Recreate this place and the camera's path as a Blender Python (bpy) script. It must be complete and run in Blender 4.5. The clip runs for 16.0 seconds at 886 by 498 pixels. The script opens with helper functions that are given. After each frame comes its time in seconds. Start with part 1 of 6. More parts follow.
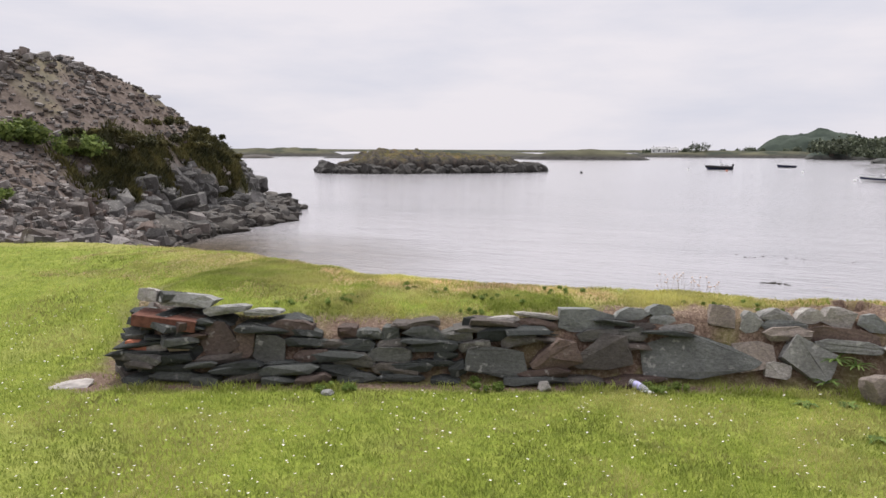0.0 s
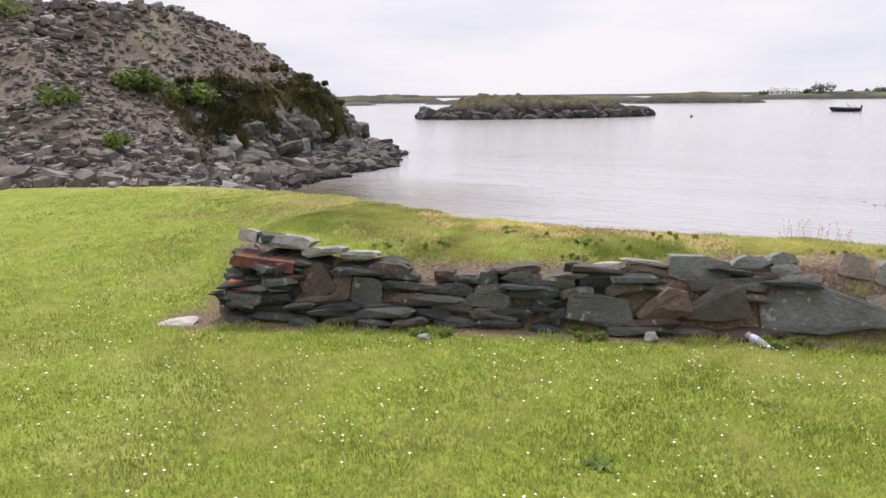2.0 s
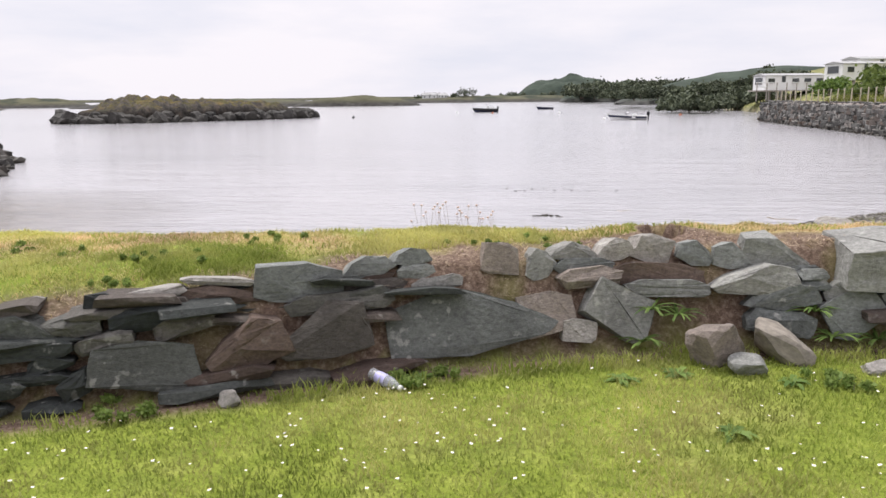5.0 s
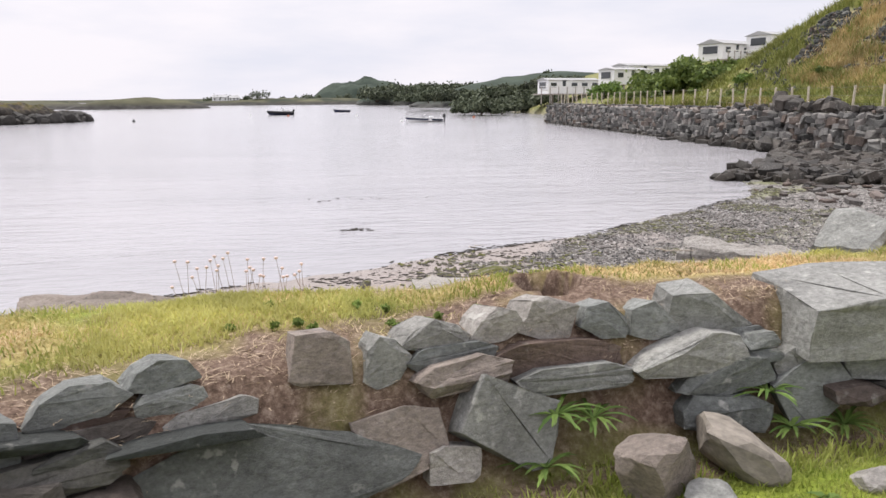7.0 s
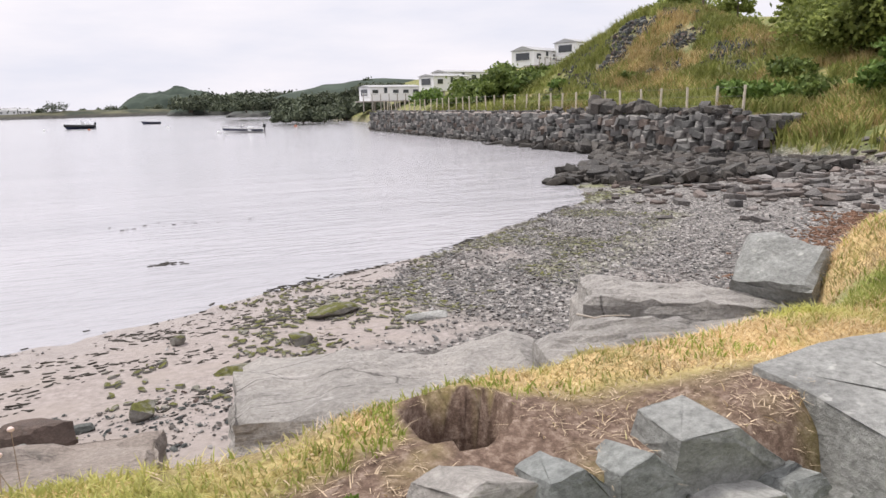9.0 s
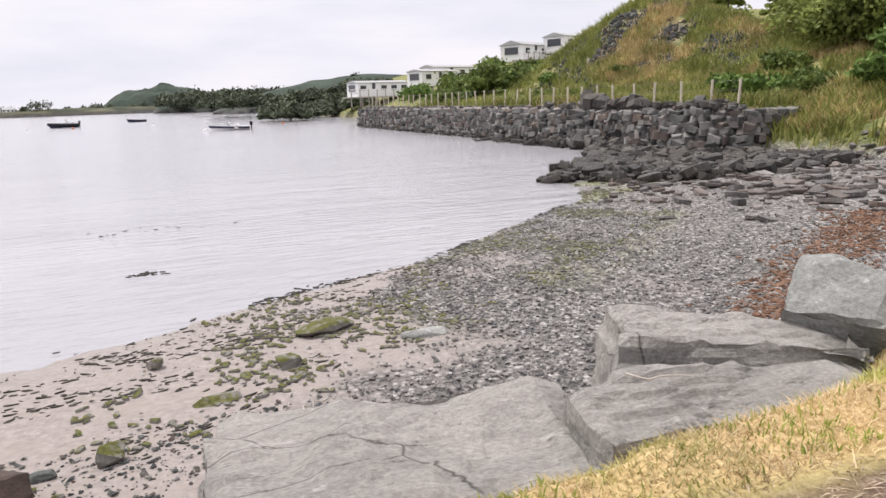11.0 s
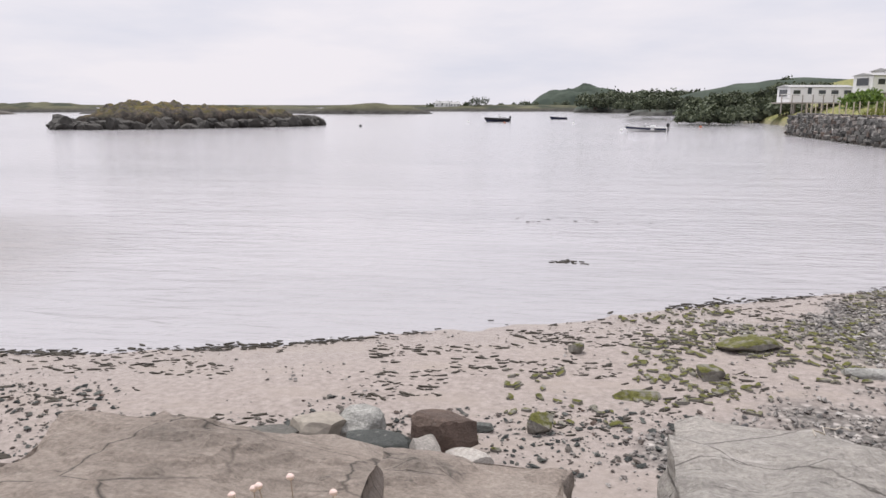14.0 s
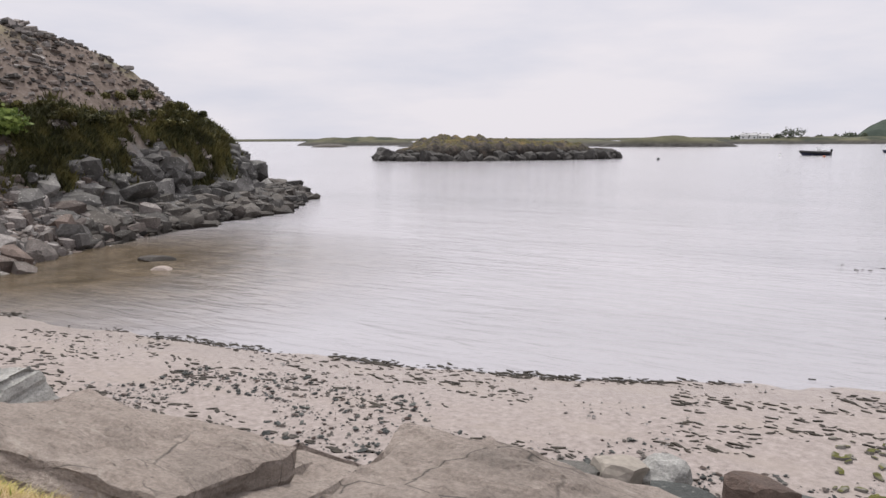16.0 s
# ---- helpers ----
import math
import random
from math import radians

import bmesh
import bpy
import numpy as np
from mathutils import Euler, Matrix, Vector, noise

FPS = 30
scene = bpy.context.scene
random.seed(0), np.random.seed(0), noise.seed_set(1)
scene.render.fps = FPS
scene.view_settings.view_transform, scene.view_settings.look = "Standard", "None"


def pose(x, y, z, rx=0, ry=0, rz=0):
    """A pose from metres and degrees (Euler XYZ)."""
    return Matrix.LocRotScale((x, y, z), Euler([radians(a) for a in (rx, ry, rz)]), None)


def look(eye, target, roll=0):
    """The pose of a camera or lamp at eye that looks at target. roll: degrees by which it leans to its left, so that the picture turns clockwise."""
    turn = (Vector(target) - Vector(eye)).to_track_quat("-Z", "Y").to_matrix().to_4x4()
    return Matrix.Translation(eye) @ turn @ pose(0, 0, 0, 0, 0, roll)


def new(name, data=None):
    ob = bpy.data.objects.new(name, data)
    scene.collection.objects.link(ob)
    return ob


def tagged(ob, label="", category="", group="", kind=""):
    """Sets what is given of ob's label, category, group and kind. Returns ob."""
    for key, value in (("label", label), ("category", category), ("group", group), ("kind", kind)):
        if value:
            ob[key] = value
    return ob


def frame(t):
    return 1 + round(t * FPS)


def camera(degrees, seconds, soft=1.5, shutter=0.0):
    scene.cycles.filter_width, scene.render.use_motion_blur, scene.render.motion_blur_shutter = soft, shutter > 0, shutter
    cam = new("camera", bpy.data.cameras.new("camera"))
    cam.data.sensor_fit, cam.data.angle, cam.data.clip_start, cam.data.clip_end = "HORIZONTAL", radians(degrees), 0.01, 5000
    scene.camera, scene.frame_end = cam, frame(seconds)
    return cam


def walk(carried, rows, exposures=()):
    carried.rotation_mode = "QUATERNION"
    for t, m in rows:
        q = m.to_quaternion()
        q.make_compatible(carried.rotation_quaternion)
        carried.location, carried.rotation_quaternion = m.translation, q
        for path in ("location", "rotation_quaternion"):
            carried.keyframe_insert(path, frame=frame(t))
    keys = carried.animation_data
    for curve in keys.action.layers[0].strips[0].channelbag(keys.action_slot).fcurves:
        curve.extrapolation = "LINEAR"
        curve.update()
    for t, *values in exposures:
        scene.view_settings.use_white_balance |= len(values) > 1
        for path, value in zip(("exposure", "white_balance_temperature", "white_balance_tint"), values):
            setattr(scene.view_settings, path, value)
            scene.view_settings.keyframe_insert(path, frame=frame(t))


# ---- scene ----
cam = camera(62.22, 16.0)
PATH = [
    (0, look((0.872, -5.840, 1.893), (0.064, -4.030, 1.629), 0.25)),
    (0.5, look((0.832, -5.840, 1.855), (-0.141, -4.122, 1.538), 0.12)),
    (1, look((0.817, -5.840, 1.821), (-0.250, -4.188, 1.459), -0.23)),
    (1.5, look((0.791, -5.767, 1.815), (-0.296, -4.134, 1.425), -0.50)),
    (2, look((0.771, -5.630, 1.818), (-0.266, -3.968, 1.413), -0.56)),
    (2.5, look((0.798, -5.470, 1.740), (-0.146, -3.755, 1.331), -0.69)),
    (3, look((0.825, -5.205, 1.595), (0.005, -3.429, 1.179), -0.82)),
    (3.5, look((0.770, -4.800, 1.461), (0.090, -2.967, 1.039), -0.78)),
    (4, look((0.745, -4.339, 1.426), (0.209, -2.458, 1.007), -0.75)),
    (4.5, look((0.745, -3.899, 1.456), (0.359, -1.980, 1.043), -0.65)),
    (5, look((0.723, -3.466, 1.429), (0.486, -1.521, 1.027), -0.58)),
    (7.3, look((0.607, -1.538, 1.392), (0.970, 0.388, 0.994), -0.52)),
    (8, look((0.712, -0.993, 1.371), (1.247, 0.893, 0.975), -0.74)),
    (8.6, look((0.781, -0.598, 1.401), (1.471, 1.239, 1.015), -1.05)),
    (10.8, look((0.996, 0.234, 1.480), (1.788, 2.026, 1.082), -1.94)),
    (11, look((0.982, 0.247, 1.482), (1.743, 2.052, 1.080), -1.93)),
    (11.5, look((0.926, 0.265, 1.476), (1.565, 2.116, 1.069), -1.58)),
    (12, look((0.870, 0.260, 1.474), (1.351, 2.157, 1.062), -1.33)),
    (12.5, look((0.802, 0.261, 1.476), (1.105, 2.194, 1.062), -0.95)),
    (13, look((0.740, 0.285, 1.465), (0.855, 2.240, 1.057), -0.58)),
    (13.5, look((0.676, 0.310, 1.461), (0.600, 2.269, 1.065), -0.21)),
    (14, look((0.620, 0.333, 1.454), (0.353, 2.279, 1.074), 0.04)),
    (14.5, look((0.574, 0.331, 1.463), (0.118, 2.245, 1.104), 0.13)),
    (15, look((0.529, 0.316, 1.466), (-0.110, 2.181, 1.130), 0.11)),
    (15.5, look((0.489, 0.332, 1.470), (-0.331, 2.129, 1.156), -0.06)),
    (16, look((0.443, 0.290, 1.487), (-0.555, 1.998, 1.194), -0.20)),
]
walk(cam, PATH, exposures=[(0, -0.03), (1.5, 0.10), (3.5, 0.20), (5, 0.18), (8, 0.20), (11, 0.20), (13, 0.08), (14.5, 0.01), (16, -0.06)])

# ---- light ----
SUN_AZ, SUN_EL = 318.0, 64.0


def build_world():
    world = bpy.data.worlds.new("hazy_sky")
    scene.world = world
    world.use_nodes = True
    n, l = world.node_tree.nodes, world.node_tree.links
    n.clear()
    sky = n.new("ShaderNodeTexSky")
    sky.sky_type = "NISHITA"
    sky.sun_disc = False
    sky.sun_elevation, sky.sun_rotation = radians(SUN_EL), radians(SUN_AZ)
    sky.dust_density = 3.0
    co = n.new("ShaderNodeTexCoord")
    sep = n.new("ShaderNodeSeparateXYZ")
    l.new(co.outputs["Generated"], sep.inputs[0])
    # overcast dome: brighter towards the zenith
    dome = n.new("ShaderNodeMapRange")
    dome.inputs["From Min"].default_value, dome.inputs["From Max"].default_value = 0.25, 1.0
    dome.inputs["To Min"].default_value, dome.inputs["To Max"].default_value = 0.88, 1.75
    l.new(sep.outputs["Z"], dome.inputs["Value"])
    # flat stretched cloud layer
    mp = n.new("ShaderNodeMapping")
    mp.inputs["Scale"].default_value = (1.6, 1.6, 7.0)
    l.new(co.outputs["Generated"], mp.inputs[0])
    noi = n.new("ShaderNodeTexNoise")
    noi.inputs["Scale"].default_value, noi.inputs["Detail"].default_value = 1.7, 6.0
    noi.inputs["Roughness"].default_value = 0.55
    l.new(mp.outputs[0], noi.inputs[0])
    ramp = n.new("ShaderNodeValToRGB")
    e = ramp.color_ramp.elements
    e[0].position, e[0].color = 0.34, (0.86, 0.862, 0.97, 1)
    e[1].position, e[1].color = 0.60, (1.03, 0.985, 1.045, 1)
    l.new(noi.outputs[0], ramp.inputs[0])
    cloud = n.new("ShaderNodeVectorMath")
    cloud.operation = "SCALE"
    l.new(ramp.outputs[0], cloud.inputs[0])
    l.new(dome.outputs[0], cloud.inputs["Scale"])
    b1, b2 = n.new("ShaderNodeBackground"), n.new("ShaderNodeBackground")
    b1.inputs[1].default_value = 0.05
    b2.inputs[1].default_value = 1.0
    l.new(sky.outputs[0], b1.inputs[0])
    l.new(cloud.outputs[0], b2.inputs[0])
    mix = n.new("ShaderNodeMixShader")
    mix.inputs[0].default_value = 0.93
    l.new(b1.outputs[0], mix.inputs[1])
    l.new(b2.outputs[0], mix.inputs[2])
    out = n.new("ShaderNodeOutputWorld")
    l.new(mix.outputs[0], out.inputs[0])
    lamp = bpy.data.lights.new("sun", "SUN")
    lamp.energy, lamp.angle, lamp.color = 2.7, radians(12), (1.0, 0.96, 0.9)
    ob = new("sun", lamp)
    a, el = radians(SUN_AZ), radians(SUN_EL)
    d = Vector((math.sin(a) * math.cos(el), math.cos(a) * math.cos(el), math.sin(el)))
    ob.matrix_world = look(tuple(d * 50), (0, 0, 0))


build_world()

# ---- materials ----
SEA = -1.13


class Mat:
    """A node material with a few shorthands."""

    def __init__(self, name, rough=0.8, spec=0.3):
        self.m = bpy.data.materials.new(name)
        self.m.use_nodes = True
        self.n, self.l = self.m.node_tree.nodes, self.m.node_tree.links
        self.b = self.n["Principled BSDF"]
        self.b.inputs["Roughness"].default_value = rough
        self.b.inputs["Specular IOR Level"].default_value = spec
        self.co = self.n.new("ShaderNodeTexCoord")
        self.geo = self.n.new("ShaderNodeNewGeometry")

    def pos(self, scale=(1, 1, 1)):
        mp = self.n.new("ShaderNodeMapping")
        mp.inputs["Scale"].default_value = scale
        self.l.new(self.geo.outputs["Position"], mp.inputs[0])
        return mp.outputs[0]

    def local(self, scale=(1, 1, 1)):
        mp = self.n.new("ShaderNodeMapping")
        mp.inputs["Scale"].default_value = scale
        self.l.new(self.co.outputs["Object"], mp.inputs[0])
        return mp.outputs[0]

    def noise(self, vec, scale, detail=4.0, rough=0.6, dist=0.0):
        t = self.n.new("ShaderNodeTexNoise")
        t.inputs["Scale"].default_value, t.inputs["Detail"].default_value = scale, detail
        t.inputs["Roughness"].default_value, t.inputs["Distortion"].default_value = rough, dist
        self.l.new(vec, t.inputs["Vector"])
        return t.outputs[0]

    def voronoi(self, vec, scale, feature="F1", out="Distance"):
        t = self.n.new("ShaderNodeTexVoronoi")
        t.feature = feature
        t.inputs["Scale"].default_value = scale
        self.l.new(vec, t.inputs["Vector"])
        return t.outputs[out]

    def ramp(self, value, *stops):
        r = self.n.new("ShaderNodeValToRGB")
        e = r.color_ramp.elements
        while len(e) < len(stops):
            e.new(0.5)
        for s, (p, c) in zip(e, stops):
            s.position = p
            s.color = (c, c, c, 1) if isinstance(c, (int, float)) else (*c, 1)
        self.l.new(value, r.inputs[0])
        return r.outputs[0]

    def mix(self, a, b, fac, kind="MIX"):
        x = self.n.new("ShaderNodeMix")
        x.data_type, x.blend_type = "RGBA", kind
        for sock, v in ((x.inputs[6], a), (x.inputs[7], b), (x.inputs[0], fac)):
            if isinstance(v, (int, float)):
                sock.default_value = v if sock == x.inputs[0] else (v, v, v, 1)
            elif isinstance(v, tuple):
                sock.default_value = (*v, 1)
            else:
                self.l.new(v, sock)
        return x.outputs[2]

    def attr(self, name):
        a = self.n.new("ShaderNodeAttribute")
        a.attribute_name = name
        return a.outputs["Fac"]

    def rand(self):
        """Per piece: the object's own number plus the island's."""
        oi = self.n.new("ShaderNodeObjectInfo")
        add = self.n.new("ShaderNodeMath")
        add.operation = "ADD"
        self.l.new(oi.outputs["Random"], add.inputs[0])
        self.l.new(self.geo.outputs["Random Per Island"], add.inputs[1])
        fr = self.n.new("ShaderNodeMath")
        fr.operation = "FRACT"
        self.l.new(add.outputs[0], fr.inputs[0])
        return fr.outputs[0]

    def upness(self):
        s = self.n.new("ShaderNodeSeparateXYZ")
        self.l.new(self.geo.outputs["Normal"], s.inputs[0])
        return s.outputs["Z"]

    def height(self):
        s = self.n.new("ShaderNodeSeparateXYZ")
        self.l.new(self.geo.outputs["Position"], s.inputs[0])
        return s.outputs["Z"]

    def bump(self, h, strength=0.5, dist=0.02, on=None):
        b = self.n.new("ShaderNodeBump")
        b.inputs["Strength"].default_value, b.inputs["Distance"].default_value = strength, dist
        self.l.new(h, b.inputs["Height"])
        if on is not None:
            self.l.new(on, b.inputs["Normal"])
        self.l.new(b.outputs[0], self.b.inputs["Normal"])
        return b.outputs[0]

    def out(self, colour=None, rough=None):
        if colour is not None:
            if isinstance(colour, tuple):
                self.b.inputs["Base Color"].default_value = (*colour, 1)
            else:
                self.l.new(colour, self.b.inputs["Base Color"])
        if rough is not None:
            self.l.new(rough, self.b.inputs["Roughness"])
        return self.m


def stone_material(name, tones, lichen=0.3, grain=1.0, wet=False, spec=0.3, rough=0.75):
    """Layered slate or boulder: a tone for each piece, fine grain, pale lichen spots; wet: dark band near the tide."""
    m = Mat(name, rough, spec)
    p = m.pos()
    k = len(tones)
    base = m.ramp(m.rand(), *[(i / max(1, k - 1), c) for i, c in enumerate(tones)])
    base = m.mix(base, m.ramp(m.noise(p, 2.3, 5), (0.3, 0.66), (0.7, 1.25)), 1.0, "MULTIPLY")
    base = m.mix(base, m.ramp(m.noise(m.pos((1, 1, 1.6)), 34 * grain, 7, 0.78), (0.3, 0.5), (0.72, 1.4)), 1.0, "MULTIPLY")
    spots = m.ramp(m.noise(p, 17, 3, 0.5), (0.60, 0.0), (0.67, 1.0))
    spots = m.mix(spots, m.ramp(m.noise(p, 3.1, 2), (0.45, 0.0), (0.6, 1.0)), 1.0, "MULTIPLY")
    sc = m.mix(0.0, lichen, spots)
    base = m.mix(base, (0.52, 0.51, 0.47), sc)
    if wet:
        hz = m.n.new("ShaderNodeMath")
        hz.operation = "ADD"
        m.l.new(m.height(), hz.inputs[0])
        m.l.new(m.mix(0.0, 0.6, m.noise(p, 1.2, 3)), hz.inputs[1])
        mr = m.n.new("ShaderNodeMapRange")
        mr.inputs["From Min"].default_value, mr.inputs["From Max"].default_value = -0.85, -0.45
        m.l.new(hz.outputs[0], mr.inputs["Value"])
        base = m.mix(m.mix(base, (0.22, 0.20, 0.17), 1.0, "MULTIPLY"), base, mr.outputs[0])
    m.bump(m.mix(m.noise(m.pos((1, 1, 1.8)), 22 * grain, 8, 0.75), m.noise(p, 7 * grain, 6, 0.7), 0.5), 0.9, 0.035)
    return m.out(base)


def plain(name, colour, rough=0.6, spec=0.3, metal=0.0, vary=0.2, scale=8.0):
    m = Mat(name, rough, spec)
    m.b.inputs["Metallic"].default_value = metal
    c = m.mix(colour, m.ramp(m.noise(m.local(), scale, 5), (0.3, 1.0 - vary), (0.7, 1.0 + vary)), 1.0, "MULTIPLY")
    return m.out(c)


def leaf_material(name, dark, light, scale=1.0, trans=0.25, patch=None):
    m = Mat(name, 0.6, 0.2)
    c = m.mix(dark, light, m.rand())
    if patch is not None:
        c = m.mix(c, patch, m.ramp(m.noise(m.pos(), 1.1, 4), (0.46, 0.0), (0.6, 0.85)))
    c = m.mix(c, m.ramp(m.noise(m.pos(), 1.3 * scale, 3), (0.3, 0.6), (0.7, 1.35)), 1.0, "MULTIPLY")
    m.out(c)
    tr = m.n.new("ShaderNodeBsdfTranslucent")
    m.l.new(c, tr.inputs[0])
    mx = m.n.new("ShaderNodeMixShader")
    mx.inputs[0].default_value = trans
    m.l.new(m.b.outputs[0], mx.inputs[1])
    m.l.new(tr.outputs[0], mx.inputs[2])
    m.l.new(mx.outputs[0], m.n["Material Output"].inputs[0])
    return m.m


def ground_material():
    m = Mat("ground", 0.9, 0.15)
    p = m.pos()
    fine, mid, big = m.noise(p, 60, 5, 0.7), m.noise(p, 7, 5, 0.65), m.noise(p, 0.9, 4)
    # turf
    turf = m.ramp(mid, (0.25, (0.11, 0.145, 0.022)), (0.5, (0.19, 0.235, 0.034)), (0.75, (0.28, 0.31, 0.065)))
    turf = m.mix(turf, (0.30, 0.30, 0.10), m.ramp(big, (0.52, 0.0), (0.75, 0.6)))
    turf = m.mix(turf, m.ramp(fine, (0.3, 0.6), (0.7, 1.35)), 1.0, "MULTIPLY")
    dry = m.ramp(fine, (0.3, (0.36, 0.24, 0.11)), (0.55, (0.58, 0.43, 0.22)), (0.75, (0.70, 0.58, 0.36)))
    soil = m.ramp(m.noise(p, 35, 6, 0.75), (0.3, (0.06, 0.04, 0.03)), (0.5, (0.15, 0.102, 0.076)), (0.78, (0.38, 0.30, 0.24)))
    sand = m.ramp(m.noise(p, 14, 6, 0.7), (0.3, (0.215, 0.186, 0.17)), (0.55, (0.31, 0.271, 0.25)), (0.75, (0.385, 0.34, 0.316)))
    sand = m.mix(sand, (0.30, 0.26, 0.23), m.ramp(m.noise(m.pos((0.6, 1.6, 1)), 1.6, 4), (0.5, 0.0), (0.68, 0.7)))
    # pebble cells: shade of the gaps is multiplied into the colour, centres lightened
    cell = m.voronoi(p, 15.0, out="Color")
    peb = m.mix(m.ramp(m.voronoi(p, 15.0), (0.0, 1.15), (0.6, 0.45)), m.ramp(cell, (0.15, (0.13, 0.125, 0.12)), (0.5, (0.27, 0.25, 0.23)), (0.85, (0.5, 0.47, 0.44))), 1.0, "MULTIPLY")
    scree = m.ramp(m.noise(p, 5, 6, 0.75), (0.3, (0.085, 0.066, 0.054)), (0.55, (0.155, 0.124, 0.105)), (0.75, (0.24, 0.208, 0.188)))
    algae = m.ramp(mid, (0.35, (0.10, 0.10, 0.03)), (0.65, (0.22, 0.24, 0.05)))
    wild = m.ramp(m.noise(p, 1.7, 6, 0.7), (0.30, (0.09, 0.11, 0.042)), (0.48, (0.15, 0.165, 0.06)), (0.6, (0.28, 0.24, 0.105)), (0.72, (0.42, 0.33, 0.18)))
    c = m.mix(sand, turf, m.attr("turf"))
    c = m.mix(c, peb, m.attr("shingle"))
    c = m.mix(c, algae, m.attr("algae"))
    c = m.mix(c, scree, m.attr("scree"))
    c = m.mix(c, wild, m.attr("wild"))
    heath = m.ramp(m.noise(p, 1.3, 6, 0.7), (0.32, (0.022, 0.022, 0.011)), (0.5, (0.055, 0.052, 0.022)), (0.62, (0.13, 0.125, 0.04)), (0.75, (0.22, 0.17, 0.075)))
    cliff = m.ramp(m.noise(m.pos((1, 1, 2)), 2.2, 7, 0.75), (0.3, (0.07, 0.066, 0.062)), (0.5, (0.17, 0.165, 0.155)), (0.7, (0.32, 0.31, 0.295)))
    c = m.mix(c, cliff, m.attr("cliff"))
    c = m.mix(c, heath, m.attr("heath"))
    c = m.mix(c, soil, m.attr("soil"))
    c = m.mix(c, dry, m.attr("dry"))
    rough = m.ramp(m.attr("wet"), (0.0, 0.92), (1.0, 0.32))
    m.bump(m.mix(fine, m.voronoi(p, 15.0), 0.35), 0.6, 0.03)
    return m.out(c, rough)


def water_material():
    m = Mat("sea_water", 0.14, 0.5)
    m.b.inputs["IOR"].default_value = 1.33
    w = m.mix(m.noise(m.pos((0.5, 1.9, 1)), 2.4, 4, 0.55, 0.7), m.noise(m.pos((0.16, 0.8, 1)), 1.0, 3, 0.5, 0.5), 0.55)
    m.bump(w, 0.8, 0.12)
    c = m.ramp(m.noise(m.pos((0.05, 0.16, 1)), 1.0, 3), (0.35, (0.32, 0.312, 0.325)), (0.65, (0.38, 0.368, 0.382)))
    # brown shallows in the corner of the cove, the headland's dark reflection painted in
    off = m.n.new("ShaderNodeVectorMath")
    off.operation = "SUBTRACT"
    m.l.new(m.pos(), off.inputs[0])
    off.inputs[1].default_value = (-14.5, 9.5, SEA)
    ln = m.n.new("ShaderNodeVectorMath")
    ln.operation = "LENGTH"
    m.l.new(off.outputs[0], ln.inputs[0])
    mr = m.n.new("ShaderNodeMapRange")
    mr.inputs["From Min"].default_value, mr.inputs["From Max"].default_value = 2.5, 8.5
    m.l.new(ln.outputs["Value"], mr.inputs["Value"])
    bed = m.ramp(m.noise(m.pos(), 1.5, 4), (0.3, (0.07, 0.055, 0.035)), (0.7, (0.16, 0.125, 0.085)))
    return m.out(m.mix(bed, c, mr.outputs[0]))


SLATE = stone_material("slate", [(0.026, 0.030, 0.029), (0.062, 0.067, 0.063), (0.038, 0.042, 0.040), (0.095, 0.10, 0.092), (0.085, 0.057, 0.046), (0.125, 0.125, 0.113)], 0.35)
GREY_ROCK = stone_material("grey_rock", [(0.23, 0.235, 0.22), (0.35, 0.345, 0.32), (0.28, 0.28, 0.263)], 0.6)
BLUEGREY = stone_material("blue_grey_slate", [(0.15, 0.16, 0.153), (0.26, 0.268, 0.25), (0.20, 0.21, 0.20), (0.31, 0.285, 0.255)], 0.45)
PALE_ROCK = stone_material("pale_rock", [(0.30, 0.28, 0.255), (0.39, 0.365, 0.335)], 0.8)
TAN_STONE = stone_material("tan_stone", [(0.24, 0.20, 0.172), (0.32, 0.27, 0.235)], 0.3)
BROWN_ROCK = stone_material("brown_rock", [(0.115, 0.082, 0.066), (0.18, 0.13, 0.106)], 0.15)
RUBBLE = stone_material("rubble", [(0.07, 0.066, 0.063), (0.155, 0.14, 0.13), (0.105, 0.087, 0.075), (0.27, 0.25, 0.235), (0.135, 0.10, 0.082), (0.05, 0.048, 0.046)], 0.3, 0.6)
SEA_ROCK = stone_material("sea_rock", [(0.04, 0.037, 0.034), (0.078, 0.072, 0.064), (0.06, 0.051, 0.043), (0.125, 0.113, 0.10)], 0.4, 0.5, wet=True)
SHINGLE = stone_material("shingle_stone", [(0.09, 0.09, 0.09), (0.20, 0.19, 0.18), (0.32, 0.30, 0.28), (0.15, 0.13, 0.12), (0.42, 0.40, 0.38)], 0.1)
GROUND = ground_material()
WATER = water_material()
GRASS = leaf_material("grass_blade", (0.185, 0.245, 0.04), (0.39, 0.43, 0.11), 1.0, 0.4, (0.44, 0.41, 0.16))
DRYGRASS = leaf_material("dry_grass_blade", (0.42, 0.29, 0.13), (0.70, 0.58, 0.37), 1.0, 0.35, (0.40, 0.42, 0.10))
BUSH = leaf_material("bush_leaf", (0.06, 0.095, 0.024), (0.19, 0.24, 0.065), 0.5, 0.35)
HEATH = leaf_material("heath_leaf", (0.022, 0.026, 0.011), (0.08, 0.078, 0.03), 0.5, 0.15, (0.13, 0.115, 0.04))
# distant foliage: haze of the air is put into this greyed leaf colour
FARLEAF = leaf_material("hazed_far_leaf", (0.055, 0.07, 0.045), (0.11, 0.125, 0.075), 0.06, 0.15)
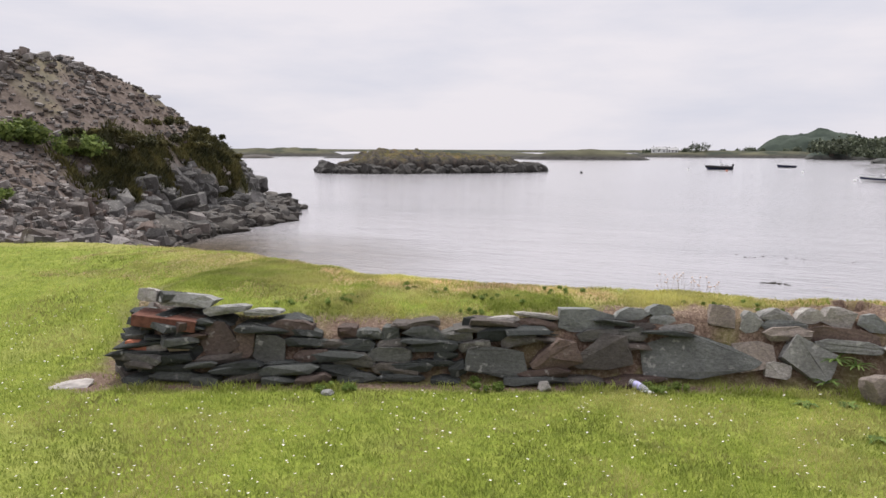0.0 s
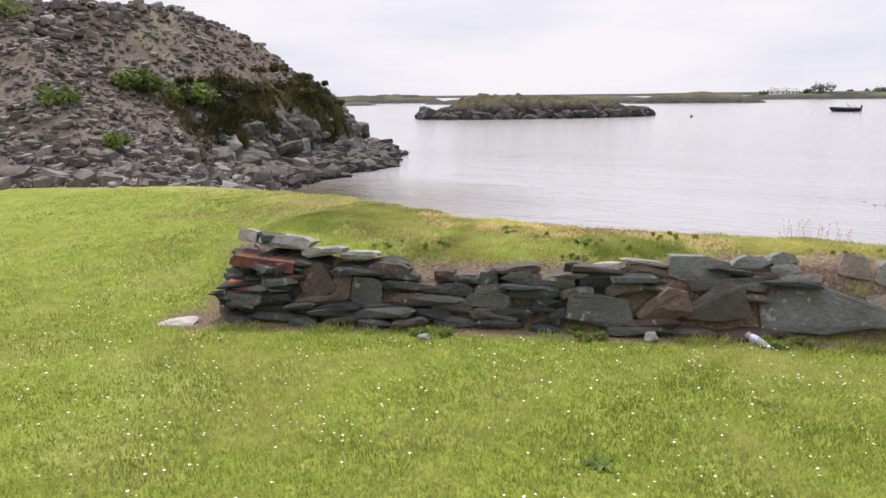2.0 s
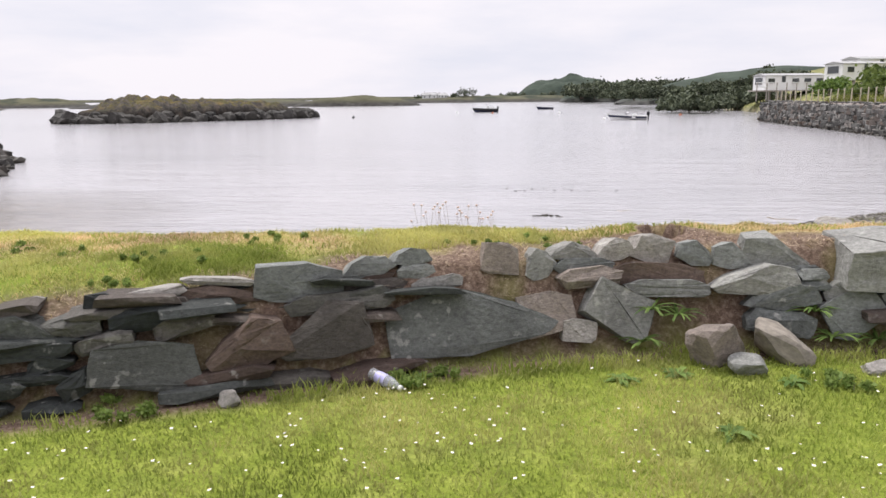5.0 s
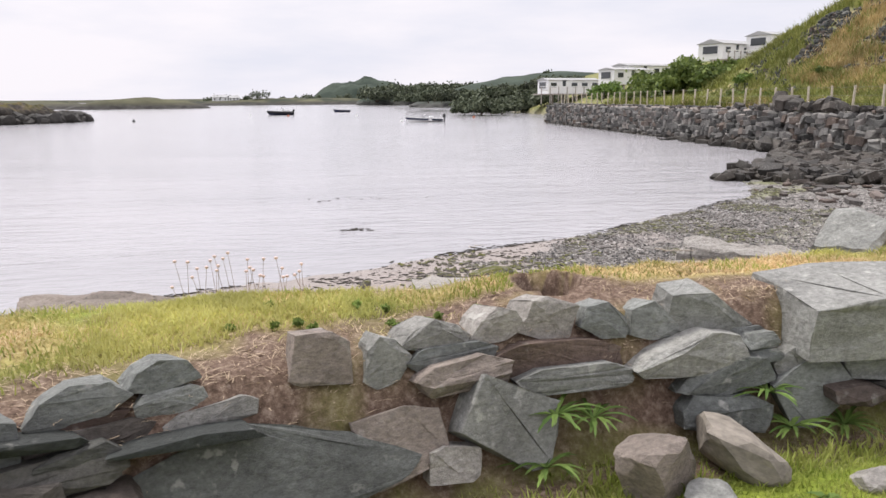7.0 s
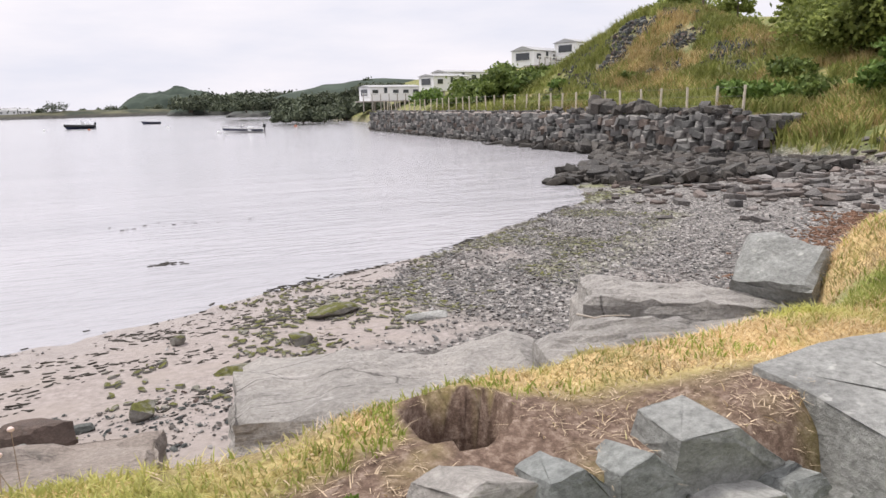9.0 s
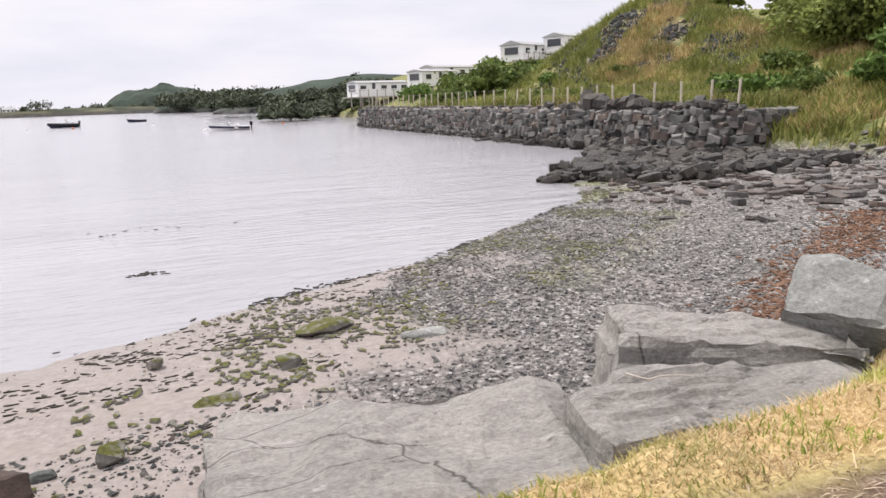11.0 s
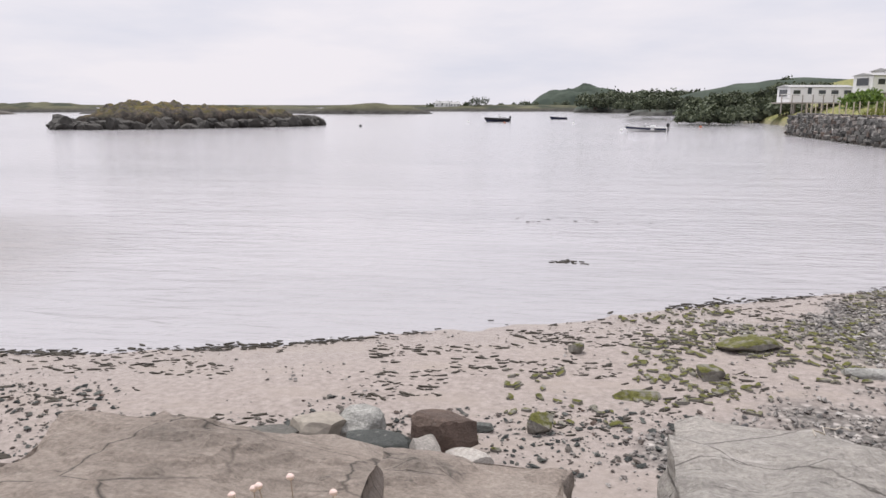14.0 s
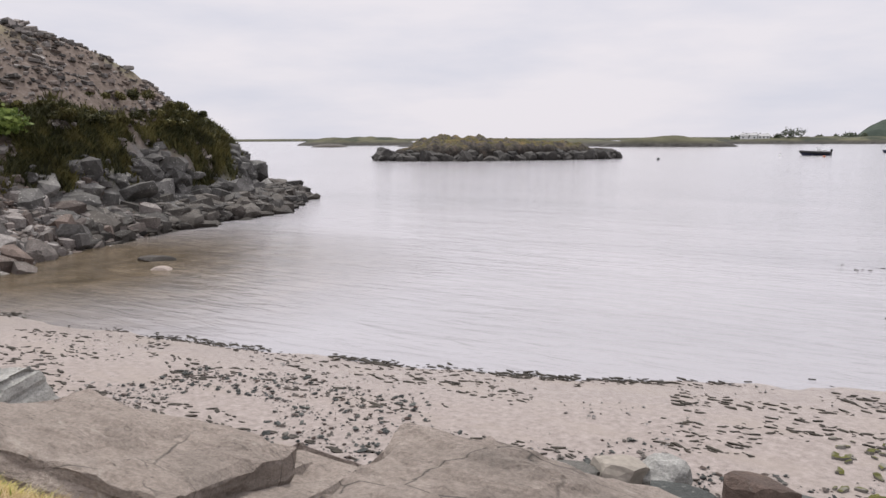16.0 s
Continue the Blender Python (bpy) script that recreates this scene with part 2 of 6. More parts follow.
TREELEAF = leaf_material("tree_leaf", (0.12, 0.155, 0.04), (0.34, 0.38, 0.11), 0.25, 0.45)
CLOVER = leaf_material("clover_leaf", (0.13, 0.20, 0.045), (0.28, 0.36, 0.10), 2.0, 0.5)
STALK = plain("dry_stalk", (0.26, 0.19, 0.13), 0.9)
WEEDLEAF = leaf_material("weed_leaf", (0.06, 0.11, 0.022), (0.18, 0.26, 0.065), 2.0)
BARK = plain("bark", (0.13, 0.10, 0.08), 0.9)
POSTWOOD = plain("post_wood", (0.50, 0.44, 0.35), 0.8)
WHITE = plain("white_paint", (0.75, 0.75, 0.74), 0.5, vary=0.05)
DARKBLUE = plain("navy_paint", (0.03, 0.035, 0.07), 0.35)
BLACK = plain("black_rubber", (0.02, 0.02, 0.022), 0.6)
GLASSDARK = plain("dark_window_glass", (0.04, 0.045, 0.05), 0.1, 0.6)
RUST = plain("rusty_iron", (0.13, 0.055, 0.038), 0.85, vary=0.4, scale=20)
BRICK = plain("red_brick", (0.40, 0.15, 0.09), 0.85, vary=0.25, scale=20)
WEED = plain("wrack", (0.026, 0.021, 0.014), 0.6, 0.2, vary=0.4)

# ---- ground shape ----
WALL_X = [-6.0, -5.0, -4.5, -3.75, -2.35, -0.75, 0.5, 1.6, 2.6, 4.5, 8.0]
WALL_Y = [0.2, -0.45, -1.15, -1.62, -0.95, -0.24, 0.33, 0.66, 0.74, 0.8, 0.9]
TOP_X = [-4.4, -3.9, -3.3, -2.5, -1.6, -0.6, 0.5, 1.6, 2.6, 5.0]
TOP_Z = [0.42, 0.60, 0.52, 0.42, 0.44, 0.54, 0.56, 0.56, 0.62, 0.60]
EDGE_X = [-40, -20, -15.7, -13, -9.4, -7, -3.3, -2, -0.5, 1.2, 1.7, 2.0, 2.3, 3.5, 6, 9, 14]
EDGE_Y = [-3, 1.0, 2.0, 2.6, 3.0, 2.5, 1.1, 1.15, 1.32, 1.5, 1.58, 1.62, 1.65, 1.7, 2.9, 3.6, 5]
SHORE_X = [-40, -14, -11, -9.6, -7.5, -5.9, -4.2, -2.3, -0.5, 0.9, 2.1, 3.3, 4.8, 6.9, 7.9, 11.4, 13.0, 16, 20.4, 22]
SHORE_Y = [6.0, 6.2, 6.4, 6.4, 6.7, 6.9, 7.2, 7.7, 8.5, 9.1, 9.8, 10.4, 10.9, 12.4, 13.2, 15.8, 19.0, 22, 27.5, 30]
HEAD = [(-10.5, 3.4), (-12.6, 5.2), (-15.1, 9.1), (-16.3, 11.3), (-17.1, 14), (-17.9, 17.1), (-18.2, 20.5), (-22.2, 26.6), (-24.5, 28.5),
        (-30, 33), (-60, 36), (-80, 0), (-40, -8), (-22, 0), (-14, 2.4)]


def ss(a, b, v):
    t = np.clip((v - a) / (b - a), 0, 1)
    return t * t * (3 - 2 * t)


def inside(x, y, poly):
    """Signed distance to a polygon, positive inside."""
    d = np.full(x.shape, 1e9)
    inn = np.zeros(x.shape, bool)
    for (ax, ay), (bx, by) in zip(poly, poly[1:] + poly[:1]):
        ex, ey = bx - ax, by - ay
        t = np.clip(((x - ax) * ex + (y - ay) * ey) / (ex * ex + ey * ey), 0, 1)
        d = np.minimum(d, np.hypot(x - ax - t * ex, y - ay - t * ey))
        cross = ((ay > y) != (by > y)) & (x < (bx - ax) * (y - ay) / (by - ay + 1e-12) + ax)
        inn ^= cross
    return np.where(inn, d, -d)


def hash2(ix, iy, s):
    h = np.sin(ix * 127.1 + iy * 311.7 + s * 74.7) * 43758.5453
    return h - np.floor(h)


def vnoise(x, y, s=0):
    """Smooth value noise in 0..1."""
    ix, iy = np.floor(x), np.floor(y)
    fx, fy = x - ix, y - iy
    fx, fy = fx * fx * (3 - 2 * fx), fy * fy * (3 - 2 * fy)
    a, b = hash2(ix, iy, s), hash2(ix + 1, iy, s)
    c, d = hash2(ix, iy + 1, s), hash2(ix + 1, iy + 1, s)
    return (a * (1 - fx) + b * fx) * (1 - fy) + (c * (1 - fx) + d * fx) * fy


def fbm(x, y, s=0, octaves=4):
    v, amp, tot = 0, 1.0, 0
    for k in range(octaves):
        v = v + amp * vnoise(x * 2**k, y * 2**k, s + k)
        tot += amp
        amp *= 0.5
    return v / tot


def terrain(x, y):
    """Height of the ground and the weights of its surfaces at plan points."""
    x, y = np.asarray(x, float), np.asarray(y, float)
    wy, ey, sy = np.interp(x, WALL_X, WALL_Y), np.interp(x, EDGE_X, EDGE_Y), np.interp(x, SHORE_X, SHORE_Y)
    top = np.interp(x, [-14, -9, -6, -4.4, -2, 0, 3, 6], [0.12, 0.3, 0.44, 0.50, 0.49, 0.51, 0.53, 0.53])
    top = top + (np.interp(x, TOP_X, TOP_Z) - 0.05 - top) * ss(0.85, 0.35, y - wy) * ss(-4.6, -3.6, x)
    lawn = 0.32 * ss(-3.0, -6.5, y) + 0.03 * (fbm(x * 0.7, y * 0.7, 3) - 0.5)
    walled = ss(-5.9, -4.35, x)
    rise_wall = ss(0.10, 0.36, y - wy)
    rise_open = ss(-2.6, 1.8, y)
    up = rise_wall * walled + rise_open * (1 - walled)
    z = lawn * (1 - up) + top * up
    z = z + up * (0.06 * (fbm(x * 1.6, y * 1.6, 9) - 0.5) + 0.05 * (fbm(x * 5, y * 5, 10) - 0.5)) + up * 0.04 * ss(0.4, 1.2, y - wy)
    foot = ey + 1.7
    beach = SEA + 0.26 * np.clip((sy - y) / np.maximum(sy - foot, 0.5), -9, 1.0)
    beach = np.where(y > sy, np.maximum(SEA - 0.05 * (y - sy), -4.0), beach)
    beach = beach + 0.03 * (fbm(x * 1.3, y * 1.3, 5) - 0.5)
    ed = y - ey + 0.25 * (fbm(x * 1.1, y * 1.1, 7) - 0.5)
    drop = ss(0.0, 1.7 - 0.75 * ss(-0.5, 1.0, x) * ss(6.5, 5.5, x), ed)
    z = z * (1 - drop) + beach * drop
    z = z + 0.05 * np.exp(-(((x - 1.6) / 0.6) ** 2 + ((y - 1.4) / 0.3) ** 2))
    knoll = np.exp(-(((x - 4.75) / 0.65) ** 2 + ((y - 2.45) / 0.5) ** 2))
    z = np.maximum(z, z * (1 - knoll) + 0.74 * knoll)
    # the land behind the sea wall and the right-hand bank
    lx = np.interp(y, [-40, 4, 9, 14, 18, 21.5, 22.5, 30, 75, 80, 110, 400], [20, 18, 20, 21.5, 22.4, 22.6, 22.0, 21.9, 24.0, 28, 33, 60])
    lw = x - lx
    behind = ss(21.4, 22.6, y) * ss(80, 74, y)
    land = np.where(behind > 0.5, 0.78, -0.75 + 0.42 * np.clip(lw, 0, 5))
    flat = ss(75, 52, y)
    land = land + (0.30 * np.clip(lw - 5, 0, 40) * (1 - flat) + np.interp(lw, [5, 14, 24, 45], [0, 2.7, 3.9, 6.5]) * flat) * np.interp(y, [0, 55, 85, 130], [1.0, 1.0, 0.78, 0.7]) + 0.7 * (fbm(x * 0.25, y * 0.25, 21) - 0.5) * ss(6, 10, lw)
    land = land + 4.2 * np.exp(-(((x - 37) / 6.5) ** 2 + ((y - 46) / 9.0) ** 2))
    land = land + 1.0 * np.exp(-(((x - 33) / 5.0) ** 2 + ((y - 102) / 6.0) ** 2))
    lmask = np.where(behind > 0.5, (lw > 0).astype(float), ss(-0.2, 1.2, lw))
    z = z * (1 - lmask) + land * lmask
    # the quarried headland
    d = inside(x, y, HEAD)
    d = d + 0.5 * (fbm(x * 0.6, y * 0.6, 31) - 0.5) * ss(-1, 2, d)
    bluff = ss(9, 14, y)
    prof = np.interp(d, [-1.5, 0, 1, 3, 6, 8.5, 11], [-1.2, 0, 0.55, 2.0, 4.3, 6.0, 6.5])
    cliff = np.interp(d, [-1.5, 0, 0.6, 1.6, 2.3, 3.2, 6, 8], [-0.8, 0, 0.4, 0.7, 2.3, 3.2, 5.8, 7.2])
    hh = prof * (1 - bluff) + cliff * bluff
    hh = hh * (1 + 0.14 * (fbm(x * 0.35, y * 0.35, 41) - 0.5)) + 0.5 * (fbm(x * 0.9, y * 0.9, 43) - 0.5) * ss(0.5, 3, d)
    hh = np.minimum(hh, np.interp(y, [4, 15.5, 17, 19, 21.8, 23, 26, 29, 33], [6.3, 6.4, 6.0, 4.6, 3.1, 1.4, 0.7, 0.3, 0.0]) * (1 + 0.12 * (fbm(x * 0.7, y * 0.7, 44) - 0.5)))
    base = np.where(bluff > 0, SEA, np.maximum(z, SEA))
    hm = ss(-1.2, 0.2, d)
    hz = base * (1 - bluff) + SEA * bluff + hh
    z = np.where(d > -1.2, np.maximum(z, hz * hm + z * (1 - hm)), z)
    # weights
    wt = {}
    wt["turf"] = (1 - ss(0.0, 0.5, ed)) * (1 - lmask) * (1 - ss(-0.4, 0.3, d))
    strip = np.clip(1 - np.abs(y - wy + 0.02) / 0.16, 0, 1) * 1.4 * walled
    face = ss(0.06, 0.16, y - wy) * ss(0.72 + 0.14 * ss(-1.2, 0.2, x) * ss(3.0, 2.0, x), 0.5 + 0.12 * ss(-1.2, 0.2, x) * ss(3.0, 2.0, x), y - wy + 0.3 * (fbm(x * 3, y * 3, 51) - 0.5)) * walled
    bare = ss(0.55, 0.66, fbm(x * 1.9, y * 1.9, 52)) * ss(0.3, 0.5, y - wy) * ss(-1.0, 0.6, x) * ss(0.6, -0.1, ed)
    corner = np.clip(1.0 - np.hypot((x + 4.15) / 0.42, (y + 1.72) / 0.34) + 1.1 * (fbm(x * 4, y * 4, 59) - 0.5), 0, 1) * 3
    wt["soil"] = np.clip(np.maximum(np.maximum(strip, face), np.maximum(bare * 0.8, corner)) * (0.5 + fbm(x * 5, y * 5, 53)), 0, 1)
    hole_d = np.hypot((x - 1.58) / 0.15, (y - 1.42) / 0.15)
    z = z - 0.7 * ss(1.02, 0.74, hole_d)
    wt["soil"] = np.maximum(wt["soil"], ss(1.5, 1.1, hole_d))
    wt["hole"] = np.maximum(ss(1.25, 1.1, hole_d), ss(1.3, 1.1, np.hypot((x - 1.58) / 0.15, (y - 1.28) / 0.16)))
    rim = ss(-0.9, -0.15, ed) * ss(0.75, 0.3, ed)
    wt["dry"] = np.clip(np.maximum(rim * (0.25 + 0.75 * ss(-5.5, -2.5, x)) * ss(0.35, 0.55, fbm(x * 1.3, y * 1.3, 54) + 0.12), np.maximum(ss(1.1, 0.3, np.hypot((x - 1.9) / 1.2, (y - 1.65) / 0.5)), ss(0.1, 0.4, knoll))), 0, 1) * (1 - lmask) * (1 - wt["soil"]) * (d < 0)
    beachy = ss(0.3, 1.0, ed)
    wt["shingle"] = beachy * np.clip(ss(0.40, 0.56, fbm(x * 0.55 + 3, y * 0.55, 55) + 0.085 * (x - 3.9) - 0.02 * (y - 6)), 0, 1) * (y < sy)
    alg = ss(0.52, 0.62, fbm(x * 0.8, y * 0.8, 56)) * ss(3.2, 0.6, np.abs(sy - 1.6 - y)) * ss(3, 8, x)
    wt["algae"] = np.clip(alg, 0, 1) * beachy * 0.5
    wt["wild"] = np.maximum(lmask * ss(0.2, 1.2, lw), 0.35 * ss(0.56, 0.66, fbm(x * 0.5, y * 0.5, 57)) * ss(2.0, 3.2, d) * bluff)
    wt["scree"] = ss(-0.4, 0.3, d) * (1 - 0.6 * wt["wild"])
    stony = ss(1.2, 0.7, np.hypot((x - 32.5) / 6, (y - 40) / 9))
    wt["scree"] = np.maximum(wt["scree"], stony * ss(0.4, 0.55, fbm(x * 0.5, y * 0.5, 58)) * lmask)
    wt["wild"] = wt["wild"] * (1 - 0.9 * stony * ss(0.4, 0.55, fbm(x * 0.5, y * 0.5, 58)))
    hd = d + 1.3 * (fbm(x * 0.8, y * 0.8, 60) - 0.5)
    wt["heath"] = ss(0.26, 0.36, fbm(x * 0.9, y * 0.9, 62)) * ss(1.9, 2.3, hd) * ss(3.7, 3.1, hd - 0.5 * ss(16, 12, y)) * ss(10.2, 11.3, y) * ss(23.5, 22, y)
    wt["scree"] = wt["scree"] * (1 - wt["heath"])
    wt["cliff"] = ss(-0.6, 0.0, d) * ss(2.5, 2.1, hd) * ss(10.6, 12, y)
    wt["wet"] = beachy * ss(2.2, 0.2, sy - y) * (d < 0.5) * (1 - lmask)
    return z, wt


def hz(x, y):
    return float(terrain(np.array([x]), np.array([y]))[0][0])


# ---- building helpers ----


def mesh_from(name, verts, faces, mats=(), smooth=False):
    me = bpy.data.meshes.new(name)
    me.from_pydata([tuple(v) for v in verts], [], [tuple(f) for f in faces])
    for m in mats:
        me.materials.append(m)
    if smooth:
        me.shade_smooth()
    me.update()
    return me


def big_mesh(name, v, tri, mats, index=None):
    """A mesh from numpy vertices and triangles."""
    me = bpy.data.meshes.new(name)
    me.vertices.add(len(v))
    me.vertices.foreach_set("co", np.asarray(v, np.float32).ravel())
    me.loops.add(tri.size)
    me.loops.foreach_set("vertex_index", np.asarray(tri, np.int32).ravel())
    me.polygons.add(len(tri))
    me.polygons.foreach_set("loop_start", np.arange(0, tri.size, 3, dtype=np.int32))
    for m in mats:
        me.materials.append(m)
    if index is not None:
        me.polygons.foreach_set("material_index", np.asarray(index, np.int32))
    me.update(calc_edges=True)
    me.shade_flat()
    return me


def part(name, bm, material, parent, label=""):
    me = bpy.data.meshes.new(name)
    bm.to_mesh(me)
    bm.free()
    me.materials.append(material)
    ob = new(name, me)
    ob.parent = parent
    if label:
        ob["label"] = label
    return ob


def thing(name, m, label, category, group="", kind=""):
    ob = new(name)
    ob.empty_display_size = 0.1
    ob.matrix_world = m
    return tagged(ob, label, category, group, kind)


def box(bm, sx, sy, sz, m=None, bevel=0.0):
    r = bmesh.ops.create_cube(bm, size=1.0)
    bmesh.ops.scale(bm, vec=(sx, sy, sz), verts=r["verts"])
    if bevel:
        es = list({e for v in r["verts"] for e in v.link_edges})
        q = bmesh.ops.bevel(bm, geom=es, offset=bevel, segments=2, affect="EDGES")
        vs = list({v for f in q["faces"] for v in f.verts} | {v for v in r["verts"] if v.is_valid})
    else:
        vs = r["verts"]
    if m is not None:
        bmesh.ops.transform(bm, matrix=m, verts=vs)
    return vs


def boxed(sx, sy, sz, m=None, bevel=0.0):
    bm = bmesh.new()
    box(bm, sx, sy, sz, m, bevel)
    return bm


def chunk(rng, jitter=0.3, extra=5):
    """An angular split slab in a unit box: a hull of two uneven outlines, thinner towards one end."""
    bm = bmesh.new()
    n = rng.choice((5, 6, 6, 7))
    t0 = rng.uniform(0, 6.3)
    thin = [rng.uniform(0.55, 1.0) for _ in range(n)]
    for k in range(n):
        t = t0 + 2 * math.pi * (k + rng.uniform(-0.28, 0.28)) / n
        r = max(abs(math.cos(t)), abs(math.sin(t)))
        r = 0.5 / r * (1 - rng.uniform(0, jitter))
        for sz in (-1, 1):
            q = r * (1 - rng.uniform(0, 0.16))
            bm.verts.new((q * math.cos(t), q * math.sin(t), 0.5 * sz * thin[k] * rng.uniform(0.75, 1.0)))
    for _ in range(extra):
        t = rng.uniform(0, 6.3)
        q = rng.uniform(0.1, 0.34)
        bm.verts.new((q * math.cos(t), q * math.sin(t), 0.5 * rng.choice((-1, 1)) * rng.uniform(0.85, 1.0)))
    bmesh.ops.convex_hull(bm, input=bm.verts)
    loose = [v for v in bm.verts if not v.link_faces]
    bmesh.ops.delete(bm, geom=loose, context="VERTS")
    return bm


FORMS = {
    "slab": [(-0.5, -0.22), (-0.47, 0.22), (-0.26, 0.48), (0.30, 0.5), (0.5, 0.10), (0.40, -0.44), (-0.38, -0.5)],
    "wedge": [(-0.5, -0.38), (-0.45, 0.28), (-0.12, 0.5), (0.28, 0.20), (0.5, -0.12), (0.42, -0.30), (-0.05, -0.5)],
    "block": [(-0.5, -0.42), (-0.46, 0.32), (-0.14, 0.5), (0.44, 0.44), (0.5, -0.30), (0.28, -0.5)],
    "peak": [(-0.5, -0.30), (-0.30, 0.22), (0.0, 0.5), (0.30, 0.26), (0.5, -0.20), (0.18, -0.5), (-0.34, -0.46)],
}


def face_stone(rng, form="slab", flip=None):
    """A split stone in a unit box whose front outline is a slab, wedge, block or peak, with a facetted front."""
    bm = bmesh.new()
    mir = rng.choice((-1, 1)) if flip is None else flip
    cx, cz = rng.uniform(-0.2, 0.2), rng.uniform(-0.12, 0.2)
    for x, z in FORMS[form]:
        x, z = mir * x + rng.uniform(-0.05, 0.05), z + rng.uniform(-0.07, 0.07)
        x, z = max(-0.5, min(0.5, x)), max(-0.5, min(0.5, z))
        bm.verts.new((x, rng.uniform(-0.48, -0.36), z))
        bm.verts.new((x * rng.uniform(0.75, 0.98), rng.uniform(0.35, 0.5), z * rng.uniform(0.75, 1.0)))
    for _ in range(2):
        bm.verts.new((cx + rng.uniform(-0.2, 0.2), -0.5 + rng.uniform(0, 0.06), cz + rng.uniform(-0.18, 0.18)))
    bmesh.ops.convex_hull(bm, input=bm.verts)
    bmesh.ops.delete(bm, geom=[v for v in bm.verts if not v.link_faces], context="VERTS")
    return bm


def pebble(rng):
    bm = bmesh.new()
    for k in range(5):
        t = 1.257 * k + rng.uniform(-0.3, 0.3)
        r = 0.5 * rng.uniform(0.75, 1.0)
        bm.verts.new((r * math.cos(t), r * math.sin(t), rng.uniform(-0.2, 0.2)))
    bm.verts.new((rng.uniform(-0.15, 0.15), rng.uniform(-0.15, 0.15), 0.5))
    bm.verts.new((rng.uniform(-0.15, 0.15), rng.uniform(-0.15, 0.15), -0.5))
    bmesh.ops.convex_hull(bm, input=bm.verts)
    return bm


def boulder(rng, level=2, rough=0.35, cuts=5):
    """A weathered rock in a unit box: a ball cut by planes and roughened."""
    bm = bmesh.new()
    bmesh.ops.create_icosphere(bm, subdivisions=level, radius=0.62)
    planes = []
    for _ in range(cuts):
        v = Vector((rng.gauss(0, 1), rng.gauss(0, 1), rng.gauss(0, 1))).normalized()
        planes.append((v, rng.uniform(0.30, 0.48)))
    o = Vector((rng.uniform(0, 50), rng.uniform(0, 50), 0))
    for v in bm.verts:
        for nrm, dd in planes:
            k = v.co.dot(nrm) - dd
            if k > 0:
                v.co -= nrm * k
        v.co = Vector([max(-0.5, min(0.5, c)) for c in v.co])
        nz = noise.fractal(v.co * 3.0 + o, 1.0, 2.0, 3)
        v.co *= 1 + rough * 0.22 * nz
    return bm


def data_of(bm, name, mats, smooth=False):
    me = bpy.data.meshes.new(name)
    bm.to_mesh(me)
    bm.free()
    for m in mats:
        me.materials.append(m)
    if smooth:
        me.shade_smooth()
    return me


def arrays(bm):
    bmesh.ops.triangulate(bm, faces=bm.faces)
    bm.verts.ensure_lookup_table()
    v = np.array([p.co[:] for p in bm.verts])
    t = np.array([[q.index for q in f.verts] for f in bm.faces])
    bm.free()
    return v, t


def scatter(name, kinds, places, mats, label, category, parent=None):
    """Many small pieces joined: places are (x, y, z, sx, sy, sz, turn, tilt, tilt2)."""
    vs, ts, base = [], [], 0
    P = np.asarray(places, float)
    which = np.arange(len(P)) % len(kinds)
    for k, (v, t) in enumerate(kinds):
        q = P[which == k]
        if not len(q):
            continue
        w = v[None] * q[:, None, 3:6]
        for ax, col in ((0, 7), (1, 8), (2, 6)):
            c, s = np.cos(q[:, col])[:, None], np.sin(q[:, col])[:, None]
            i, j = [(1, 2), (2, 0), (0, 1)][ax]
            a, b = w[..., i] * c - w[..., j] * s, w[..., i] * s + w[..., j] * c
            w = w.copy()
            w[..., i], w[..., j] = a, b
        w = w + q[:, None, 0:3]
        vs.append(w.reshape(-1, 3))
        ts.append((t[None] + (np.arange(len(q)) * len(v))[:, None, None] + base).reshape(-1, 3))
        base += len(q) * len(v)
    ob = new(name, big_mesh(name, np.concatenate(vs), np.concatenate(ts), mats))
    if parent is not None:
        ob.parent = parent
    return tagged(ob, label, category, kind="stuff")


RNG = random.Random(7)
NP = np.random.default_rng(11)
CHUNKS = [chunk(RNG) for _ in range(22)]
SLATE_DATA = [data_of(face_stone(RNG, ("slab", "slab", "wedge", "slab", "block")[k % 5]), "stone", [SLATE]) for k in range(25)]
CHUNK_ARR = [arrays(b) for b in CHUNKS]
PEBBLE_ARR = [arrays(pebble(RNG)) for _ in range(8)]
ROCK_ARR = [arrays(boulder(RNG, 2, 0.7, 7)) for _ in range(8)]


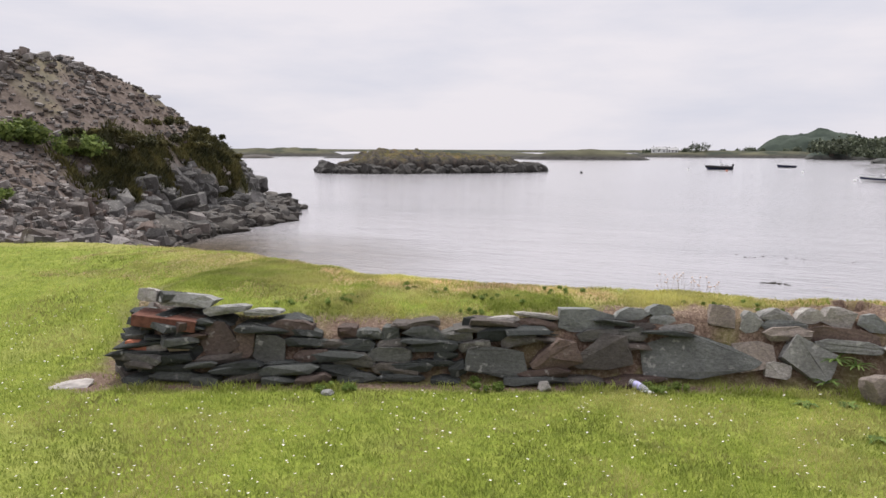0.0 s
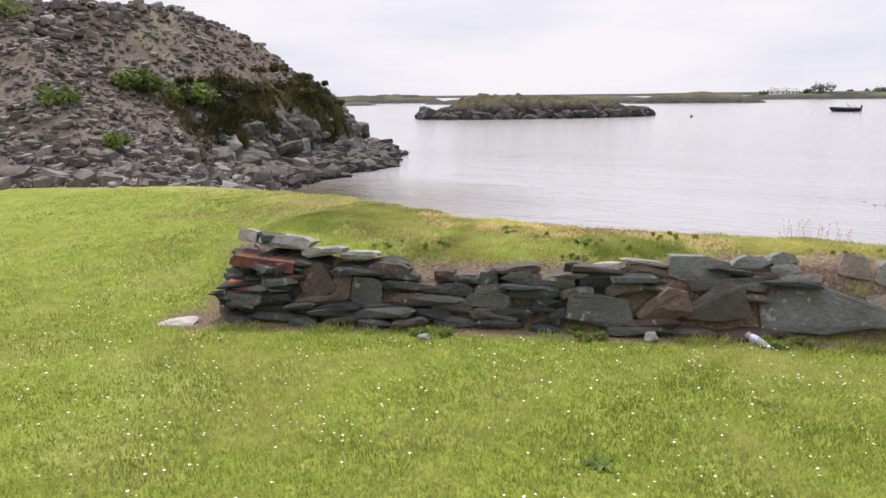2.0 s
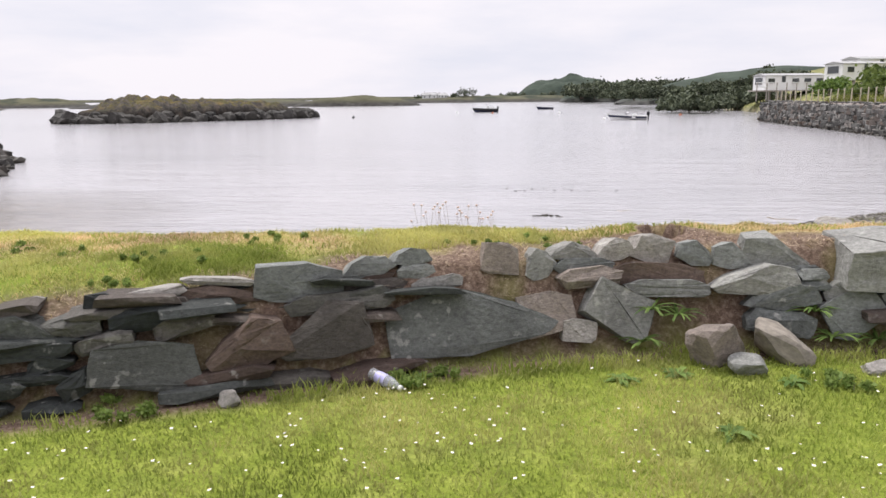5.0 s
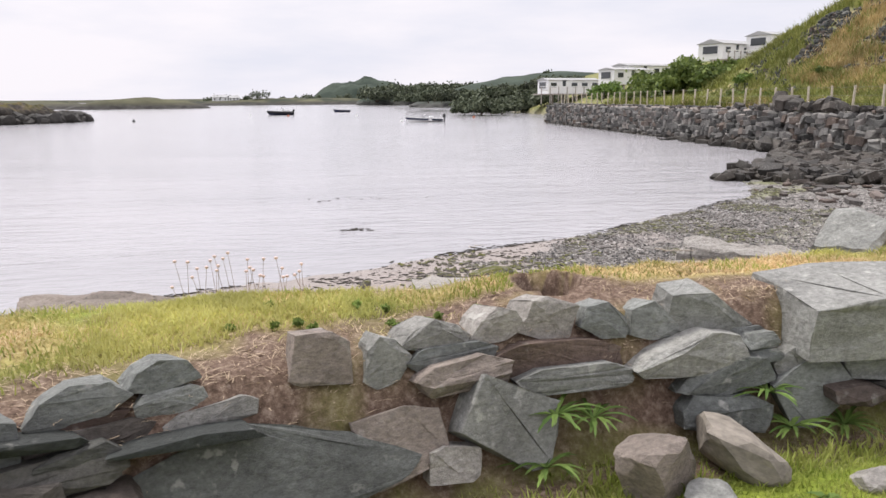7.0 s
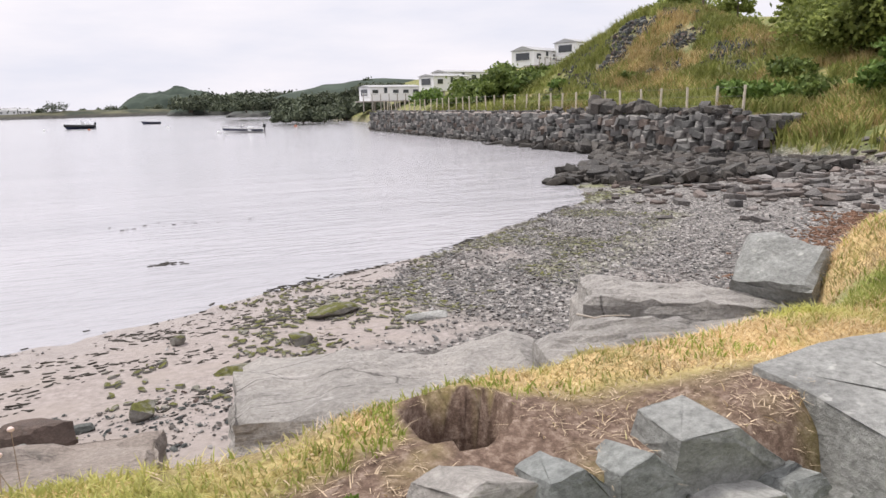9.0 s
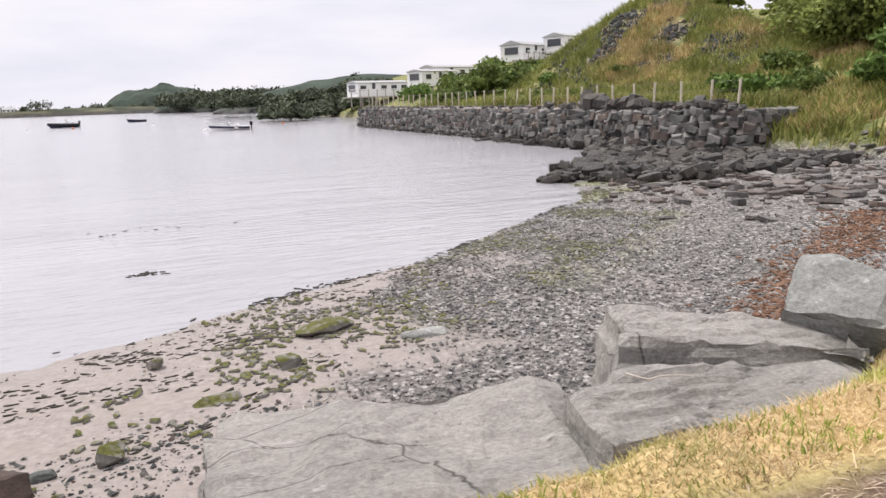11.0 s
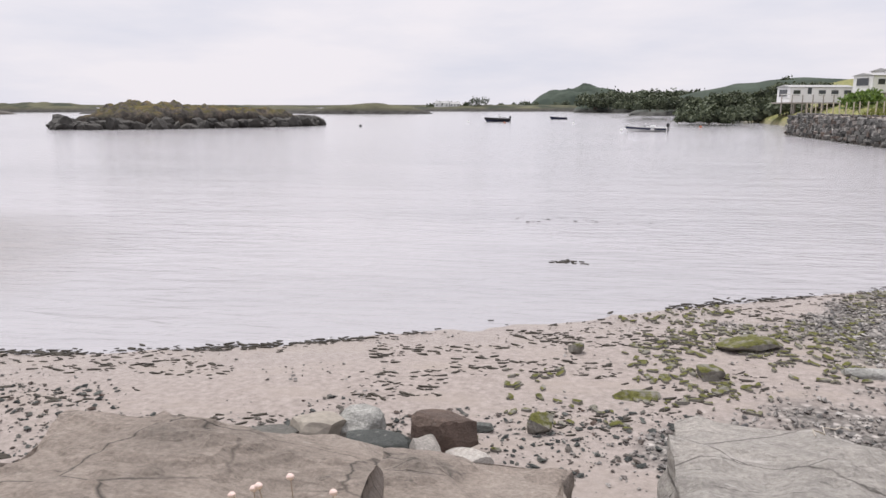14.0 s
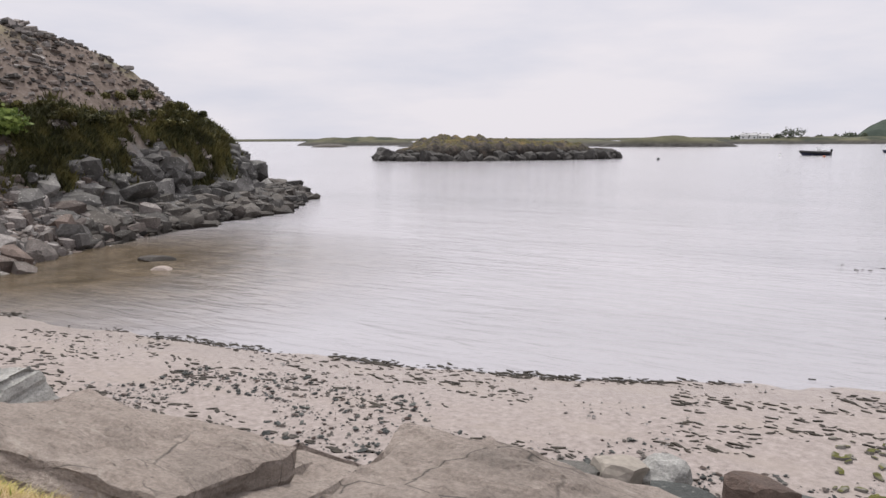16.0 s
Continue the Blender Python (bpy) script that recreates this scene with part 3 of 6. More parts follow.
def build_ground():
    xs = np.unique(np.concatenate([-24 - np.cumsum(np.linspace(0.6, 40, 20)), np.arange(-24, -6, 0.28), np.arange(-6, 6.001, 0.085), np.arange(1.27, 1.86, 0.04), np.arange(6.2, 26, 0.25),
                                   np.arange(21.5, 23, 0.1), np.arange(26, 62, 0.8), 62 + np.cumsum(np.linspace(1.5, 40, 18))]).round(4))
    ys = np.unique(np.concatenate([-7 - np.cumsum(np.linspace(0.6, 40, 18)), np.arange(-7, -2.2, 0.2), np.arange(-2.2, 5, 0.085), np.arange(1.2, 1.7, 0.04), np.arange(5, 12, 0.15),
                                   np.arange(12, 34, 0.3), np.arange(34, 130, 1.5), 130 + np.cumsum(np.linspace(2, 40, 12))]).round(4))
    X, Y = np.meshgrid(xs, ys)
    Z, W = terrain(X, Y)
    v = np.stack([X, Y, Z], -1).reshape(-1, 3)
    nx, ny = len(xs), len(ys)
    i = (np.arange(ny - 1)[:, None] * nx + np.arange(nx - 1)[None]).ravel()
    tri = np.concatenate([np.stack([i, i + 1, i + nx + 1], 1), np.stack([i, i + nx + 1, i + nx], 1)])
    me = big_mesh("ground", v, tri, [GROUND])
    me.shade_smooth()
    for k, w in W.items():
        a = me.attributes.new(k, "FLOAT", "POINT")
        a.data.foreach_set("value", np.asarray(w, np.float32).ravel())
    ob = new("ground", me)
    tagged(ob, "mown lawn, grassy bank, sandy shingle beach and stony hillside", "ground", kind="structure")
    me = mesh_from("water", [(-4000, -4000, SEA), (4000, -4000, SEA), (4000, 4900, SEA), (-4000, 4900, SEA)], [(0, 1, 2, 3)], [WATER])
    tagged(new("water", me), "calm pale grey sea with fine ripples", "sea", kind="structure")


build_ground()

# ---- far shore and island ----
EYE = (0.6, 0.3)


def polar(az, d):
    a = radians(az)
    return EYE[0] + d * math.sin(a), EYE[1] + d * math.cos(a)


def field_material(name, grass, rock, wood):
    """Far low land: rock at the water, rough pasture above, dark scrub patches."""
    m = Mat(name, 0.95, 0.1)
    p = m.pos((1, 1, 2))
    c = m.mix(grass, m.ramp(m.noise(p, 0.07, 5, 0.7), (0.3, 0.6), (0.7, 1.4)), 1.0, "MULTIPLY")
    c = m.mix(c, wood, m.ramp(m.noise(p, 0.045, 4, 0.6), (0.50, 0.0), (0.6, 1.0)))
    hgt = m.n.new("ShaderNodeMapRange")
    hgt.inputs["From Min"].default_value, hgt.inputs["From Max"].default_value = -0.3, 1.2
    m.l.new(m.height(), hgt.inputs["Value"])
    c = m.mix(m.mix(rock, m.ramp(m.noise(p, 0.5, 5), (0.3, 0.5), (0.7, 1.4)), 1.0, "MULTIPLY"), c, hgt.outputs[0])
    return m.out(c)


FARFIELD = field_material("far_pasture", (0.088, 0.086, 0.055), (0.06, 0.057, 0.053), (0.04, 0.047, 0.034))
FARWOOD = field_material("far_wood", (0.055, 0.07, 0.055), (0.08, 0.08, 0.075), (0.04, 0.052, 0.042))


def ridge(name, az0, az1, d, h, depth, mat, label, seed, rough=0.35, lumps=14.0, sharp=0.6):
    """A low stretch of land between two bearings, with an uneven crest."""
    n, k = 90, 16
    u, v = np.meshgrid(np.linspace(0, 1, n), np.linspace(-1, 1, k))
    az = np.radians(az0 + (az1 - az0) * u)
    r = d + depth * v * 0.5
    x, y = EYE[0] + r * np.sin(az), EYE[1] + r * np.cos(az)
    crest = np.clip(np.sin(np.pi * np.clip(u, 0.0, 1)), 0, 1) ** sharp * np.sqrt(np.clip(1 - v * v, 0, 1))
    span = abs(radians(az1 - az0)) * d
    z = SEA - 0.4 + crest * (h + 0.4) * (1 - rough + 2 * rough * fbm(u * span / lumps, v * depth / lumps + seed, seed, 4))
    vv = np.stack([x, y, z], -1).reshape(-1, 3)
    i = (np.arange(k - 1)[:, None] * n + np.arange(n - 1)[None]).ravel()
    tri = np.concatenate([np.stack([i, i + 1, i + n + 1], 1), np.stack([i, i + n + 1, i + n], 1)])
    me = big_mesh(name, vv, tri, [mat])
    me.shade_smooth()
    return tagged(new(name, me), label, "far land", kind="structure")


ridge("far_headland", -41.5, -32, 420, 4.6, 60, FARFIELD, "low dark rocky headland far across the bay", 3)
ridge("far_coast", -75, 40, 2600, 9, 300, FARFIELD, "faint low coast on the horizon", 4, 0.3, 500)
ridge("skerry", -40.5, -37.5, 300, 1.6, 10, SEA_ROCK, "low dark rocks awash in the sea", 5)
ridge("low_island", -34, -14, 330, 3.2, 70, FARFIELD, "low grassy island beyond the rocky islet", 6, 0.25)
ridge("low_island", -18.5, -8.5, 290, 3.6, 30, FARFIELD, "low scrubby island with dark rocks", 7)
ridge("far_pasture", -13, 9, 470, 3.8, 60, FARFIELD, "low green pasture across the bay", 8, 0.2)
ridge("far_wood", -1.2, 6.5, 640, 19, 90, FARWOOD, "rounded wooded hill across the bay", 9, 0.32, 16, 0.4)
ridge("far_wood", 2, 13, 400, 9.0, 70, FARWOOD, "dark line of trees across the bay", 10, 0.4, 12, 0.5)
ridge("far_slope", 6, 30, 290, 12, 120, FARWOOD, "bushy hillside running down to the sea", 12, 0.3, 30, 0.8)


def island():
    """The rocky islet in the bay: cracked dark rock with ochre turf on top."""
    n, k = 150, 70
    ax, ay, bx, by = -56, 80, -33.5, 108
    u, v = np.meshgrid(np.linspace(-0.04, 1.04, n), np.linspace(-1.15, 1.15, k))
    dx, dy = bx - ax, by - ay
    L = math.hypot(dx, dy)
    px, py = dy / L, -dx / L
    half = 9.0
    x, y = ax + dx * u + px * half * v, ay + dy * u + py * half * v
    body = 1 - np.clip(np.abs(2 * u - 1), 0, 2) ** 2.6 - np.abs(v) ** 2.2
    body = body + 0.35 * (fbm(x * 0.22, y * 0.22, 61) - 0.5)
    hgt = np.interp(u, [0, 0.12, 0.28, 0.4, 0.5, 0.62, 0.8, 1.0], [0.7, 1.7, 3.0, 2.3, 2.6, 2.2, 1.7, 0.8])
    z = SEA - 0.5 + ss(0.0, 0.42, body) * (hgt * 0.45 + 0.6) + ss(0.2, 0.6, body) * hgt * 0.5
    z = z + 2.2 * (np.abs(fbm(x * 0.4, y * 0.4, 63) - 0.5) - 0.1) * ss(0, 0.3, body) + 1.1 * (fbm(x * 1.1, y * 1.1, 65) - 0.5) * ss(0, 0.2, body)
    vv = np.stack([x, y, z], -1).reshape(-1, 3)
    i = (np.arange(k - 1)[:, None] * n + np.arange(n - 1)[None]).ravel()
    tri = np.concatenate([np.stack([i, i + n + 1, i + 1], 1), np.stack([i, i + n, i + n + 1], 1)])
    m = Mat("islet", 0.9, 0.2)
    p = m.pos()
    rock = m.ramp(m.noise(m.pos((1, 1, 0.4)), 1.6, 6, 0.75), (0.3, (0.035, 0.032, 0.028)), (0.5, (0.09, 0.082, 0.072)), (0.72, (0.21, 0.17, 0.135)))
    turf = m.ramp(m.noise(p, 0.5, 5, 0.7), (0.3, (0.05, 0.052, 0.018)), (0.5, (0.10, 0.085, 0.03)), (0.7, (0.18, 0.12, 0.055)))
    top = m.n.new("ShaderNodeMath")
    top.operation = "MULTIPLY"
    m.l.new(m.ramp(m.upness(), (0.62, 0.0), (0.84, 1.0)), top.inputs[0])
    mr = m.n.new("ShaderNodeMapRange")
    mr.inputs["From Min"].default_value, mr.inputs["From Max"].default_value = 0.1, 0.9
    m.l.new(m.height(), mr.inputs["Value"])
    m.l.new(mr.outputs[0], top.inputs[1])
    mr2 = m.n.new("ShaderNodeMapRange")
    mr2.inputs["From Min"].default_value, mr2.inputs["From Max"].default_value = 0.0, 0.9
    m.l.new(m.height(), mr2.inputs["Value"])
    rock = m.mix(m.mix(rock, (0.28, 0.26, 0.25), 1.0, "MULTIPLY"), rock, mr2.outputs[0])
    m.bump(m.noise(p, 2.5, 6, 0.7), 0.8, 0.3)
    mat = m.out(m.mix(rock, turf, top.outputs[0]))
    me = big_mesh("rocky_islet", vv, tri, [mat])
    ob = tagged(new("rocky_islet", me), "dark cracked rocky islet topped with ochre and green turf", "island", kind="structure")
    q = []
    while len(q) < 420:
        uu, w = NP.uniform(0, 1), NP.uniform(-1, 1)
        if 1 - abs(2 * uu - 1) ** 2.6 - abs(w) ** 2.2 > 0.35 or 1 - abs(2 * uu - 1) ** 2.6 - abs(w) ** 2.2 < 0.0:
            continue
        s = NP.uniform(0.5, 1.9)
        q.append((ax + dx * uu + px * half * w, ay + dy * uu + py * half * w, SEA + NP.uniform(-0.1, 0.6), s * 1.4, s, s * 0.9, NP.uniform(0, 6.3), NP.uniform(-0.4, 0.4), NP.uniform(-0.4, 0.4)))
    scatter("islet_rocks", ROCK_ARR, q, [stone_material("islet_rock", [(0.035, 0.033, 0.03), (0.06, 0.056, 0.05), (0.045, 0.042, 0.038)], 0.1, 0.4)], "dark jagged rocks round the islet's waterline", "rocks")


island()

# ---- dry stone wall on the lawn ----


def wall_frame(x):
    y = float(np.interp(x, WALL_X, WALL_Y))
    y2 = float(np.interp(x + 0.1, WALL_X, WALL_Y))
    return y, math.atan2(y2 - y, 0.1)


DRY = thing("dry_stone_wall", pose(0, 0, 0), "low tumbledown dry stone wall of grey slate slabs", "stone wall", kind="structure")


def own_mats(ob, mat):
    ob.material_slots[0].link = "OBJECT"
    ob.material_slots[0].material = mat


def lay(x, back, z, sx, sy, sz, turn=0.0, tilt=0.0, lean=0.0, kind=None, mat=None, label=""):
    """One stone of the wall: its middle stands back metres behind the face at x."""
    y, a = wall_frame(x)
    ob = new("stone", SLATE_DATA[RNG.randrange(len(SLATE_DATA))] if kind is None else kind)
    ob.parent = DRY
    ob.matrix_local = Matrix.Translation((x - back * math.sin(a), y + back * math.cos(a), z)) @ Euler((lean, tilt, a + turn)).to_matrix().to_4x4() @ Matrix.Diagonal((sx, sy, sz, 1))
    if mat is not None:
        own_mats(ob, mat)
    if label:
        ob["label"] = label
    return ob


def big_stone(seed, form="block", flip=None):
    """A larger block with chipped edges and a split face."""
    r = random.Random(seed)
    bm = face_stone(r, form, flip)
    bmesh.ops.dissolve_limit(bm, angle_limit=0.16, verts=bm.verts, edges=bm.edges)
    bmesh.ops.bevel(bm, geom=list(bm.edges), offset=0.006, segments=1, affect="EDGES")
    bmesh.ops.triangulate(bm, faces=bm.faces)
    bmesh.ops.subdivide_edges(bm, edges=bm.edges, cuts=3)
    o = Vector((seed * 3.7, seed * 1.3, 0))
    for v in bm.verts:
        v.co += 0.02 * noise.noise_vector(v.co * 3 + o) + 0.022 * noise.noise_vector(v.co * 9 + o) + 0.012 * noise.noise_vector(v.co * 22 + o)
    return data_of(bm, "stone", [SLATE])


KEPT = []


def free(x, z, w, h):
    for a, b, c, d in KEPT:
        ox, oz = min(x + w / 2, b) - max(x - w / 2, a), min(z + h / 2, d) - max(z - h / 2, c)
        if ox > 0.6 * min(w, b - a) and oz > 0.6 * min(h, d - c):
            return False
    return True


def block(x, z, w, h, tilt=0.0, mat=None, label="", seed=None, deep=0.32, lean=-0.15, out=0.0, turn=0.0, form=None, flip=None):
    """A stone that can be told apart, by the middle of its face."""
    KEPT.append((x - w / 2, x + w / 2, z - h / 2, z + h / 2))
    kind = big_stone(seed or int(1000 + x * 100), form or ("slab" if w > 2.2 * h else "block"), flip)
    if mat is None and x > 0.1:
        mat = BLUEGREY
    high = z > 0.4 and -1.3 < x < 2.4
    return lay(x, 0.04 + 0.38 * max(z, 0) + deep * 0.45 - out, z - 0.025 * high, w * 1.08, deep * (0.68 if high else 1.1), h * (1.04 if high else 1.15), turn, tilt, lean, kind, mat, label)


def slate_courses():
    z, course = 0.005, 0
    while z < 0.66:
        h = RNG.choice((0.03, 0.038, 0.046, 0.06))
        x = -4.35 + RNG.uniform(0, 0.2)
        while x < 5.4:
            right = x > 0.25
            w = RNG.uniform(0.2, 0.5)
            hh = h * RNG.uniform(0.8, 1.25)
            xm = x + w / 2
            top = float(np.interp(xm, TOP_X, TOP_Z)) - 0.03
            low = 0.40 if 0.25 < xm < 1.0 else 0.26 if 1.0 < xm < 2.4 else 0.10 if xm > 2.4 else 0.0
            if low <= z and z + h * 0.5 < top and not (0.25 < xm < 3.4 and z > 0.28) and free(xm, z + h / 2, w, h):
                sag = 0.018 * math.sin(xm * 2.1 + course)
                lay(xm, 0.15 + 0.38 * z + RNG.uniform(-0.05, 0.05), z + hh / 2 + sag, w * 1.15, RNG.uniform(0.30, 0.44), hh * 1.25,
                    RNG.uniform(-0.2, 0.2), RNG.uniform(-0.11, 0.11), RNG.uniform(-0.16, 0.08))
                if course % 2:
                    lay(xm + 0.1, 0.27 + 0.38 * z, z + hh / 2 + sag, w * 1.5, 0.3, hh * 2.4, RNG.uniform(-0.3, 0.3), RNG.uniform(-0.1, 0.1))
            x += w * RNG.uniform(0.88, 1.0)
        z += h * 0.86
        course += 1
    # the broken end turns back into the bank
    for k in range(46):
        a = RNG.uniform(0, 1)
        zz = RNG.uniform(0.03, 0.5)
        ob = lay(-4.2, 0, 0, 1, 1, 1)
        s = (RNG.uniform(0.18, 0.4), RNG.uniform(0.2, 0.3), RNG.uniform(0.04, 0.09))
        px, py = -3.95 - 0.42 * a, -1.42 + 0.75 * a
        ob.matrix_local = Matrix.Translation((px + 0.22 * zz, py + 0.1 * zz, zz * (1 - 0.3 * a) + 0.02 + 0.16 * a)) @ Euler((RNG.uniform(-0.15, 0.15), RNG.uniform(-0.2, 0.15), -1.1 + RNG.uniform(-0.5, 0.5))).to_matrix().to_4x4() @ Matrix.Diagonal((*s, 1))


# the stones at the buried middle of the wall
WALL_SLAB = stone_material("wall_slab", [(0.105, 0.11, 0.104), (0.14, 0.145, 0.136)], 0.4)
block(0.47, 0.19, 0.95, 0.34, -0.04, WALL_SLAB, "broad smooth grey slab half buried in the wall", 1, 0.22, -0.42, form="wedge", flip=1)
block(0.86, 0.19, 0.34, 0.22, -0.1, TAN_STONE, "", 51, 0.2, -0.4, -0.02)
block(-0.28, 0.20, 0.48, 0.28, -0.24, None, "grey slab leaning at the wall's foot", 2, 0.3, -0.35, 0.03, form="wedge", flip=-1)
block(-0.64, 0.22, 0.42, 0.24, -0.20, BROWN_ROCK, "reddish brown block with a split face", 3, 0.4, -0.1, 0.06, form="wedge", flip=-1)
block(-1.08, 0.13, 0.48, 0.22, 0.12, None, "dark cracked slab at the wall's foot", 7, 0.3, -0.3)
block(-0.38, 0.50, 0.44, 0.20, 0.03, BLUEGREY, "large flat grey slab on top of the wall", 4, 0.42, -0.05, 0.05, form="block", flip=-1)
block(-0.03, 0.55, 0.30, 0.12, -0.12, BLUEGREY, form="peak")
block(0.20, 0.58, 0.21, 0.10, -0.05, form="peak")
block(0.21, 0.50, 0.22, 0.08)
block(0.0, 0.44, 0.34, 0.08, -0.04)
block(-0.04, 0.38, 0.22, 0.08, -0.04)
block(0.32, 0.43, 0.29, 0.08, -0.1)
block(-0.21, 0.36, 0.57, 0.09, -0.03, None, "long flat grey slab in the wall", 37, 0.3)
block(0.64, 0.54, 0.22, 0.18, 0.1, TAN_STONE, "rounded brownish stone", 8, 0.26)
block(0.86, 0.51, 0.19, 0.18, -0.2, GREY_ROCK, "pale grey stone standing on edge", 9, 0.26, form="peak")
block(1.06, 0.56, 0.29, 0.11, -0.02, None, "", 10, form="peak")
block(1.11, 0.47, 0.36, 0.10)
block(1.31, 0.56, 0.24, 0.13, -0.05, PALE_ROCK, "pale stone with a brown underside", 11, form="peak")
block(1.52, 0.55, 0.23, 0.18, 0.35, PALE_ROCK, "pale striped block tilted on the wall's top", 12, 0.3)
block(1.72, 0.52, 0.22, 0.15, 0.3, None, "", 13, form="wedge", flip=1)
block(1.53, 0.41, 0.54, 0.15, 0.10, BROWN_ROCK, "long reddish brown stone", 14, 0.36, -0.1, 0.03, form="slab")
block(1.55, 0.31, 0.47, 0.09, 0.03)
block(1.12, 0.39, 0.36, 0.11, -0.05, TAN_STONE, "stone with mossy crust", 15)
block(1.26, 0.20, 0.42, 0.25, 0.55, GREY_ROCK, "grey stone spotted with white lichen", 5, 0.26, -0.35)
block(1.94, 0.51, 0.22, 0.16, 0.1, None, "", 16, 0.28, form="wedge", flip=1)
block(2.19, 0.54, 0.38, 0.19, 0.22, GREY_ROCK, "pointed grey slab on the wall's top", 17, 0.36, 0.1, 0.04, form="wedge", flip=1)
block(2.04, 0.36, 0.49, 0.16, -0.12, GREY_ROCK, "angular grey slab with a split face", 18, 0.36, -0.1, 0.03, form="wedge", flip=-1)
block(2.18, 0.26, 0.43, 0.14, -0.12, None, "", 19, form="wedge", flip=-1)
block(2.95, 0.49, 0.84, 0.24, 0.0, GREY_ROCK, "very large pale grey slab capping the wall", 6, 0.5, 0.12, 0.15, form="block", flip=1)
block(2.35, 0.43, 0.19, 0.05)
block(2.38, 0.38, 0.17, 0.06)
block(2.38, 0.32, 0.18, 0.05)
block(2.57, 0.30, 0.28, 0.13, -0.5)
block(2.60, 0.18, 0.32, 0.24, -0.5, None, "bluish stone standing on edge", 20)
block(2.16, 0.12, 0.40, 0.13, 0.1, None, "", 21)
block(2.95, 0.25, 0.42, 0.14, 0.05, None, "", 22)
block(3.3, 0.16, 0.46, 0.2, 0.1, None, "", 23)
block(1.03, 0.12, 0.20, 0.12, 0.1, PALE_ROCK, "small pale stone", 24, 0.2)
block(-0.72, 0.46, 0.40, 0.10, 0.08, BROWN_ROCK, "thin brown slab", form="wedge", flip=1)
block(-0.75, 0.53, 0.36, 0.04, 0.1, PALE_ROCK)
block(-1.06, 0.36, 0.33, 0.11, -0.06, None, "", 25)
block(-0.90, 0.32, 0.30, 0.09, -0.2)
block(-1.04, 0.49, 0.31, 0.07, -0.15, PALE_ROCK)
block(-1.27, 0.47, 0.14, 0.10, 0.1)
# the slates of the lower stretch
for _x, _z, _w, _h, _t, _f in ((-2.21, 0.38, 0.16, 0.08, -0.05, "block"), (-2.14, 0.28, 0.30, 0.09, 0.0, "slab"), (-2.14, 0.17, 0.34, 0.12, 0.1, "wedge"), (-2.04, 0.36, 0.22, 0.07, 0.05, "slab"),
                               (-1.88, 0.37, 0.15, 0.10, 0.0, "block"), (-1.87, 0.29, 0.25, 0.07, -0.08, "slab"), (-1.88, 0.21, 0.37, 0.11, 0.0, "slab"), (-1.77, 0.11, 0.47, 0.08, -0.06, "slab"),
                               (-1.61, 0.38, 0.38, 0.11, 0.1, "peak"), (-1.80, 0.43, 0.18, 0.05, 0.0, "slab"), (-1.56, 0.27, 0.40, 0.08, -0.05, "slab"), (-1.52, 0.145, 0.31, 0.045, 0.03, "slab"),
                               (-1.46, 0.21, 0.21, 0.09, -0.2, "wedge"), (-1.36, 0.10, 0.14, 0.11, -0.4, "block"), (-1.38, 0.37, 0.28, 0.10, 0.1, "wedge"), (-1.62, 0.45, 0.26, 0.05, -0.1, "slab"),
                               (-1.24, 0.28, 0.27, 0.08, -0.16, "slab"), (-2.10, 0.03, 0.36, 0.10, -0.05, "wedge"), (-1.80, 0.03, 0.40, 0.06, 0.0, "slab"), (-2.52, 0.30, 0.36, 0.07, 0.05, "slab"),
                               (-2.45, 0.20, 0.32, 0.09, -0.05, "slab"), (-2.52, 0.37, 0.26, 0.06, 0.1, "slab"), (-2.62, 0.12, 0.44, 0.07, 0.0, "slab"), (-2.30, 0.09, 0.34, 0.08, 0.05, "slab")):
    block(_x, _z, _w, _h, _t, None, "", None, 0.34, -0.1, 0.0, 0.0, _f)
# the stones of the hollow end
block(-3.17, 0.33, 0.27, 0.26, -0.55, None, "slate leaning on edge", 26, 0.1, -0.25)
block(-2.97, 0.29, 0.15, 0.20, 0.2, BROWN_ROCK, "brownish slate leaning on edge", 27, 0.1, -0.2)
block(-2.78, 0.25, 0.25, 0.22, 0.1, None, "dark slate set on edge", 28, 0.12, -0.1)
block(-2.63, 0.41, 0.36, 0.11, 0.02, None, "", 29)
block(-3.42, 0.62, 0.44, 0.10, 0.05, GREY_ROCK, "pale flat slab on the wall's end", 30, 0.36)
block(-3.13, 0.55, 0.34, 0.07, -0.12, GREY_ROCK)
block(-2.85, 0.53, 0.3, 0.05, 0.0, GREY_ROCK)
block(-3.9, 0.66, 0.2, 0.09, -0.2, None, "", 31, 0.2)
block(-3.72, 0.68, 0.16, 0.10, 0.1, PALE_ROCK, "", 32, 0.18)
block(-3.55, 0.10, 0.46, 0.07, 0.0)
block(-3.45, 0.035, 0.44, 0.07, 0.03)
block(-3.62, 0.28, 0.16, 0.08, 0.0, PALE_ROCK, "rounded pale cobble in the hollow", 33, 0.16)
block(-3.45, 0.28, 0.19, 0.08, 0.0, plain("tan_cobble", (0.33, 0.27, 0.18), 0.85), "rounded tan cobble in the hollow", 34, 0.16)
block(-3.75, 0.21, 0.5, 0.05, 0.0)
block(-3.6, 0.42, 0.42, 0.2, 0.0, BROWN_ROCK, "dark brown stone at the back of the hollow", 35, 0.3, 0, -0.3)
block(-2.24, 0.28, 0.37, 0.06)
block(-2.17, 0.17, 0.32, 0.11, 0.1, None, "", 36)
block(-1.83, 0.10, 0.38, 0.09, 0.02)
slate_courses()


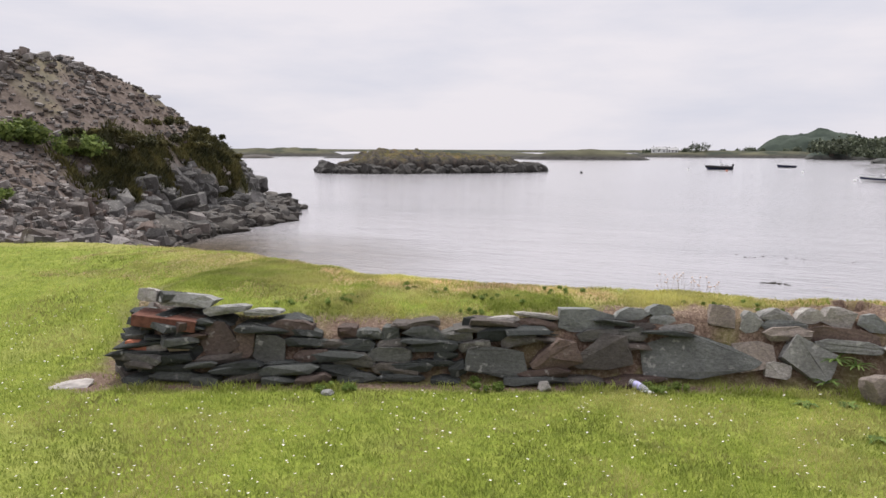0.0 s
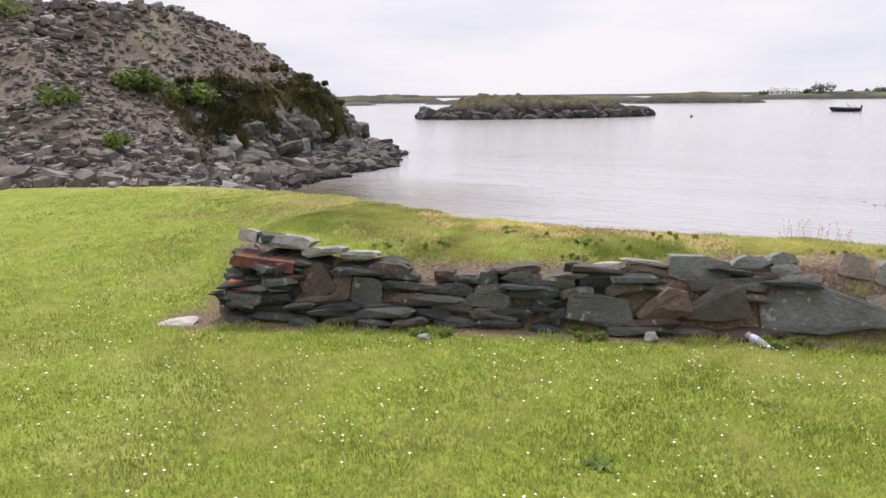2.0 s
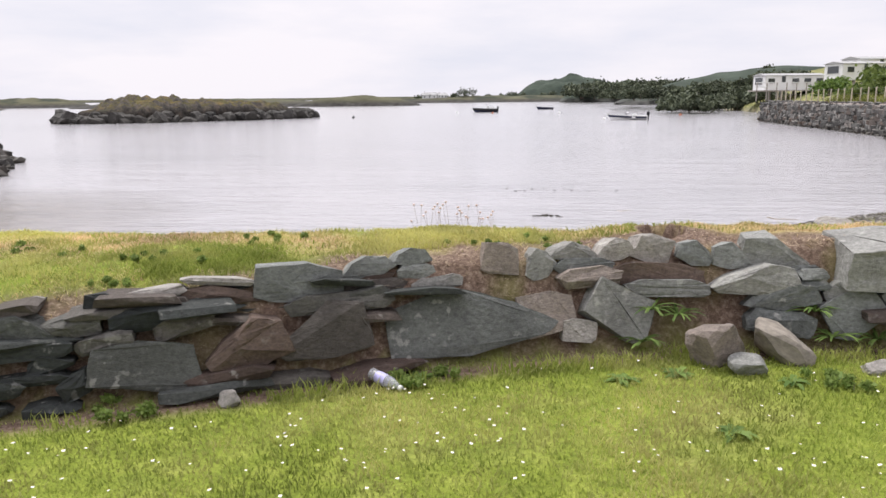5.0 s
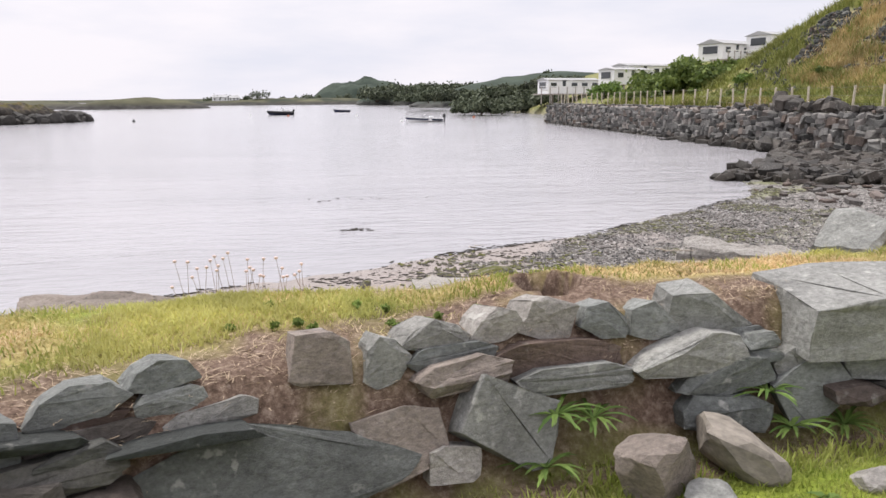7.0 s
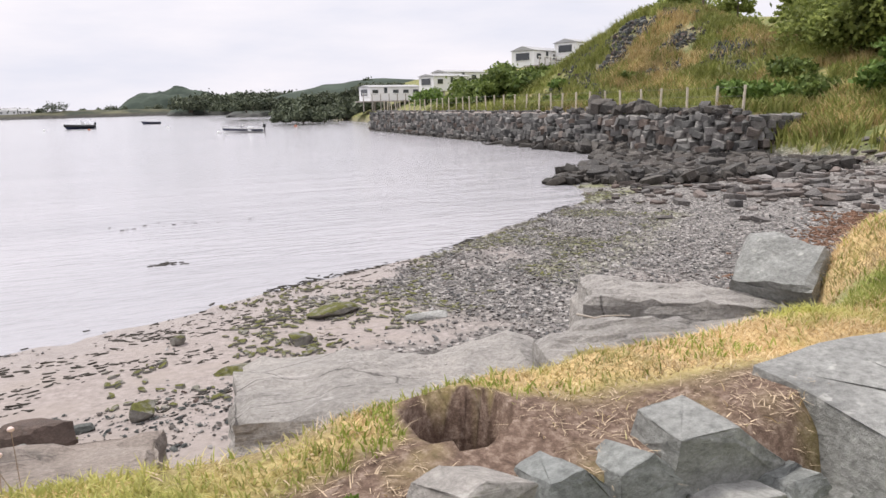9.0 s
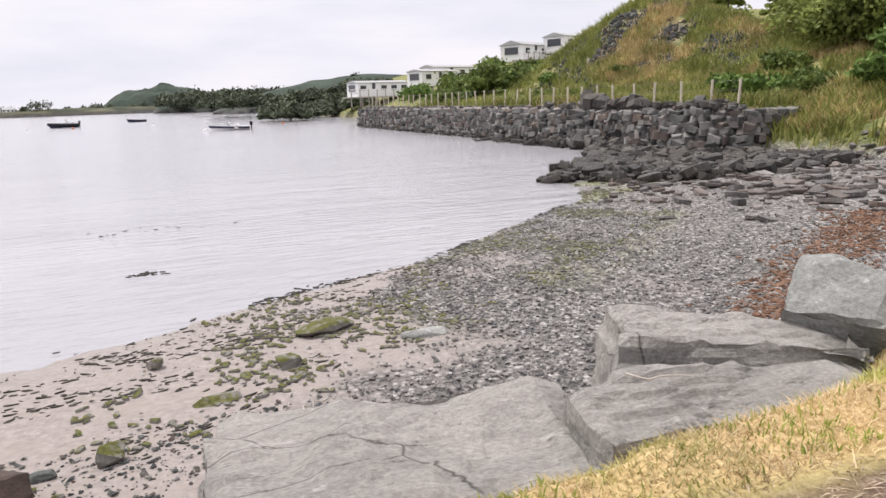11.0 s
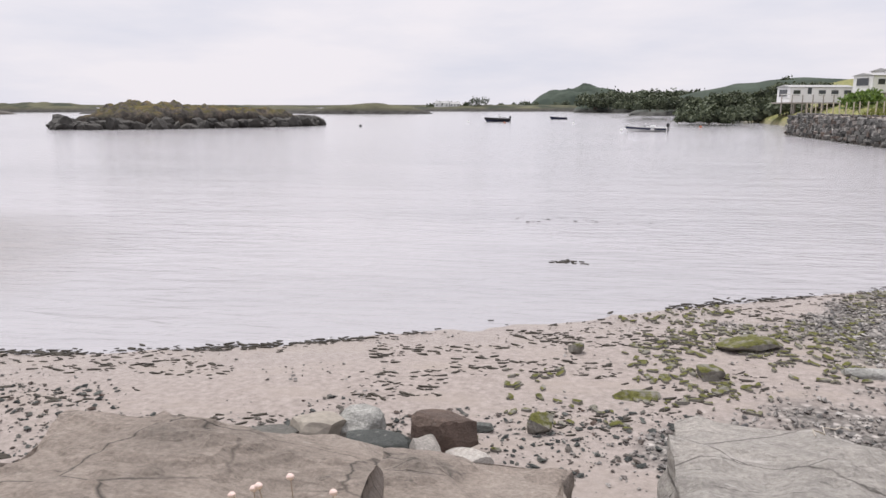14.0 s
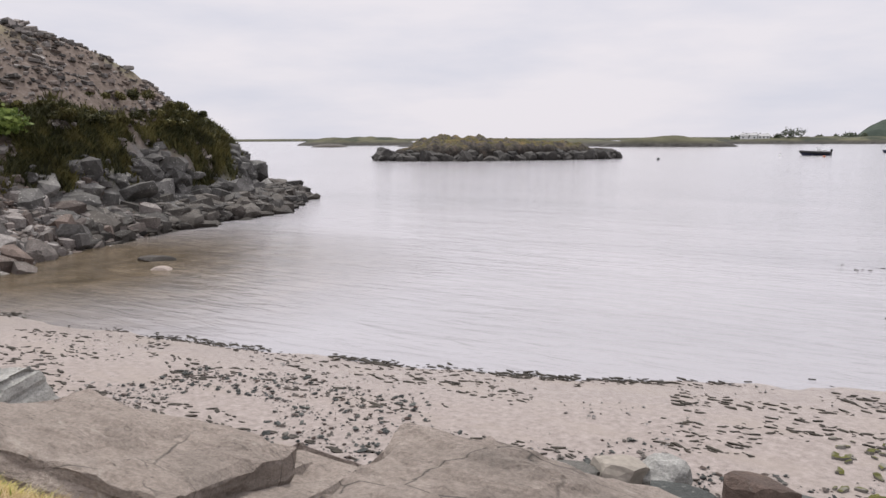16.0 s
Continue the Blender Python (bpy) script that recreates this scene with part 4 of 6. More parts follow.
def loose_end_pieces():
    """The rusty plate over the hollow, the brick in it and the chalky lump on the turf."""
    y, a = wall_frame(-3.66)
    bm = bmesh.new()
    box(bm, 0.52, 0.3, 0.02, None, 0.004)
    box(bm, 0.52, 0.02, 0.085, pose(0, -0.14, -0.04), 0.004)
    ob = new("iron_plate", data_of(bm, "iron_plate", [RUST]))
    ob.matrix_world = pose(-3.58 - 0.2 * math.sin(a), y + 0.26 * math.cos(a) + 0.06, 0.52, 0, math.degrees(0.12), math.degrees(a))
    tagged(ob, "rusty red iron plate bridging the hollow in the wall", "iron plate")
    bm = bmesh.new()
    box(bm, 0.2, 0.1, 0.07, None, 0.008)
    ob = new("brick", data_of(bm, "brick", [BRICK]))
    y, a = wall_frame(-3.85)
    ob.matrix_world = pose(-3.86, y + 0.12, 0.285, 0, 5, 20)
    tagged(ob, "broken orange-red brick lying in the hollow", "brick")
    bm = boulder(RNG, 2, 1.2, 4)
    ob = new("rubble_lump", data_of(bm, "rubble_lump", [plain("chalky_mortar", (0.38, 0.35, 0.325), 0.95, vary=0.35, scale=3)]))
    ob.matrix_world = pose(-4.2, -1.82, 0.005, 5, 0, 20) @ Matrix.Diagonal((0.30, 0.24, 0.06, 1))
    tagged(ob, "whitish lump of old mortar lying on the turf", "rubble")


loose_end_pieces()

# ---- rocks of the bank and beach ----


def slab_rock(name, x, y, z, sx, sy, sz, turn, tilt, lean, seed, mat, label, cuts=20, steps=0.6):
    """A big split slab: uneven corners, sides stepped by the bedding, a terraced top and chipped edges."""
    r = random.Random(seed)
    bm = bmesh.new()
    bmesh.ops.create_cube(bm, size=1.0)
    bmesh.ops.subdivide_edges(bm, edges=bm.edges, cuts=cuts, use_grid_fill=True)
    o = Vector((seed * 7.3, seed * 2.9, seed))
    corner = {(i, j): (r.uniform(0.74, 1.0), r.uniform(0.74, 1.0), r.uniform(0.84, 1.0)) for i in (-1, 1) for j in (-1, 1)}
    beds = [r.uniform(-0.03, 0.02) * steps / 0.6 for _ in range(60)]
    for v in bm.verts:
        c = v.co.copy()
        u, w = c.x + 0.5, c.y + 0.5
        k = [sum(corner[(i, j)][q] * (u if i > 0 else 1 - u) * (w if j > 0 else 1 - w) for i in (-1, 1) for j in (-1, 1)) for q in range(3)]
        p = Vector((c.x * k[0] * sx, c.y * k[1] * sy, c.z * k[2] * sz))
        warp = noise.noise(p * 1.1 + o)
        n1 = noise.fractal(p * 2.6 + o, 1.0, 2.0, 4)
        side = Vector((c.x if abs(c.x) > 0.499 else 0, c.y if abs(c.y) > 0.499 else 0, 0))
        if side.length > 0:
            bed = beds[int((p.z + 2.0 + 0.06 * warp + 0.15 * p.x) / 0.075) % 60]
            p += side.normalized() * (bed + 0.10 * warp + 0.035 * n1 + 0.10 * (0.5 - c.z))
        if c.z > 0.499:
            h = 0.09 * warp + 0.05 * n1
            p.z += steps * math.floor(h / 0.03) * 0.03 + (1 - steps) * h
            rim = max(abs(c.x), abs(c.y)) * 2
            if rim > 0.9:
                p.z -= 0.05 * (rim - 0.9) / 0.1 * (0.6 + noise.noise(p * 5 + o))
        v.co = p
    bmesh.ops.triangulate(bm, faces=bm.faces)
    ob = new(name, data_of(bm, name, [mat]))
    ob.matrix_world = pose(x, y, z, lean, tilt, turn)
    return tagged(ob, label, "boulder", "slabs along the bank's edge")


def slab_material(name, tones, vein):
    """Weathered bedding plane: streaks along the grain, dark pits, pale crust and quartz veins."""
    m = Mat(name, 0.85, 0.2)
    p = m.pos()
    base = m.ramp(m.noise(p, 1.6, 6, 0.65), *[(0.3 + 0.4 * i / (len(tones) - 1), c) for i, c in enumerate(tones)])
    base = m.mix(base, m.ramp(m.noise(m.pos((1, 2.2, 5)), 6.0, 8, 0.78, 0.15), (0.28, 0.78), (0.5, 1.04), (0.74, 1.2)), 1.0, "MULTIPLY")
    base = m.mix(base, m.ramp(m.noise(p, 45, 5, 0.7), (0.3, 0.7), (0.7, 1.22)), 1.0, "MULTIPLY")
    base = m.mix(base, (0.07, 0.065, 0.058), m.ramp(m.noise(m.pos((1, 2.5, 2)), 9, 5, 0.7), (0.60, 0.0), (0.70, 0.75)))
    crack = m.ramp(m.voronoi(m.mix(m.pos((0.7, 1.6, 1.2)), m.noise(p, 3.0, 4), 0.12), 1.7, 'DISTANCE_TO_EDGE'), (0.0, 1.0), (0.012, 0.0))
    base = m.mix(base, (0.06, 0.055, 0.05), m.mix(0.0, crack, m.ramp(m.noise(p, 1.1, 3), (0.45, 0.0), (0.55, 0.9))))
    base = m.mix(base, vein, m.ramp(m.noise(m.pos((1, 2.2, 2)), 4.2, 6, 0.7, 0.8), (0.60, 0.0), (0.68, 0.8)))
    m.bump(m.mix(m.noise(m.pos((1, 2.2, 5)), 6.0, 8, 0.78, 0.15), m.noise(p, 30, 5, 0.7), 0.35), 1.0, 0.06)
    return m.out(base)


SLABROCK = slab_material("bank_slab", [(0.26, 0.245, 0.225), (0.37, 0.348, 0.32), (0.44, 0.41, 0.375)], (0.58, 0.55, 0.52))
TANROCK = slab_material("tan_slab", [(0.22, 0.19, 0.165), (0.32, 0.272, 0.235), (0.37, 0.32, 0.28)], (0.44, 0.39, 0.34))
slab_rock("boulder", 1.85, 2.70, -0.22, 1.75, 1.45, 0.95, -14, 0, -9, 3, SLABROCK, "broad pale grey flat-topped slab beside the bank")
slab_rock("boulder", 3.62, 2.78, -0.04, 1.35, 0.75, 0.85, -36, 0, -3, 5, SLABROCK, "long pale slab with white quartz patch")
slab_rock("boulder", 3.05, 2.30, 0.04, 1.4, 0.6, 0.62, -8, 0, -3, 6, SLABROCK, "low layered ledge of pale rock")
slab_rock("boulder", 4.38, 2.80, 0.08, 0.42, 0.58, 1.05, 14, -30, 0, 8, GREY_ROCK, "leaning grey boulder with a dark undercut side", 14, 0.0)
slab_rock("boulder", -1.6, 3.0, -0.66, 2.3, 1.6, 0.75, 3, 2, -9, 11, TANROCK, "large tan flat slab sloping to the beach")
slab_rock("boulder", -3.05, 2.72, -0.62, 1.9, 1.25, 0.72, 10, 3, -6, 12, TANROCK, "wide tan slab sloping to the beach")
slab_rock("boulder", -4.45, 2.75, -0.32, 0.7, 0.6, 0.66, 20, -10, 6, 13, GREY_ROCK, "dark grey angular boulder beside the slab")
slab_rock("boulder", 0.1, 3.2, -0.52, 1.4, 1.3, 0.72, -6, 2, -8, 14, TANROCK, "tan broken slab at the bank's foot")
slab_rock("boulder", 0.85, 3.55, -0.80, 0.55, 0.45, 0.42, 40, 6, 0, 15, SLABROCK, "pale wedge of rock at the slab's foot")
slab_rock("boulder", -0.6, 2.50, -0.26, 1.5, 1.0, 1.1, 6, 2, -9, 16, TANROCK, "tan slab whose top shows over the bank's edge")
slab_rock("boulder", -2.95, 2.45, -0.50, 1.9, 1.1, 1.1, 4, 2, -12, 17, TANROCK, "long tan slab whose top shows over the bank's edge")
slab_rock("boulder", -6.6, 3.15, -0.1, 0.7, 0.5, 0.6, 14, 0, 0, 19, GREY_ROCK, "grey rock poking out of the turf edge")


def rock(x, y, sx, sy, sz, seed, mat, label, turn=0.0, sink=0.25, tilt=0.0, cuts=7, rough=0.5, base=None):
    bm = boulder(random.Random(seed), 3, rough, cuts)
    ob = new("rock", data_of(bm, "rock", [mat]))
    z = (hz(x, y) if base is None else base) + sz * (0.5 - sink)
    ob.matrix_world = pose(x, y, z, 0, tilt, turn) @ Matrix.Diagonal((sx, sy, sz, 1))
    return tagged(ob, label, "rock", "loose rocks on the beach")


MOSSY = Mat("mossy_rock", 0.9, 0.2)
_c = MOSSY.mix((0.20, 0.19, 0.17), MOSSY.ramp(MOSSY.noise(MOSSY.pos(), 14, 5), (0.3, 0.6), (0.7, 1.3)), 1.0, "MULTIPLY")
_g = MOSSY.ramp(MOSSY.noise(MOSSY.pos(), 25, 4), (0.3, (0.05, 0.052, 0.015)), (0.7, (0.135, 0.133, 0.04)))
MOSSY.bump(MOSSY.noise(MOSSY.pos(), 40, 4), 0.6, 0.02)
MOSSY = MOSSY.out(MOSSY.mix(_c, _g, MOSSY.mix(0.0, MOSSY.ramp(MOSSY.upness(), (0.2, 0.0), (0.6, 1.0)), MOSSY.ramp(MOSSY.noise(MOSSY.pos(), 9, 4), (0.4, 0.1), (0.52, 1.0)))))
rock(-0.03, 5.15, 0.46, 0.32, 0.38, 31, BROWN_ROCK, "dark reddish brown block on the beach", 12, 0.1, 0, 10, 0.25)
rock(-0.12, 4.88, 0.36, 0.3, 0.27, 32, PALE_ROCK, "pale speckled boulder beside the brown block", 30)
rock(-0.98, 5.2, 0.42, 0.32, 0.26, 33, plain("buff_boulder", (0.26, 0.235, 0.20), 0.85), "rounded buff boulder lying on sand", 10)
rock(-0.70, 5.38, 0.34, 0.3, 0.27, 34, GREY_ROCK, "grey angular boulder lying on sand", 40)
rock(-0.52, 5.02, 0.52, 0.34, 0.22, 35, SLATE, "dark greenish slab lying on the beach", -8)
rock(-1.38, 5.0, 0.62, 0.4, 0.22, 36, SLATE, "dark flat slab beside the tan slab", 8)
rock(0.16, 4.8, 0.36, 0.3, 0.2, 37, PALE_ROCK, "pale wedge of rock", -20)
rock(0.12, 4.55, 0.5, 0.35, 0.18, 38, GREY_ROCK, "flat grey rock half buried in sand", 6)
rock(0.22, 5.6, 0.18, 0.14, 0.07, 39, SLATE, "small flat grey stone", 0)
rock(0.64, 5.62, 0.19, 0.17, 0.19, 40, MOSSY, "stone topped with green weed", 0, 0.2)
rock(1.0, 7.8, 0.17, 0.16, 0.15, 41, MOSSY, "small stone with green weed", 0)
rock(2.82, 8.12, 0.72, 0.4, 0.16, 42, MOSSY, "flat block covered with yellow-green weed", 25, 0.15, 0, 9, 0.25)
rock(2.2, 7.1, 0.3, 0.24, 0.15, 43, MOSSY, "low stone with green weed", 0)
rock(1.45, 6.5, 0.42, 0.24, 0.08, 44, MOSSY, "mat of green weed on stones", 10)
rock(3.7, 7.3, 0.5, 0.22, 0.1, 45, GREY_ROCK, "long flat grey stone in the shingle", -6, 0.2, 0, 9, 0.2)
rock(-12.0, 10.3, 0.7, 0.45, 0.32, 46, TAN_STONE, "buff flat rock standing in the shallows", 20, 0.05, 0, 7, 0.4, SEA - 0.25)
rock(-13.2, 11.0, 0.9, 0.5, 0.3, 47, SEA_ROCK, "dark rock awash in the shallows", 20, 0.2, 0, 7, 0.4, SEA - 0.15)
rock(1.75, 0.54, 0.36, 0.30, 0.28, 48, TAN_STONE, "cracked pale block fallen at the wall's foot", 20, 0.12, 8, 9, 0.4, 0.0)
rock(2.10, 0.62, 0.38, 0.26, 0.19, 49, plain("buff_stone", (0.22, 0.195, 0.165), 0.85, vary=0.35), "buff slab fallen at the wall's foot", -15, 0.1, 20, 9, 0.3, 0.0)
rock(1.86, 0.36, 0.2, 0.16, 0.11, 50, GREY_ROCK, "small grey stone at the wall's foot", 0, 0.2, 0, 7, 0.4, 0.0)
rock(2.55, 0.42, 0.17, 0.13, 0.09, 51, PALE_ROCK, "small white stone in the grass", 0, 0.2, 0, 7, 0.4, 0.0)
rock(-0.70, -0.30, 0.11, 0.09, 0.08, 52, PALE_ROCK, "small white stone in the grass", 0, 0.2, 0, 7, 0.4, 0.0)
rock(-2.2, -1.15, 0.1, 0.08, 0.05, 53, GREY_ROCK, "small grey stone in the grass", 0, 0.2, 0, 7, 0.4, 0.0)


def strew(n, area, size, flat=(0.35, 0.7), keep=None, lift=0.1, tilt=0.35, sizes=None):
    """Places for loose pieces on the ground, inside area = (x0, x1, y0, y1), where keep(x, y, weights) allows."""
    out = []
    while len(out) < n:
        x = NP.uniform(area[0], area[1], 4000)
        y = NP.uniform(area[2], area[3], 4000)
        z, w = terrain(x, y)
        ok = NP.uniform(0, 1, 4000) < (keep(x, y, z, w) if keep is not None else 1.0)
        for a, b, c in zip(x[ok], y[ok], z[ok]):
            s = size[0] * (size[1] / size[0]) ** (NP.uniform(0, 1) ** 1.8)
            out.append((a, b, c + s * lift, s * NP.uniform(0.8, 1.5), s * NP.uniform(0.6, 1.0), s * NP.uniform(*flat), NP.uniform(0, 6.3), NP.uniform(-tilt, tilt), NP.uniform(-tilt, tilt)))
            if len(out) >= n:
                break
    return out


def sy_of(x):
    return np.interp(x, SHORE_X, SHORE_Y)


def headd(x, y):
    return inside(x, y, HEAD)


# scree of the quarried headland
CLIFF = stone_material("cliff_rock", [(0.05, 0.047, 0.044), (0.115, 0.11, 0.104), (0.078, 0.075, 0.07), (0.165, 0.158, 0.148)], 0.6, 0.4, wet=True)
scatter("scree", CHUNK_ARR, strew(19000, (-34, -8.5, 1.5, 24), (0.06, 0.36), (0.3, 0.6),
        lambda x, y, z, w: ss(-0.7, 0.4, headd(x, y)) * (0.5 + 0.5 * ss(0.42, 0.6, fbm(x * 0.45, y * 0.45, 71))) * (1 - w["heath"]) * (1 - 0.9 * w["cliff"])), [RUBBLE],
        "loose grey and brown quarry stones covering the headland", "scree")
scatter("scree", CHUNK_ARR, strew(2600, (-34, -8.5, 1.5, 14), (0.15, 0.5), (0.35, 0.7), lambda x, y, z, w: ss(-0.7, 0.2, headd(x, y)) * ss(3.4, 1.5, headd(x, y)) * (1 - w["heath"])), [RUBBLE],
        "tumbled grey stones at the foot of the slope", "scree")
scatter("scree", CHUNK_ARR, strew(900, (-36, -20, 3, 18), (0.2, 0.6), (0.35, 0.7), lambda x, y, z, w: ss(6.2, 7.4, headd(x, y)) * ss(11, 9, headd(x, y)), 0.2), [RUBBLE],
        "grey stones piled along the headland's crest", "scree")
scatter("scree_blocks", CHUNK_ARR + ROCK_ARR[:3], strew(170, (-30, -9.5, 2, 15), (0.4, 0.9), (0.5, 0.9), lambda x, y, z, w: ss(-0.6, 0.2, headd(x, y)) * ss(2.6, 1.0, headd(x, y)) * (1 - w["heath"])), [RUBBLE],
        "larger quarry blocks at the foot of the scree", "scree")
scatter("cliff_rocks", CHUNK_ARR[:10] + ROCK_ARR, strew(900, (-25, -15.5, 11.5, 28.5), (0.3, 1.3), (0.35, 0.6), lambda x, y, z, w: ss(-0.5, 0.2, headd(x, y)) * ss(1.8, 0.9, headd(x, y)) * (1 - w["heath"]), -0.08, 0.3), [SEA_ROCK],
        "dark jagged shelf rocks at the headland's waterline", "rocks")
scatter("cliff_face", CHUNK_ARR[:4] + ROCK_ARR, strew(420, (-24, -16, 11, 23), (0.4, 1.5), (0.4, 0.7), lambda x, y, z, w: w["cliff"] * ss(0.7, 1.2, headd(x, y)), -0.28, 0.3), [CLIFF],
        "pale fractured rock face of the headland", "rocks")


def heap_keep(x, y, z, w):
    d = inside(x, y, [(12.6, 19.6), (15.5, 17.0), (19, 16.5), (22.5, 17), (22.6, 22), (22.2, 30), (20.6, 28.5), (17, 23.5)])
    return ss(-0.6, 0.5, d)


scatter("rubble_heap", CHUNK_ARR, strew(2000, (12, 23, 15.5, 31), (0.2, 0.8), (0.35, 0.7), heap_keep, 0.2, 0.4), [SEA_ROCK], "heap of dark broken stones below the sea wall", "rubble")
scatter("rubble_heap", CHUNK_ARR, strew(260, (14, 23, 16, 30), (0.4, 0.8), (0.35, 0.6), heap_keep, 0.3, 0.4), [SEA_ROCK], "larger broken stones below the sea wall", "rubble")
scatter("wall_foot_stones", CHUNK_ARR, strew(900, (20.2, 22.2, 27, 74), (0.4, 1.2), (0.5, 0.8), lambda x, y, z, w: ss(20.4, 21.6, x), 0.3, 0.5), [SEA_ROCK], "tumbled wet stones along the sea wall's foot", "rubble")
scatter("beach_slates", CHUNK_ARR, strew(700, (9, 24, 9, 18), (0.12, 0.6), (0.2, 0.4), lambda x, y, z, w: ss(9, 17, x) * ss(9.0, 12, y) * (y < sy_of(x)), 0.12, 0.2), [RUBBLE], "flat grey slates strewn over the upper beach", "stones")
scatter("quarry_stones", CHUNK_ARR, strew(2600, (27, 40, 30, 52), (0.12, 0.5), (0.4, 0.7), lambda x, y, z, w: w["scree"], 0.15, 0.5), [SLATE], "grey broken slate spilling down the grassy mound", "scree")
# shingle, pebbles, wrack
scatter("shingle", PEBBLE_ARR, strew(26000, (-1, 16, 3.2, 15), (0.018, 0.085), (0.4, 0.75), lambda x, y, z, w: w["shingle"] * ss(16, 4, x) * (y < sy_of(x)), 0.2, 0.4), [SHINGLE],
        "grey and buff shingle pebbles", "shingle")
scatter("pebbles", PEBBLE_ARR, strew(2600, (-9, 9, 3.4, 13), (0.012, 0.06), (0.35, 0.6), lambda x, y, z, w: (y < sy_of(x)) * ss(0.52, 0.64, fbm(x * 1.1, y * 1.6, 72)), 0.15, 0.3), [SHINGLE],
        "scattered dark pebbles on the wet sand", "pebbles")
scatter("pebbles", PEBBLE_ARR, strew(3400, (-6.0, 2.0, 3.8, 6.2), (0.015, 0.09), (0.25, 0.5), lambda x, y, z, w: ss(0.48, 0.58, fbm(x * 0.9 + 4, y * 0.9, 73)), 0.15, 0.3), [SLATE],
        "drifts of flat dark slate chips on the sand", "pebbles")


def on_ground(x, y, s, up, stretch, flat, turn, tilt):
    """Rows for scatter() from arrays of plan points and sizes."""
    z = np.maximum(terrain(x, y)[0], SEA + 0.002)
    n = len(x)
    return np.stack([x, y, z + up, s * stretch, s * 0.7, s * flat, NP.uniform(*turn, n), NP.uniform(-tilt, tilt, n), NP.uniform(-tilt, tilt, n)], 1)


def wrack():
    n = 8500
    x = NP.uniform(-11, 11, n)
    line = (NP.uniform(0, 1, n) < 0.26) & (fbm(x * 1.1, x * 0.0, 78) + 0.3 * NP.uniform(0, 1, n) > 0.6)
    off = np.where(line, -0.02 + NP.normal(0, 0.07, n), NP.choice((0.6, 1.4, 2.2, 3.0), n) + NP.normal(0, 0.3, n))
    y = sy_of(x) - off
    ok = line | (fbm(x * 1.2, y * 2.2, 74) > 0.55)
    x, y = x[ok], y[ok]
    s = 0.018 * (4.2 ** NP.uniform(0, 1, len(x)) ** 1.5)
    scatter("seaweed", CHUNK_ARR, on_ground(x, y, s, 0.004, 2.2, 0.22, (-0.6, 0.8), 0.15), [WEED], "dark brown seaweed wrack lying along the tide line", "seaweed")
    n = 2200
    t = NP.uniform(0, 1, n)
    x, y = 5.0 + 9 * t + NP.normal(0, 0.25, n), 4.6 + 5.2 * t + NP.normal(0, 1, n) * (0.2 + 0.25 * t)
    scatter("dry_wrack", CHUNK_ARR, on_ground(x, y, NP.uniform(0.03, 0.1, n), 0.008, 1.8, 0.4, (0, 6.3), 0.4), [plain("dry_wrack", (0.15, 0.085, 0.055), 0.9, vary=0.4)],
            "band of dried red-brown seaweed on the shingle", "seaweed")
    n = 3000
    x = NP.uniform(1.5, 13, n)
    y = sy_of(x) - NP.uniform(0.1, 3.4, n)
    ok = (fbm(x * 0.8, y * 0.8, 56) > 0.53) | ((fbm(x * 2.1, y * 2.1, 76) > 0.7) & (x < 5))
    x, y = x[ok], y[ok]
    scatter("green_weed", CHUNK_ARR, on_ground(x, y, NP.uniform(0.03, 0.11, len(x)), 0.012, 1.5, 0.35, (0, 6.3), 0.2), [MOSSY], "yellow-green weed covering low stones", "seaweed")
    n = 420
    x, y = NP.uniform(-0.2, 2.6, n), NP.uniform(4.6, 7.2, n)
    ok = fbm(x * 1.7 + 2, y * 1.7, 77) > 0.6
    x, y = x[ok], y[ok]
    scatter("green_weed", CHUNK_ARR, on_ground(x, y, NP.uniform(0.03, 0.1, len(x)), 0.012, 1.5, 0.4, (0, 6.3), 0.2), [MOSSY], "tufts of green weed on dark pebbles", "seaweed")


wrack()

# ---- sea wall ----


